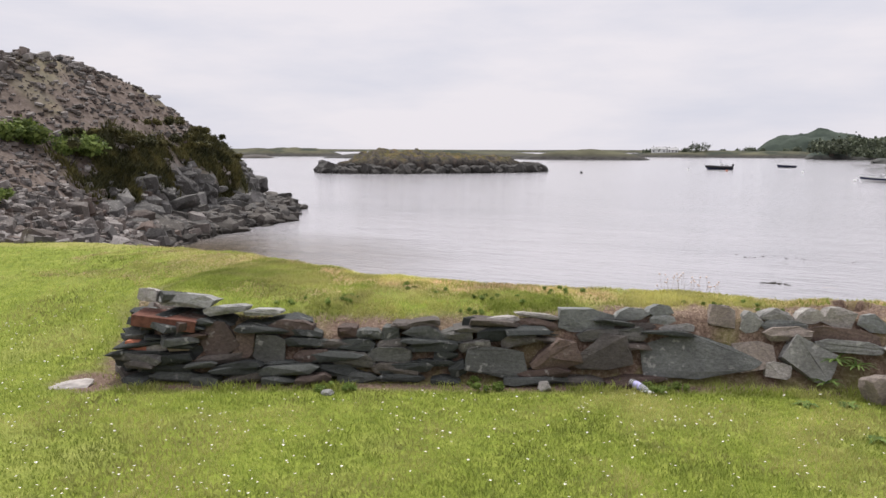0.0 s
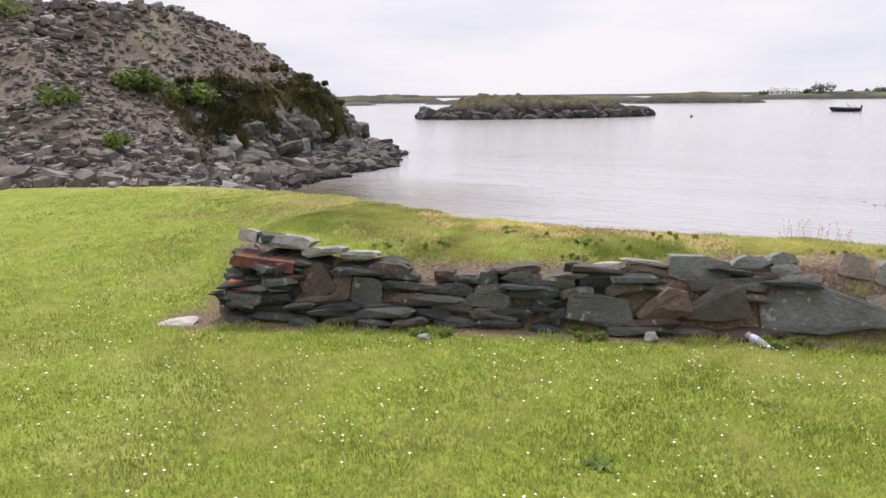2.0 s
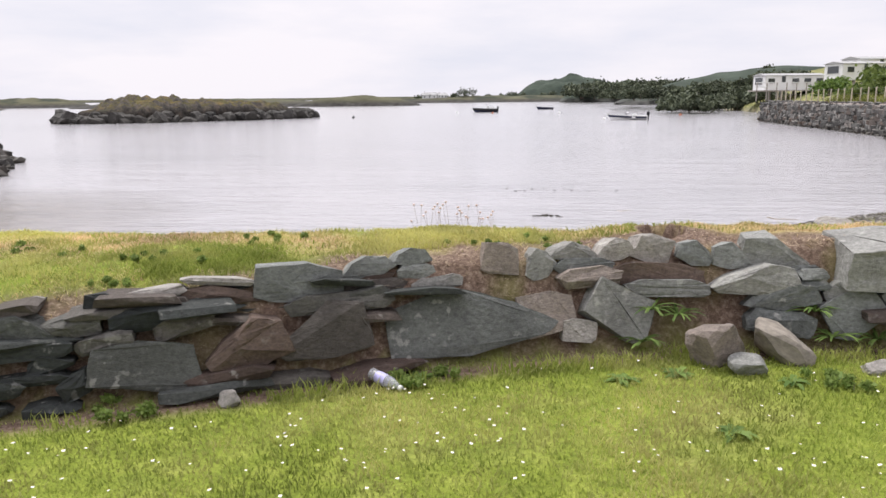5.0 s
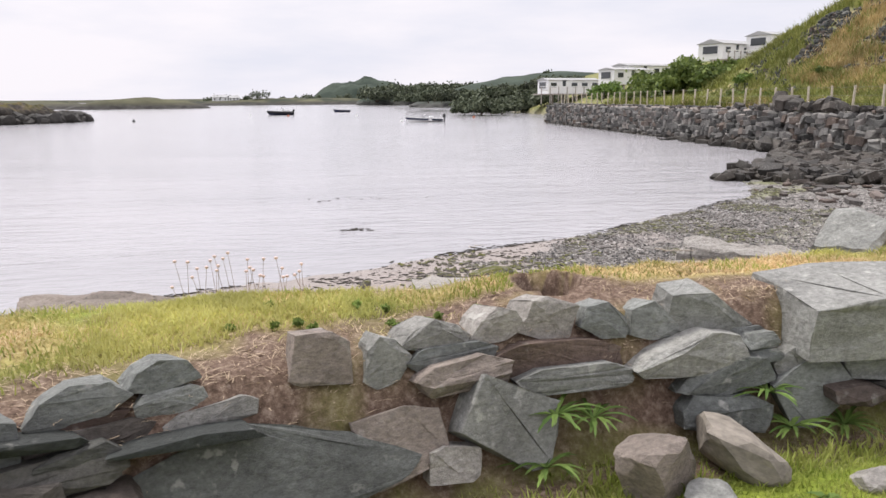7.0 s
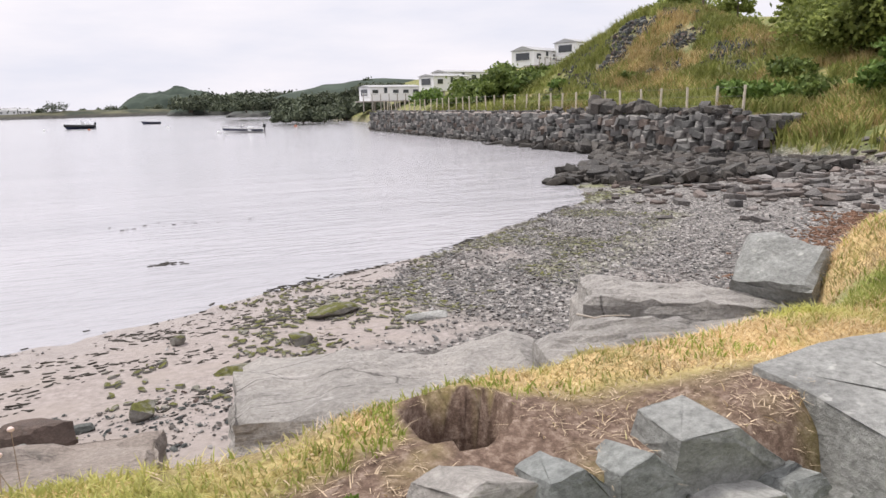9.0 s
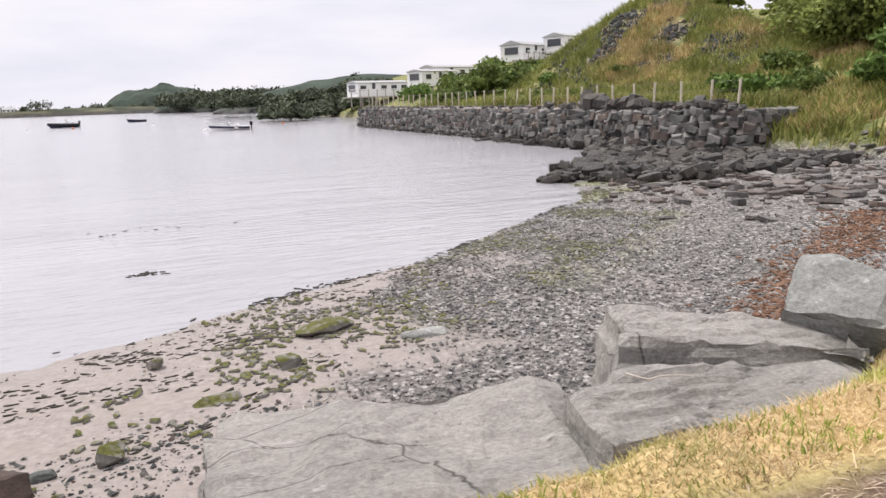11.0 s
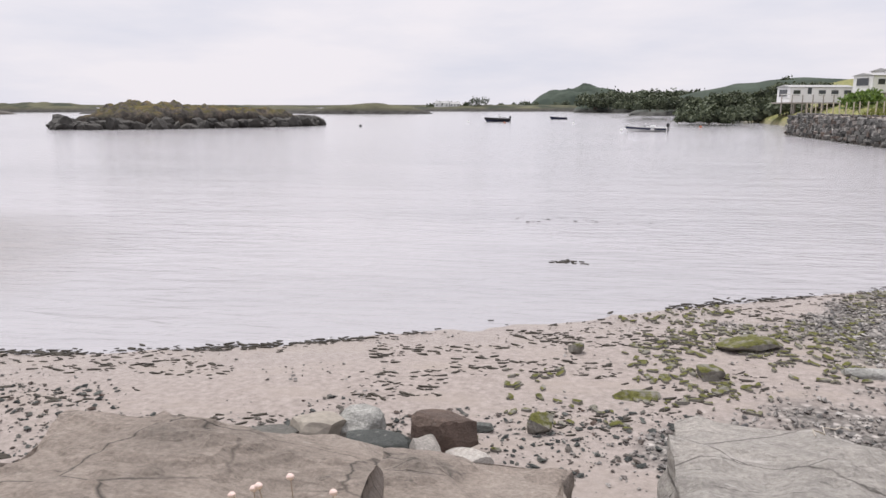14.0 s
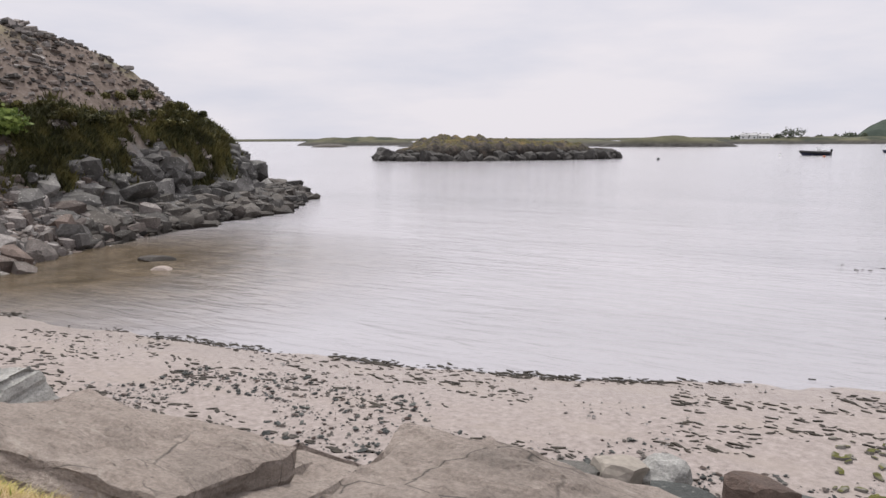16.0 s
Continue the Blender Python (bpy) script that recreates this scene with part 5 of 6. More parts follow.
def sea_wall():
    wall = thing("sea_wall", pose(0, 0, 0), "long sea wall of large grey rough-hewn stones", "stone wall", kind="structure")
    blockmat = stone_material("sea_wall_stone", [(0.045, 0.045, 0.043), (0.16, 0.157, 0.148), (0.08, 0.078, 0.074), (0.30, 0.288, 0.27), (0.13, 0.098, 0.08), (0.20, 0.198, 0.188)], 0.35, 0.5, wet=True)
    data = [data_of(chunk(random.Random(200 + k), 0.5, 7), "stone", [blockmat]) for k in range(12)]
    arr = [arrays(chunk(random.Random(200 + k), 0.5, 7)) for k in range(12)]
    near, far = [], []
    z = -1.25
    while z < 0.62:
        h = RNG.uniform(0.2, 0.34)
        y = 21.0
        while y < 75:
            w = RNG.uniform(0.25, 0.75)
            x = float(np.interp(y, [21.4, 22.5, 30, 75], [22.5, 22.0, 21.85, 23.9])) - 0.10 + 0.14 * (0.8 - z) * -1 + RNG.uniform(-0.08, 0.08)
            q = (x + 0.1, y + w / 2, z + h / 2, w * 1.35, 0.8, h * RNG.uniform(1.0, 1.6), 1.57 + RNG.uniform(-0.5, 0.5), RNG.uniform(-0.3, 0.3), RNG.uniform(-0.3, 0.3))
            (near if y < 42 else far).append(q)
            y += w * 0.95
        if z > -0.6:
            x = 22.2
            while x < 26.0:
                w = RNG.uniform(0.4, 0.75)
                near.append((x + w / 2, 21.55 + RNG.uniform(-0.06, 0.06), z + h / 2, w * 1.35, 0.7, h * 1.45, RNG.uniform(-0.1, 0.1), RNG.uniform(-0.1, 0.1), RNG.uniform(-0.1, 0.1)))
                x += w * 0.95
        z += h * 0.92
    near.sort(key=lambda q: q[1])
    far += near[300:]
    for k, (x, y, z, a, b, c, t, u, v) in enumerate(near[:300]):
        ob = new("stone", data[k % len(data)])
        ob.parent = wall
        ob.matrix_local = Matrix.Translation((x, y, z)) @ Euler((u, v, t)).to_matrix().to_4x4() @ Matrix.Diagonal((a, b, c, 1))
    scatter("far_stones", arr, far, [blockmat], "rough grey stones of the sea wall's far stretch", "", wall)
    cap = [(float(np.interp(y, [22, 30, 75], [22.3, 22.1, 24.2])) + RNG.uniform(-0.2, 0.3), y, 0.80 + RNG.uniform(-0.03, 0.08), RNG.uniform(0.3, 0.7), RNG.uniform(0.3, 0.5), RNG.uniform(0.1, 0.2), RNG.uniform(0, 6), RNG.uniform(-0.15, 0.15), RNG.uniform(-0.15, 0.15)) for y in np.arange(21.6, 75, 0.28)]
    scatter("cap_stones", arr, cap, [blockmat], "loose flat stones along the sea wall's top", "", wall)


sea_wall()


def fence():
    f = thing("fence", pose(22.9, 22.3, 0.8), "wire fence on pale wooden posts along the sea wall", "fence")
    pts = []
    bm = bmesh.new()
    bmesh.ops.create_cone(bm, cap_ends=True, segments=8, radius1=0.055, radius2=0.05, depth=1.15)
    bmesh.ops.bevel(bm, geom=[e for e in bm.edges if abs(e.verts[0].co.z - e.verts[1].co.z) < 0.01], offset=0.01, segments=1, affect="EDGES")
    data = data_of(bm, "post", [POSTWOOD])
    y = 22.3
    while y < 74:
        x = float(np.interp(y, [22, 30, 75], [22.9, 22.6, 24.7]))
        z = hz(x, y)
        ob = new("post", data)
        ob.parent = f
        ob.matrix_parent_inverse = f.matrix_world.inverted()
        ob.matrix_basis = Matrix.Translation((x, y, z + 0.5)) @ Euler((RNG.uniform(-0.07, 0.07), RNG.uniform(-0.05, 0.05), 0)).to_matrix().to_4x4()
        pts.append((x, y, z))
        y += 1.5 * RNG.uniform(0.85, 1.15)
    for h in (0.3, 0.65, 1.0):
        cu = bpy.data.curves.new("wire", "CURVE")
        cu.dimensions, cu.bevel_depth, cu.bevel_resolution = "3D", 0.004, 0
        sp = cu.splines.new("POLY")
        sp.points.add(len(pts) - 1)
        for p, (x, y, z) in zip(sp.points, pts):
            p.co = (x, y, z + h, 1)
        cu.materials.append(plain("fence_wire", (0.25, 0.25, 0.25), 0.5, metal=0.8))
        me = bpy.data.meshes.new_from_object(bpy.data.objects.new("wire", cu))
        ob = new("wire", me)
        ob.parent = f
        ob.matrix_parent_inverse = f.matrix_world.inverted()


fence()

# ---- bushes and trees ----


def leaves(centres, radii, n, size, rng, squash=0.75):
    """Triangles of leaf clumps spread through a cluster of uneven balls, thicker towards the outside."""
    C, R = np.asarray(centres, float), np.asarray(radii, float)
    pick = rng.choice(len(C), n, p=R**2 / (R**2).sum())
    d = rng.normal(0, 1, (n, 3))
    d /= np.linalg.norm(d, axis=1)[:, None]
    r = R[pick] * rng.uniform(0.25, 1.0, n) ** 0.45 * (1 + 0.22 * rng.normal(0, 1, n))
    p = C[pick] + d * r[:, None] * np.array([1, 1, squash])
    a = rng.normal(0, 1, (n, 3))
    a /= np.linalg.norm(a, axis=1)[:, None]
    b = np.cross(a, d + rng.normal(0, 0.6, (n, 3)))
    b /= np.linalg.norm(b, axis=1)[:, None] + 1e-9
    s = size * rng.uniform(0.6, 1.4, n)[:, None]
    v = np.stack([p - a * s, p + b * s * 0.6, p + a * s, p - b * s * 0.6], 1).reshape(-1, 3)
    i = np.arange(n)[:, None] * 4
    t = np.concatenate([i + [0, 1, 2], i + [0, 2, 3]])
    return v, t


def bush(x, y, w, h, n, size, mat, label, seed, name="bush", base=None, category="bush"):
    rng = np.random.default_rng(seed)
    k = 7
    cs = np.stack([rng.uniform(-0.5, 0.5, k) * w, rng.uniform(-0.4, 0.4, k) * w, rng.uniform(0.2, 0.6, k) * h], 1)
    rs = rng.uniform(0.22, 0.4, k) * min(w, h * 1.3)
    v, t = leaves(cs, rs, n, size, rng)
    v[:, 2] = np.maximum(v[:, 2], -0.1)
    z = hz(x, y) if base is None else base
    root = thing(name, pose(x, y, z), label, category)
    me = big_mesh("crown", v, t, [mat])
    ob = new("crown", me)
    ob.parent = root
    bm = bmesh.new()
    bmesh.ops.create_cone(bm, cap_ends=True, segments=7, radius1=0.04 * h, radius2=0.012 * h, depth=h * 0.7, matrix=Matrix.Translation((0, 0, h * 0.2)))
    part("stem", bm, BARK, root)
    return root


def tree(x, y, h, w, n, size, mat, label, seed, base=None, crown_from=0.3):
    rng = np.random.default_rng(seed)
    z = hz(x, y) if base is None else base
    root = thing("tree", pose(x, y, z), label, "tree")
    bm = bmesh.new()
    bmesh.ops.create_cone(bm, cap_ends=True, segments=9, radius1=0.035 * h, radius2=0.012 * h, depth=h * 0.8, matrix=Matrix.Translation((0, 0, h * 0.38)))
    cs, rs = [], []
    for q in range(9):
        a, zz = rng.uniform(0, 6.3), rng.uniform(crown_from, 0.8) * h
        L = w * rng.uniform(0.25, 0.5)
        end = Vector((L * math.cos(a), L * math.sin(a), zz + h * 0.1))
        start = Vector((0, 0, zz - h * 0.08))
        dv = end - start
        m = Matrix.Translation((start + end) / 2) @ dv.to_track_quat("Z", "Y").to_matrix().to_4x4()
        bmesh.ops.create_cone(bm, cap_ends=True, segments=6, radius1=0.014 * h, radius2=0.004 * h, depth=dv.length, matrix=m)
        cs.append(end)
        rs.append(w * rng.uniform(0.16, 0.3))
    cs.append((0, 0, h * 0.86))
    rs.append(w * 0.24)
    part("trunk", bm, BARK, root)
    v, t = leaves([tuple(c) for c in cs], rs, n, size, rng, 0.8)
    ob = new("crown", big_mesh("crown", v, t, [mat]))
    ob.parent = root
    return root


def conifer(x, y, h, w, label, seed, bare=False):
    rng = np.random.default_rng(seed)
    root = thing("tree", pose(x, y, hz(x, y)), label, "tree")
    bm = bmesh.new()
    bmesh.ops.create_cone(bm, cap_ends=True, segments=8, radius1=0.02 * h, radius2=0.004 * h, depth=h, matrix=Matrix.Translation((0, 0, h * 0.5)))
    cs, rs = [], []
    for q in range(26):
        u = 0.35 + 0.63 * q / 26
        a = q * 2.4
        L = w * 0.5 * (1.05 - u) / 0.7
        end, start = Vector((L * math.cos(a), L * math.sin(a), u * h + (0.06 * h if bare else -0.03 * h))), Vector((0, 0, u * h))
        dv = end - start
        bmesh.ops.create_cone(bm, cap_ends=True, segments=5, radius1=0.006 * h, radius2=0.002 * h, depth=dv.length,
                              matrix=Matrix.Translation((start + end) / 2) @ dv.to_track_quat("Z", "Y").to_matrix().to_4x4())
        for k in (0.5, 0.95):
            cs.append(tuple(start + dv * k))
            rs.append(max(0.12, 0.22 * L))
    part("trunk", bm, BARK, root)
    v, t = leaves(cs, rs, 500 if bare else 2600, 0.1 if bare else 0.12, rng, 0.6)
    ob = new("crown", big_mesh("crown", v, t, [TREELEAF]))
    ob.parent = root
    return root


def headland_plants():
    r = random.Random(5)
    for k in range(16):
        u = k / 15
        y = 11.0 + 9.6 * u + r.uniform(-0.3, 0.3)
        x = float(np.interp(y, [9.1, 11.3, 14, 17.1, 20.5, 26.6], [-15.1, -16.3, -17.1, -17.9, -18.2, -22.2])) - 3.3 - r.uniform(-0.5, 0.6) - 0.5 * (1 - u)
        bush(x, y, r.uniform(1.4, 2.4), r.uniform(0.25, 0.45), 1500, 0.05, HEATH, "dark heather and gorse on the rock face's brow", 100 + k, "heather")
    bush(-20.6, 10.3, 2.4, 0.8, 2400, 0.07, BUSH, "bright green bramble bush on the scree", 160)
    bush(-20.0, 11.4, 2.2, 0.8, 2000, 0.07, BUSH, "green bramble bush on the scree", 161)
    bush(-16.2, 5.9, 1.6, 0.5, 800, 0.06, BUSH, "green weeds growing on the scree", 162)
    bush(-17.8, 5.5, 1.2, 0.6, 500, 0.06, BUSH, "pale green weeds growing on the scree", 163)
    bush(-23.5, 7.8, 1.0, 0.7, 400, 0.06, BUSH, "green weeds growing on the scree", 164)


headland_plants()


def right_hill():
    r = random.Random(9)
    # dense grove on the rise
    for k in range(14):
        x, y = 35 + 9 * r.random() + 0.3 * k * 0.2, 20.5 + 13 * r.random()
        tree(x, y, r.uniform(2.8, 4.6), r.uniform(4.0, 6.0), 6000, 0.14, TREELEAF, "leafy green broadleaf tree on the hillside", 300 + k, None, 0.1)
    for k in range(12):
        bush(27.5 + 5.5 * r.random(), 14 + 15 * r.random(), r.uniform(1.6, 3.2), r.uniform(0.8, 1.8), 1500, 0.13, (BUSH, WEEDLEAF)[k % 2], "green bracken and bramble on the slope", 340 + k)
    for k in range(10):
        tree(41 + 9 * r.random(), 34 + 16 * r.random(), r.uniform(3.5, 5.5), r.uniform(4, 6), 3600, 0.17, TREELEAF, "dark green tree behind the grassy mound", 370 + k, None, 0.1)
    conifer(39.5, 43.8, 5.2, 3.0, "thin half-bare conifer on the skyline", 390, True)
    conifer(42.0, 43.0, 4.2, 2.6, "small dark conifer on the skyline", 391)
    conifer(45.0, 41.0, 4.4, 2.6, "small dark conifer on the skyline", 392)
    conifer(46.0, 38.0, 4.6, 2.8, "small dark conifer on the skyline", 393)
    # scrub on the mound and round the caravans
    for k in range(14):
        x, y = polar(24.2 + 5.5 * r.random(), 62 + 24 * r.random())
        bush(x, y, r.uniform(3, 5), r.uniform(1.6, 2.8), 1100, 0.22, BUSH, "dense dark green scrub on the slope", 400 + k)
    for k in range(9):
        bush(25.5 + 8 * r.random(), 36 + 20 * r.random(), r.uniform(0.9, 1.8), r.uniform(0.5, 1.0), 500, 0.12, (BUSH, WEEDLEAF)[k % 2], "low green scrub behind the fence", 420 + k)
    bush(33.2, 84.0, 3.2, 2.4, 900, 0.2, WEEDLEAF, "bright green bush beside the caravans", 431)
    bush(35.5, 88.0, 2.4, 2.0, 700, 0.2, WEEDLEAF, "bright green bush beside the caravans", 432)
    for k in range(44):
        az, d = 6.0 + 12.5 * r.random(), 150 + 130 * r.random()
        x, y = polar(az, d)
        bush(x, y, r.uniform(7, 12), r.uniform(2.2, 3.8), 1000, 0.42, FARLEAF, "rounded dark green trees on the far hillside", 450 + k, "copse", max(hz(x, y), 1.0), "trees")
    for k in range(26):
        az, d = 10.5 + 6.5 * r.random(), 112 + 60 * r.random()
        x, y = polar(az, d)
        bush(x, y, r.uniform(5, 8), r.uniform(1.8, 3.2), 1000, 0.33, FARLEAF, "rounded dark green trees along the shore", 700 + k, "copse", max(hz(x, y), SEA + 0.4), "trees")
    for k in range(30):
        az, d = 3.0 + 9.0 * r.random(), 330 + 70 * r.random()
        x, y = polar(az, d)
        bush(x, y, r.uniform(9, 16), r.uniform(5, 9), 600, 0.75, FARLEAF, "dark line of trees across the bay", 500 + k, "copse", 1.5, "trees")
    for az, d, w, h in ((-5.2, 395, 8, 7.0), (-7.6, 400, 7, 4.5), (-8.4, 405, 9, 4.5), (-6.4, 402, 6, 4.0), (-1.2, 420, 9, 4.5), (-2.2, 420, 8, 4), (1.0, 430, 9, 5), (-3.6, 410, 8, 3.2)):
        x, y = polar(az, d + 62)
        bush(x, y, w * 1.15, h * 1.15, 500, 0.5, FARLEAF, "dark rounded tree beside the far farmhouse", 540 + int(az * 10) % 97, "far_tree", 0.6, "trees")


right_hill()

# ---- buildings ----
ROOFGREY = plain("roof_sheet", (0.34, 0.34, 0.34), 0.7)
TIMBER = plain("weathered_timber", (0.32, 0.29, 0.26), 0.85)


def caravan(x, y, z, turn, length, label, gable=0.5, windows=4, deck=False, legs=0.6):
    """A static caravan: clad box, shallow pitched roof, framed windows, a door, skirting legs and a deck."""
    L, W, H = length, 3.4, 1.95
    root = thing("static_caravan", pose(x, y, z, 0, 0, turn), label, "caravan", "caravans above the bay")
    part("body", boxed(L, W, H, pose(0, 0, H / 2 + legs), 0.05), WHITE, root)
    bm = bmesh.new()
    vs = [bm.verts.new(p) for p in ((-L / 2 - 0.15, -W / 2 - 0.2, 0), (L / 2 + 0.15, -W / 2 - 0.2, 0), (L / 2 + 0.15, 0, gable), (-L / 2 - 0.15, 0, gable), (-L / 2 - 0.15, W / 2 + 0.2, 0), (L / 2 + 0.15, W / 2 + 0.2, 0))]
    for q in ((0, 1, 2, 3), (3, 2, 5, 4), (0, 3, 4), (1, 5, 2), (0, 4, 5, 1)):
        bm.faces.new([vs[i] for i in q])
    bmesh.ops.translate(bm, vec=(0, 0, H + legs), verts=bm.verts)
    part("roof", bm, ROOFGREY, root)
    for k in range(windows):
        u = -L / 2 + L * (k + 0.5) / windows
        if k == 1:
            d = part("door", boxed(0.8, 0.06, 1.85, pose(u, -W / 2 - 0.02, 0.97 + legs), 0.01), WHITE, root)
            part("door_glass", boxed(0.5, 0.03, 0.8, pose(u, -W / 2 - 0.05, 1.45 + legs)), GLASSDARK, d)
            continue
        fr = part("window", boxed(1.0, 0.06, 0.75, pose(u, -W / 2 - 0.02, 1.25 + legs), 0.01), WHITE, root)
        part("pane", boxed(0.88, 0.03, 0.62, pose(u, -W / 2 - 0.05, 1.25 + legs)), GLASSDARK, fr)
    for s in (-1, 1):
        fr = part("window", boxed(0.06, 2.2, 1.0, pose(s * (L / 2 + 0.02), 0, 1.25 + legs), 0.01), WHITE, root)
        part("pane", boxed(0.03, 2.0, 0.85, pose(s * (L / 2 + 0.05), 0, 1.25 + legs)), GLASSDARK, fr)
    for k in range(5):
        part("leg", boxed(0.25, 0.25, legs + 0.8, pose(-L / 2 + L * (k + 0.5) / 5, -W / 2 + 0.3, legs / 2 - 0.4)), TIMBER, root)
    if deck:
        part("deck", boxed(L + 2.5, 2.2, 0.15, pose(-1.0, -W / 2 - 1.1, legs)), TIMBER, root)
        for k in range(9):
            part("deck_post", boxed(0.1, 0.1, 1.0 + legs + 0.8, pose(-L / 2 - 2.1 + (L + 2.3) * k / 8, -W / 2 - 2.15, (legs + 0.2) / 2)), TIMBER, root)
        for hgt in (0.5, 1.0):
            part("deck_rail", boxed(L + 2.5, 0.06, 0.12, pose(-1.0, -W / 2 - 2.15, legs + hgt)), WHITE, root)
    return root


for _x, _y, _t, _L, _label, _g, _w, _deck in (
        (34.2, 100.5, 10, 8.0, "white static caravan with a timber deck above the sea", 0.3, 5, True),
        (39.8, 94.0, 16, 6.0, "white static caravan with dark windows", 0.3, 3, False),
        (44.5, 99.0, 16, 8.0, "white and grey static caravan behind the first row", 0.35, 4, False),
        (48.0, 82.5, 26, 7.0, "white static caravan with a gabled porch on the ridge", 0.55, 4, True),
        (51.8, 80.5, 22, 3.6, "small white static caravan on the ridge", 0.5, 2, True)):
    caravan(_x, _y, hz(_x, _y) + 0.15, _t, _L, _label, _g, _w, _deck, 0.5)


def farmhouse():
    x, y = polar(-7.9, 462)
    root = thing("farmhouse", pose(x, y, 1.2, 0, 0, 6), "white farmhouse with a grey roof across the bay", "house")
    for dx, L, H in ((0, 9, 2.4), (8, 6, 2.0)):
        part("wall", boxed(L, 6, H, pose(dx, 0, H / 2)), WHITE, root)
        bm = bmesh.new()
        vs = [bm.verts.new(p) for p in ((-L / 2, -3.3, 0), (L / 2, -3.3, 0), (L / 2, 0, 1.4), (-L / 2, 0, 1.4), (-L / 2, 3.3, 0), (L / 2, 3.3, 0))]
        for q in ((0, 1, 2, 3), (3, 2, 5, 4), (0, 3, 4), (1, 5, 2), (0, 4, 5, 1)):
            bm.faces.new([vs[i] for i in q])
        bmesh.ops.translate(bm, vec=(dx, 0, H), verts=bm.verts)
        part("roof", bm, ROOFGREY, root)
        for k in range(3):
            part("window", boxed(0.8, 0.1, 0.9, pose(dx - L / 2 + L * (k + 0.5) / 3, -3.03, 1.3)), GLASSDARK, root)


farmhouse()

# ---- boats ----


def hull_mesh(L, B, D, sheer=0.18, flare=0.25):
    """A planked boat's hull with a raked bow at -x and a transom at +x."""
    n, k = 15, 6
    bm = bmesh.new()
    rings = []
    for i in range(n):
        u = i / (n - 1)
        half = B / 2 * (1 - (1 - u) ** 2.6) * (1 - 0.12 * u * u)
        top = D * (1 + sheer * (1 - u) ** 2 * 2)
        ring = []
        for j in range(-k, k + 1):
            v = abs(j) / k
            w = half * (0.35 * v + 0.65 * v ** 0.6) * (1 - flare + flare * v)
            x = -L / 2 + L * u - (0.16 * L * v * (1 - u) ** 3)
            ring.append(bm.verts.new((x, math.copysign(w, j) if j else 0.0, top * v ** 1.5)))
        rings.append(ring)
    for a, b in zip(rings, rings[1:]):
        for j in range(2 * k):
            bm.faces.new((a[j], b[j], b[j + 1], a[j + 1]))
    bm.faces.new(rings[-1])
    bmesh.ops.remove_doubles(bm, verts=bm.verts, dist=0.002)
    bmesh.ops.recalc_face_normals(bm, faces=bm.faces)
    return bm


def deck_mesh(L, B, D, drop, start=0.35, sheer=0.18):
    bm = bmesh.new()
    left, right = [], []
    for i in range(12):
        u = i / 11
        half = B / 2 * (1 - (1 - u) ** 2.6) * (1 - 0.12 * u * u) * 0.985
        z = D * (1 + sheer * (1 - u) ** 2 * 2) - drop * (1 if u > start else 0) - 0.02
        x = -L / 2 + L * u - 0.16 * L * (1 - u) ** 3
        left.append(bm.verts.new((x, half, z)))
        right.append(bm.verts.new((x, -half, z)))
    for i in range(11):
        bm.faces.new((left[i], right[i], right[i + 1], left[i + 1]))
    bmesh.ops.remove_doubles(bm, verts=bm.verts, dist=0.002)
    return bm


def band(L, B, D, z0, z1, sheer=0.18, grow=1.03):
    """A stripe round the topsides."""
    bm = bmesh.new()
    for s in (-1, 1):
        prev = None
        for i in range(15):
            u = i / 14
            half = B / 2 * (1 - (1 - u) ** 2.6) * (1 - 0.12 * u * u)
            top = D * (1 + sheer * (1 - u) ** 2 * 2)
            pts = []
            for f in (z0, z1):
                v = f ** (1 / 1.5)
                w = half * (0.35 * v + 0.65 * v ** 0.6) * (0.75 + 0.25 * v)
                pts.append(bm.verts.new((-L / 2 + L * u - 0.16 * L * v * (1 - u) ** 3, s * (w * grow + 0.008), top * f)))
            if prev:
                bm.faces.new((prev[0], pts[0], pts[1], prev[1]))
            prev = pts
    return bm


def outboard(root, x, z):
    o = part("outboard_motor", boxed(0.32, 0.3, 0.42, pose(x, 0, z + 0.35), 0.06), BLACK, root)
    part("leg", boxed(0.12, 0.1, 0.7, pose(x + 0.03, 0, z - 0.1), 0.02), BLACK, o)


def motorboat():
    root = thing("motorboat", pose(11.6, 82.5, SEA - 0.18, 0, 0, -14), "white motorboat with a navy stripe moored in the bay", "boat", "moored boats")
    L, B, D = 3.8, 1.6, 0.62
    part("hull", hull_mesh(L, B, D), WHITE, root)
    part("stripe", band(L, B, D, 0.58, 0.86), DARKBLUE, root, "navy blue stripe")
    part("deck", deck_mesh(L, B, D, 0.25), WHITE, root)
    w = part("windscreen", boxed(0.06, 1.2, 0.34, pose(-0.35, 0, D + 0.2, 0, -30, 0), 0.01), GLASSDARK, root)
    part("frame", boxed(0.08, 1.28, 0.05, pose(-0.26, 0, D + 0.37, 0, -30, 0), 0.01), WHITE, w)
    for yy in (-0.4, 0.4):
        part("seat", boxed(0.45, 0.5, 0.5, pose(0.5, yy, D - 0.05), 0.05), WHITE, root)
    outboard(root, L / 2 + 0.12, D - 0.1)


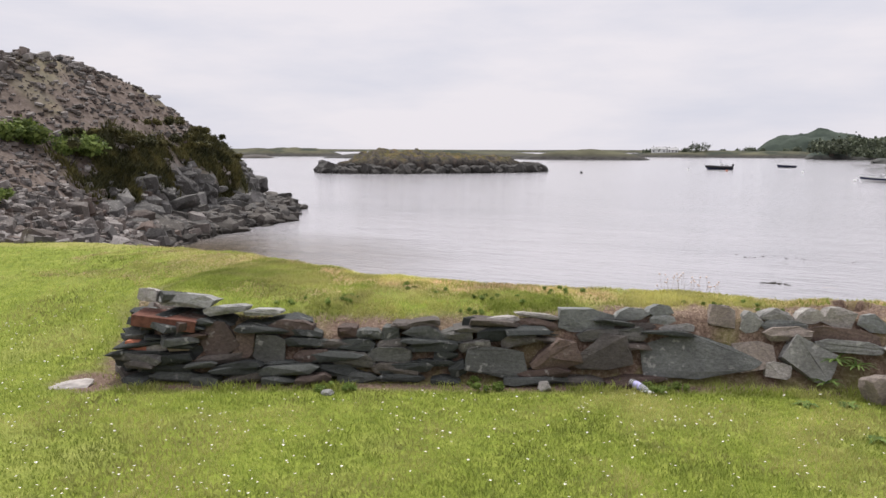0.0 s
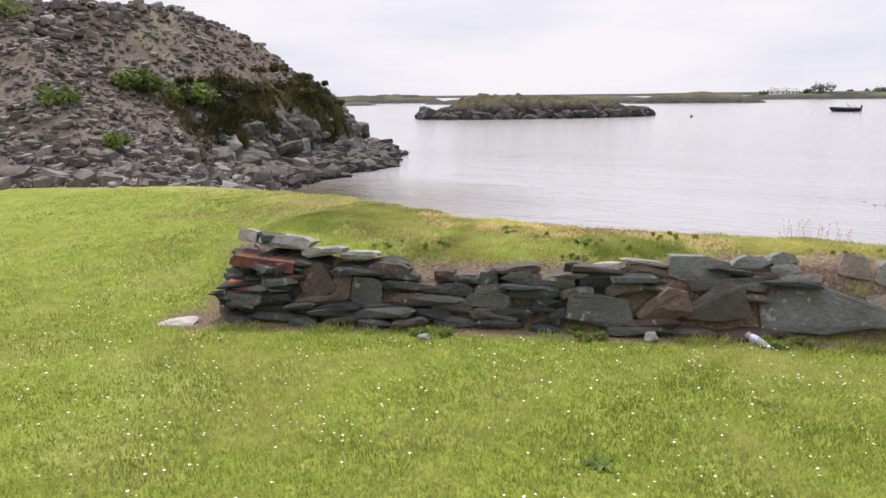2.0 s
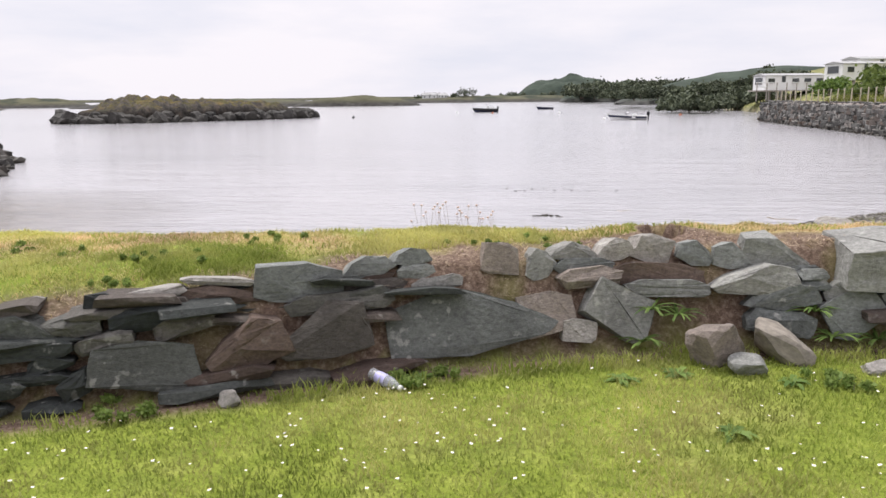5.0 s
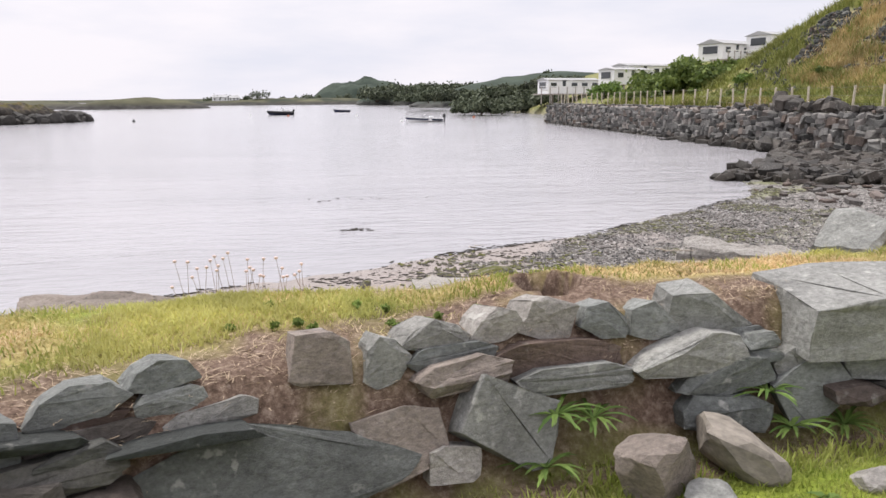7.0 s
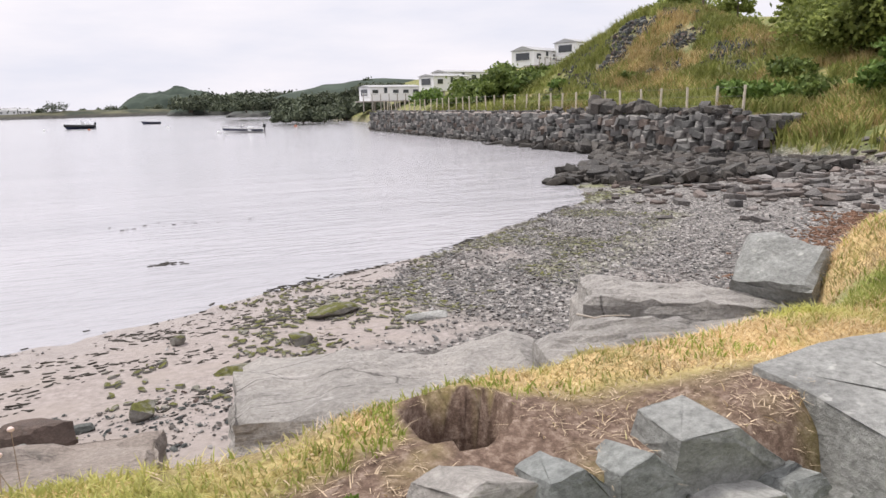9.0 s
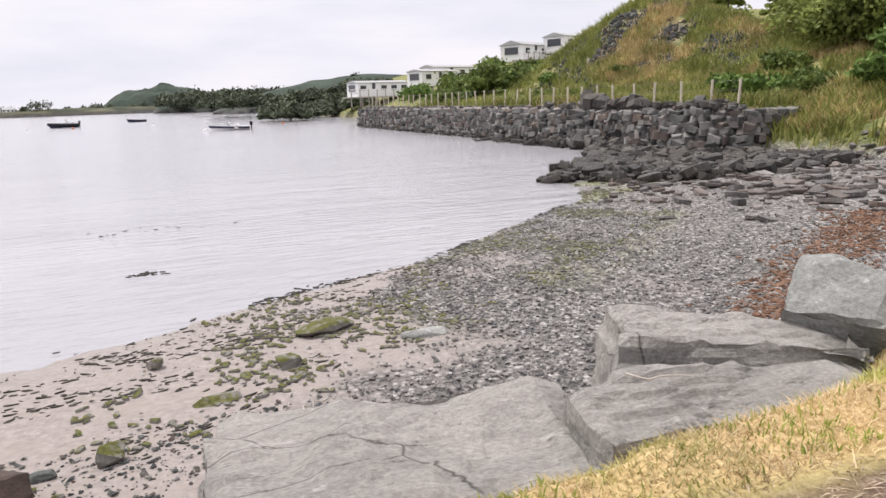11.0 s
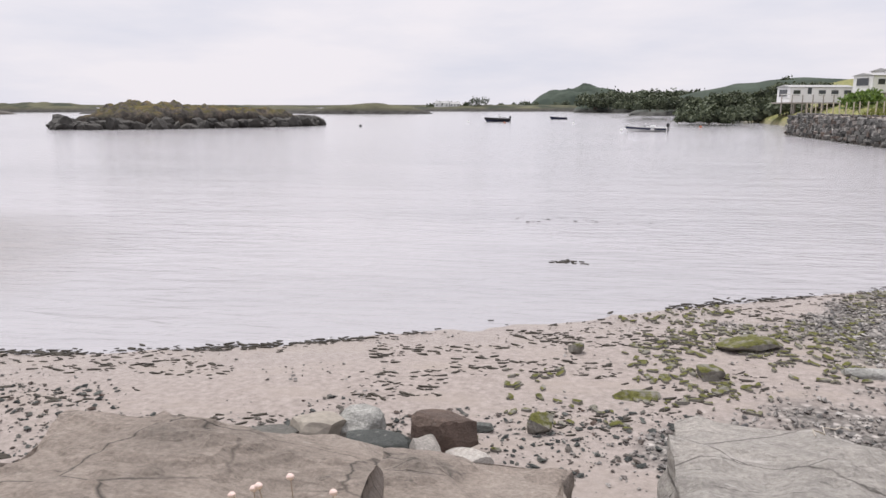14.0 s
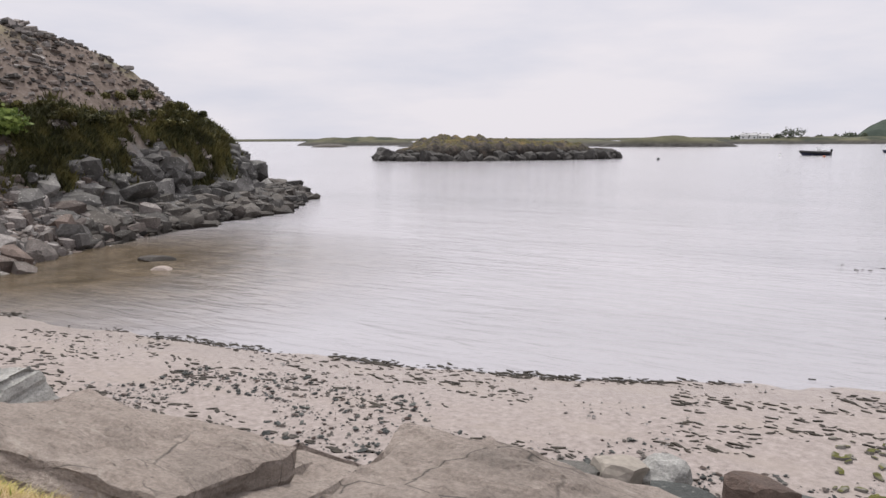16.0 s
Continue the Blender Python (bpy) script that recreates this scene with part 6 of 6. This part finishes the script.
def inflatable():
    x, y = -7.6, 133.0
    root = thing("inflatable_boat", pose(x, y, SEA - 0.1, 0, 0, 8), "dark rigid inflatable boat with a console, moored", "boat", "moored boats")
    L, B, D = 3.9, 1.7, 0.5
    part("hull", hull_mesh(L, B, D), DARKBLUE, root)
    part("deck", deck_mesh(L, B, D, 0.15), TIMBER, root)
    for s in (-1, 1):
        bm = bmesh.new()
        prev = None
        for i in range(12):
            u = i / 11
            half = B / 2 * (1 - (1 - u) ** 2.6)
            c = Vector((-L / 2 + L * u - 0.16 * L * (1 - u) ** 3, s * half, D * (1 + 0.36 * (1 - u) ** 2) + 0.04))
            ring = [bm.verts.new(c + Vector((0, 0.2 * math.cos(a * 0.785), 0.2 * math.sin(a * 0.785)))) for a in range(8)]
            if prev:
                for a in range(8):
                    bm.faces.new((prev[a], ring[a], ring[(a + 1) % 8], prev[(a + 1) % 8]))
            prev = ring
        part("tube", bm, BLACK, root)
    part("console", boxed(0.5, 0.7, 0.75, pose(0.2, 0, D + 0.3), 0.05), WHITE, root)
    part("windscreen", boxed(0.04, 0.65, 0.3, pose(0.0, 0, D + 0.8, 0, -20, 0)), GLASSDARK, root)
    part("seat", boxed(0.7, 0.45, 0.55, pose(1.0, 0, D + 0.2), 0.05), WHITE, root)
    outboard(root, L / 2 + 0.1, D + 0.05)


def dinghy(x, y, L, turn, mat, label):
    root = thing("rowing_boat", pose(x, y, SEA - 0.08, 0, 0, turn), label, "boat", "moored boats")
    part("hull", hull_mesh(L, L * 0.4, 0.5), mat, root)
    part("floor", deck_mesh(L, L * 0.4, 0.5, 0.3, 0.1), TIMBER, root)
    for k in (-0.1, 0.25):
        part("thwart", boxed(0.22, L * 0.36, 0.04, pose(k * L, 0, 0.42)), TIMBER, root)


motorboat()
inflatable()
dinghy(3.6, 161, 3.2, 4, DARKBLUE, "small dark rowing boat at its mooring")
dinghy(30.5, 240, 5.6, 0, BLACK, "dark open boat moored by the far rocks")


def buoys():
    for x, y, mat, word in ((-5.9, 121, BRICK, "orange"), (-24, 98, BLACK, "dark"), (9.0, 84.6, WHITE, "white"), (20.5, 100, BRICK, "orange"), (5.0, 118, WHITE, "white"), (-12.5, 128, WHITE, "white")):
        root = thing("buoy", pose(x, y, SEA), f"small round {word} mooring buoy afloat", "buoy", "mooring buoys")
        bm = bmesh.new()
        bmesh.ops.create_uvsphere(bm, u_segments=12, v_segments=8, radius=0.2, matrix=Matrix.Translation((0, 0, 0.06)))
        part("float", bm, mat, root)
        bm = bmesh.new()
        bmesh.ops.create_cone(bm, cap_ends=True, segments=8, radius1=0.03, radius2=0.03, depth=0.12, matrix=Matrix.Translation((0, 0, 0.3)))
        part("ring", bm, BLACK, root)


buoys()


def floating_weed():
    x, y = np.concatenate([NP.normal(1.1, 0.16, 40), NP.normal(1.2, 1.0, 14)]), np.concatenate([NP.normal(12.7, 0.08, 40), NP.normal(17.5, 0.3, 14)])
    s = NP.uniform(0.02, 0.06, 54)
    q = np.stack([x, y, np.full(54, SEA + 0.006), s * 2, s, s * 0.3, NP.uniform(-0.6, 0.6, 54), np.zeros(54), np.zeros(54)], 1)
    scatter("floating_seaweed", CHUNK_ARR, q, [WEED], "dark patch of seaweed floating on the water", "seaweed")


floating_weed()

# ---- turf, plants and litter near the wall ----


def blades(x, y, z, h, w, lean, rng):
    """One bent blade of two triangles at each place."""
    n = len(x)
    a = rng.uniform(0, 2 * np.pi, n)
    ca, sa = np.cos(a), np.sin(a)
    t = rng.uniform(0, 2 * np.pi, n)
    lx, ly = np.cos(t) * lean * h, np.sin(t) * lean * h
    p = np.stack([x, y, z], 1)
    side = np.stack([ca * w, sa * w, 0 * w], 1)
    mid = p + np.stack([lx * 0.35, ly * 0.35, h * 0.6], 1)
    tip = p + np.stack([lx, ly, h], 1)
    v = np.stack([p - side, p + side, mid - side * 0.7, mid + side * 0.7, tip], 1).reshape(-1, 3)
    i = np.arange(n)[:, None] * 5
    return v, np.concatenate([i + [0, 1, 3], i + [0, 3, 2], i + [2, 3, 4]])


def surveyed(area, step):
    """The terrain over an area as a fine grid, with a lookup between its points."""
    xs, ys = np.arange(area[0], area[1] + 2 * step, step), np.arange(area[2], area[3] + 2 * step, step)
    Z, W = terrain(*np.meshgrid(xs, ys))

    def at(x, y):
        u, v = (x - xs[0]) / step, (y - ys[0]) / step
        i, j = u.astype(int), v.astype(int)
        fu, fv = u - i, v - j

        def pick(g):
            return (g[j, i] * (1 - fu) + g[j, i + 1] * fu) * (1 - fv) + (g[j + 1, i] * (1 - fu) + g[j + 1, i + 1] * fu) * fv

        return pick(Z), {k: pick(np.asarray(g, float)) for k, g in W.items()}

    return at


def turf(name, n, area, height, width, mat, label, want, seed, lean=(0.2, 0.9)):
    rng = np.random.default_rng(seed)
    X, Y, Z = [], [], []
    ground_at = surveyed(area, max(0.04, (area[1] - area[0]) / 400))
    got = 0
    while got < n:
        x, y = rng.uniform(area[0], area[1], 60000), rng.uniform(area[2], area[3], 60000)
        z, w = ground_at(x, y)
        ok = rng.uniform(0, 1, 60000) < want(x, y, w) * (1 - w["hole"])
        X.append(x[ok]), Y.append(y[ok]), Z.append(z[ok])
        got += int(ok.sum())
    x, y, z = np.concatenate(X)[:n], np.concatenate(Y)[:n], np.concatenate(Z)[:n]
    h = height * rng.uniform(0.5, 1.4, n) * (0.6 + 0.8 * fbm(x * 1.3, y * 1.3, 81))
    v, t = blades(x, y, z - 0.004, h, np.full(n, width) * rng.uniform(0.6, 1.3, n), rng.uniform(*lean, n), rng)
    ob = new(name, big_mesh(name, v, t, [mat]))
    return tagged(ob, label, "grass", kind="stuff")


def lawn_want(x, y, w):
    near = np.clip(1.15 - np.hypot(x - 0.5, (y + 2.0) * 0.8) / 9.0, 0.12, 1)
    return w["turf"] * (1 - 0.85 * w["soil"]) * (1 - 0.8 * w["dry"]) * near * ((y < np.interp(x, WALL_X, WALL_Y) + 0.1) | (x < -4.75))


def bank_want(x, y, w):
    wy = np.interp(x, WALL_X, WALL_Y)
    return w["turf"] * (1 - 0.95 * w["soil"]) * (1 - 0.75 * w["dry"]) * (y > wy + 0.5 + 0.2 * ss(-0.8, 0.2, x)) * (x > -5.0) * (0.12 + 0.88 * ss(0.42, 0.6, fbm(x * 1.9, y * 1.9, 82)))


turf("lawn_grass", 230000, (-11, 6.5, -4.2, 3.0), 0.028, 0.0035, GRASS, "short mown green lawn grass", lawn_want, 21)
turf("bank_grass", 80000, (-9, 6.5, -1.5, 3.0), 0.034, 0.0035, GRASS, "longer tufted grass on top of the bank", bank_want, 22)
turf("dry_grass", 120000, (-8, 6, -0.4, 3.0), 0.024, 0.0024, DRYGRASS, "bleached dry grass along the bank's edge",
     lambda x, y, w: np.clip(w["dry"] * 1.0 + 0.4 * ss(0.4, 0.6, fbm(x * 2.0, y * 2.0, 86)) * w["turf"] * (y > np.interp(x, WALL_X, WALL_Y) + 0.3), 0, 1) * (1 - 0.9 * w["soil"]), 23, (0.5, 2.6))
turf("straw_litter", 9000, (-4.6, 3.4, -1.6, 1.9), 0.014, 0.0022, plain("straw", (0.46, 0.36, 0.25), 0.9, vary=0.35), "dead straw lying on bare soil behind the wall",
     lambda x, y, w: w["soil"] * (y > np.interp(x, WALL_X, WALL_Y) + 0.2), 27, (2.0, 6.0))
turf("heather_tufts", 22000, (-25, -17, 10, 23.5), 0.22, 0.03, HEATH, "dark wiry heather and coarse grass on the rock face's brow", lambda x, y, w: w["heath"], 28)
turf("foot_grass", 3500, (-4.6, 5, -2.0, 1.2), 0.06, 0.004, GRASS, "taller grass at the wall's foot",
     lambda x, y, w: np.clip(1 - np.abs(y - np.interp(x, WALL_X, WALL_Y) + 0.12) / 0.12, 0, 1) * ss(0.42, 0.6, fbm(x * 2.2, y * 2.2, 83)), 24)
turf("slope_grass", 40000, (22.8, 40, 9, 44), 0.45, 0.025, leaf_material("straw_blade", (0.30, 0.21, 0.08), (0.54, 0.43, 0.22), 0.4), "straw-coloured rough grass on the hillside", lambda x, y, w: w["wild"] * ss(0.45, 0.6, fbm(x * 0.4, y * 0.4, 84)), 25)
turf("slope_grass", 70000, (22.8, 42, 9, 60), 0.5, 0.035, leaf_material("slope_blade", (0.13, 0.16, 0.035), (0.32, 0.32, 0.10), 0.4), "rough green grass and bracken on the hillside",
     lambda x, y, w: w["wild"] * ss(0.35, 0.55, fbm(x * 0.4 + 9, y * 0.4, 84)), 26)


def flowers():
    rng = np.random.default_rng(31)
    n = 4600
    x, y = rng.uniform(-7, 5, n), rng.uniform(-4.0, 2.4, n)
    z, w = terrain(x, y)
    ok = (w["turf"] > 0.8) & (w["soil"] < 0.2) & (fbm(x * 0.9, y * 0.9, 85) + 0.25 * rng.uniform(-1, 1, n) > 0.52) & (y < np.interp(x, WALL_X, WALL_Y) - 0.1)
    x, y, z = x[ok], y[ok], z[ok]
    vs, ts, idx = [], [], []
    for a, b, c in zip(x, y, z):
        r = rng.uniform(0.005, 0.010)
        top = c + rng.uniform(0.025, 0.045)
        base = len(vs)
        tx, ty = rng.uniform(-0.3, 0.3, 2)
        vs.append((a, b, top + 0.002))
        for k in range(8):
            t = k * 0.7854
            rr = r * (1.0 if k % 2 else 0.75)
            vs.append((a + rr * math.cos(t), b + rr * math.sin(t), top + rr * (tx * math.cos(t) + ty * math.sin(t))))
        for k in range(8):
            ts.append((base, base + 1 + k, base + 1 + (k + 1) % 8))
            idx.append(0)
        q = len(vs)
        for k in range(4):
            t = k * 1.571
            vs.append((a + 0.35 * r * math.cos(t), b + 0.35 * r * math.sin(t), top + 0.004))
        ts += [(q, q + 1, q + 2), (q, q + 2, q + 3)]
        idx += [1, 1]
    me = big_mesh("daisies", np.array(vs), np.array(ts), [plain("petal", (0.78, 0.78, 0.76), 0.8, vary=0.05), plain("yellow_eye", (0.6, 0.42, 0.05), 0.8)], idx)
    tagged(new("daisies", me), "small white daisies scattered in the lawn", "flowers", kind="stuff")


flowers()


def rosette(x, y, z, n, length, width, seed, label, mat, rise=0.5, name="weed_plant"):
    """A leafy plant: long toothed leaves that arch out from one root."""
    r = random.Random(seed)
    root = thing(name, pose(x, y, z), label, "plant")
    for k in range(n):
        a, L, up = 6.283 * k / n + r.uniform(-0.3, 0.3), length * r.uniform(0.6, 1.15), rise * r.uniform(0.4, 1.3)
        bm = bmesh.new()
        prev = None
        for i in range(8):
            u = i / 7
            wd = width * math.sin(math.pi * min(1, 0.12 + 0.88 * u)) ** 0.7 * (0.65 if i % 2 else 1.0)
            px, pz = L * u * (1 - 0.15 * up), L * up * (u - 0.85 * u * u)
            c = [bm.verts.new((px * math.cos(a) - s * wd * math.sin(a), px * math.sin(a) + s * wd * math.cos(a), pz + (0.25 * wd if s else 0))) for s in (-1, 0, 1)]
            if prev:
                bm.faces.new((prev[0], c[0], c[1], prev[1]))
                bm.faces.new((prev[1], c[1], c[2], prev[2]))
            prev = c
        part("leaf", bm, mat, root)
    return root


def wall_spot(x, z):
    y, a = wall_frame(x)
    return x, y + 0.04 + 0.38 * z, z


for _k, (_x, _z, _n, _L) in enumerate(((1.42, 0.22, 18, 0.2), (1.58, 0.18, 18, 0.20), (1.36, 0.05, 18, 0.19), (2.36, 0.20, 16, 0.18), (2.45, 0.06, 18, 0.2), (2.7, 0.05, 18, 0.2))):
    rosette(*wall_spot(_x, _z), _n, _L, 0.011, 60 + _k, "toothed green weed growing between the wall's stones", WEEDLEAF, 0.7)
for _k, (_x, _y) in enumerate(((2.3, 0.3), (2.05, 0.22), (1.5, 0.3), (1.2, 0.2), (0.15, 0.12), (-0.1, -3.2), (-0.35, -2.35), (2.6, -0.6), (1.6, -0.4), (2.1, -1.6))):
    rosette(_x, _y, hz(_x, _y), 10, 0.11, 0.02, 80 + _k, "low green rosette in the lawn", WEEDLEAF, 0.6)
for _k, (_x, _y) in enumerate(((-2.9, -0.35), (-2.75, -0.2), (-1.6, 0.05), (-1.35, 0.5), (-2.2, 0.5), (-0.9, 1.0), (1.05, 1.05), (0.45, 1.1))):
    bush(_x, _y, 0.5, 0.045, 800, 0.011, CLOVER, "low clump of green clover on the bank", 600 + _k, "clover", None, "plant")
for _k, (_x, _y, _w) in enumerate(((2.3, 0.12, 0.4), (2.7, 0.2, 0.5), (0.2, 0.05, 0.3), (-2.2, -1.02, 0.25), (-1.15, -0.45, 0.3))):
    bush(_x, _y, _w, 0.08, 700, 0.012, CLOVER, "leafy weeds at the wall's foot", 620 + _k, "weeds", None, "plant")


def thrift():
    """Faded sea pinks on thin stalks at the bank's edge."""
    r = random.Random(44)
    pink = plain("faded_petal", (0.62, 0.48, 0.44), 0.9, vary=0.2)
    head = bmesh.new()
    bmesh.ops.create_icosphere(head, subdivisions=2, radius=0.009)
    for v in head.verts:
        v.co *= 1 + 0.3 * noise.noise(v.co * 400)
        v.co.z *= 0.75
    head = data_of(head, "flower_head", [pink])
    for k in range(26):
        x, y = -0.08 + 0.55 * r.random(), 1.45 + 0.27 * r.random()
        z = hz(x, y)
        h = max(0.08, r.uniform(0.60, 0.72) - z)
        root = thing("sea_pink", pose(x, y, z), "faded pink thrift flower on a thin stalk", "flower", "thrift on the bank's edge")
        dx, dy = r.uniform(-0.05, 0.05), r.uniform(-0.05, 0.05)
        ob = new("flower_head", head)
        ob.parent = root
        ob.location = (dx, dy, h)
        bm = bmesh.new()
        dv = Vector((dx, dy, h))
        bmesh.ops.create_cone(bm, cap_ends=False, segments=5, radius1=0.0012, radius2=0.0009, depth=dv.length, matrix=Matrix.Translation(dv / 2) @ dv.to_track_quat("Z", "Y").to_matrix().to_4x4())
        part("stalk", bm, STALK, root)


thrift()


def bottle():
    """A crumpled clear plastic bottle with a lilac wrapper, lying in the grass."""
    root = thing("plastic_bottle", pose(0.0, -0.02, 0.035, 0, 12, -28), "crumpled clear plastic bottle with a lilac label", "bottle")
    m = Mat("clear_plastic", 0.12, 0.5)
    m.b.inputs["Transmission Weight"].default_value = 0.75
    m.b.inputs["IOR"].default_value = 1.2
    m.out((0.86, 0.88, 0.92))
    prof = [(0.0, 0.0), (0.026, 0.002), (0.031, 0.012), (0.029, 0.04), (0.031, 0.07), (0.030, 0.11), (0.031, 0.135), (0.022, 0.165), (0.013, 0.182), (0.012, 0.195)]

    def turn(points, grow=0.0):
        bm = bmesh.new()
        prev = None
        for r, h in points:
            ring = []
            for k in range(14):
                t = k * 6.2832 / 14
                c = 1 + 0.18 * noise.noise(Vector((math.cos(t) * 2, math.sin(t) * 2, h * 40)))
                ring.append(bm.verts.new((h - 0.095, (r * c + grow) * math.cos(t), (r * c + grow) * math.sin(t))))
            if prev:
                for k in range(14):
                    bm.faces.new((prev[k], prev[(k + 1) % 14], ring[(k + 1) % 14], ring[k]))
            prev = ring
        for f in bm.faces:
            f.smooth = True
        return bm

    part("body", turn(prof), m.m, root)
    part("label", turn([(0.029, 0.045), (0.031, 0.07), (0.030, 0.105)], 0.0012), plain("lilac_wrapper", (0.42, 0.40, 0.66), 0.4, vary=0.35, scale=30), root, "lilac and white printed label")
    part("cap", turn([(0.0, 0.188), (0.0145, 0.188), (0.0145, 0.204), (0.0, 0.204)]), WHITE, root)


bottle()


def driftwood():
    for x, y, L, t in ((5.9, 5.3, 0.55, 10), (2.55, 2.12, 0.22, -35), (1.45, 2.45, 0.14, 30)):
        cu = bpy.data.curves.new("stick", "CURVE")
        cu.dimensions, cu.bevel_depth, cu.bevel_resolution = "3D", 0.010 * (L / 0.5), 1
        sp = cu.splines.new("POLY")
        sp.points.add(6)
        r = random.Random(int(L * 100))
        for i, p in enumerate(sp.points):
            p.co = (L * (i / 6 - 0.5), 0.03 * r.uniform(-1, 1), 0.012 + 0.012 * r.uniform(0, 1), 1)
            p.radius = 1 - 0.1 * i
        cu.materials.append(plain("bleached_wood", (0.42, 0.38, 0.33), 0.9))
        me = bpy.data.meshes.new_from_object(bpy.data.objects.new("stick", cu))
        ob = new("driftwood_stick", me)
        z = hz(x, y) if x > 5 else 0.52
        ob.matrix_world = pose(x, y, z, 0, 0, t)
        tagged(ob, "bleached bent driftwood stick lying on stones", "driftwood")


driftwood()
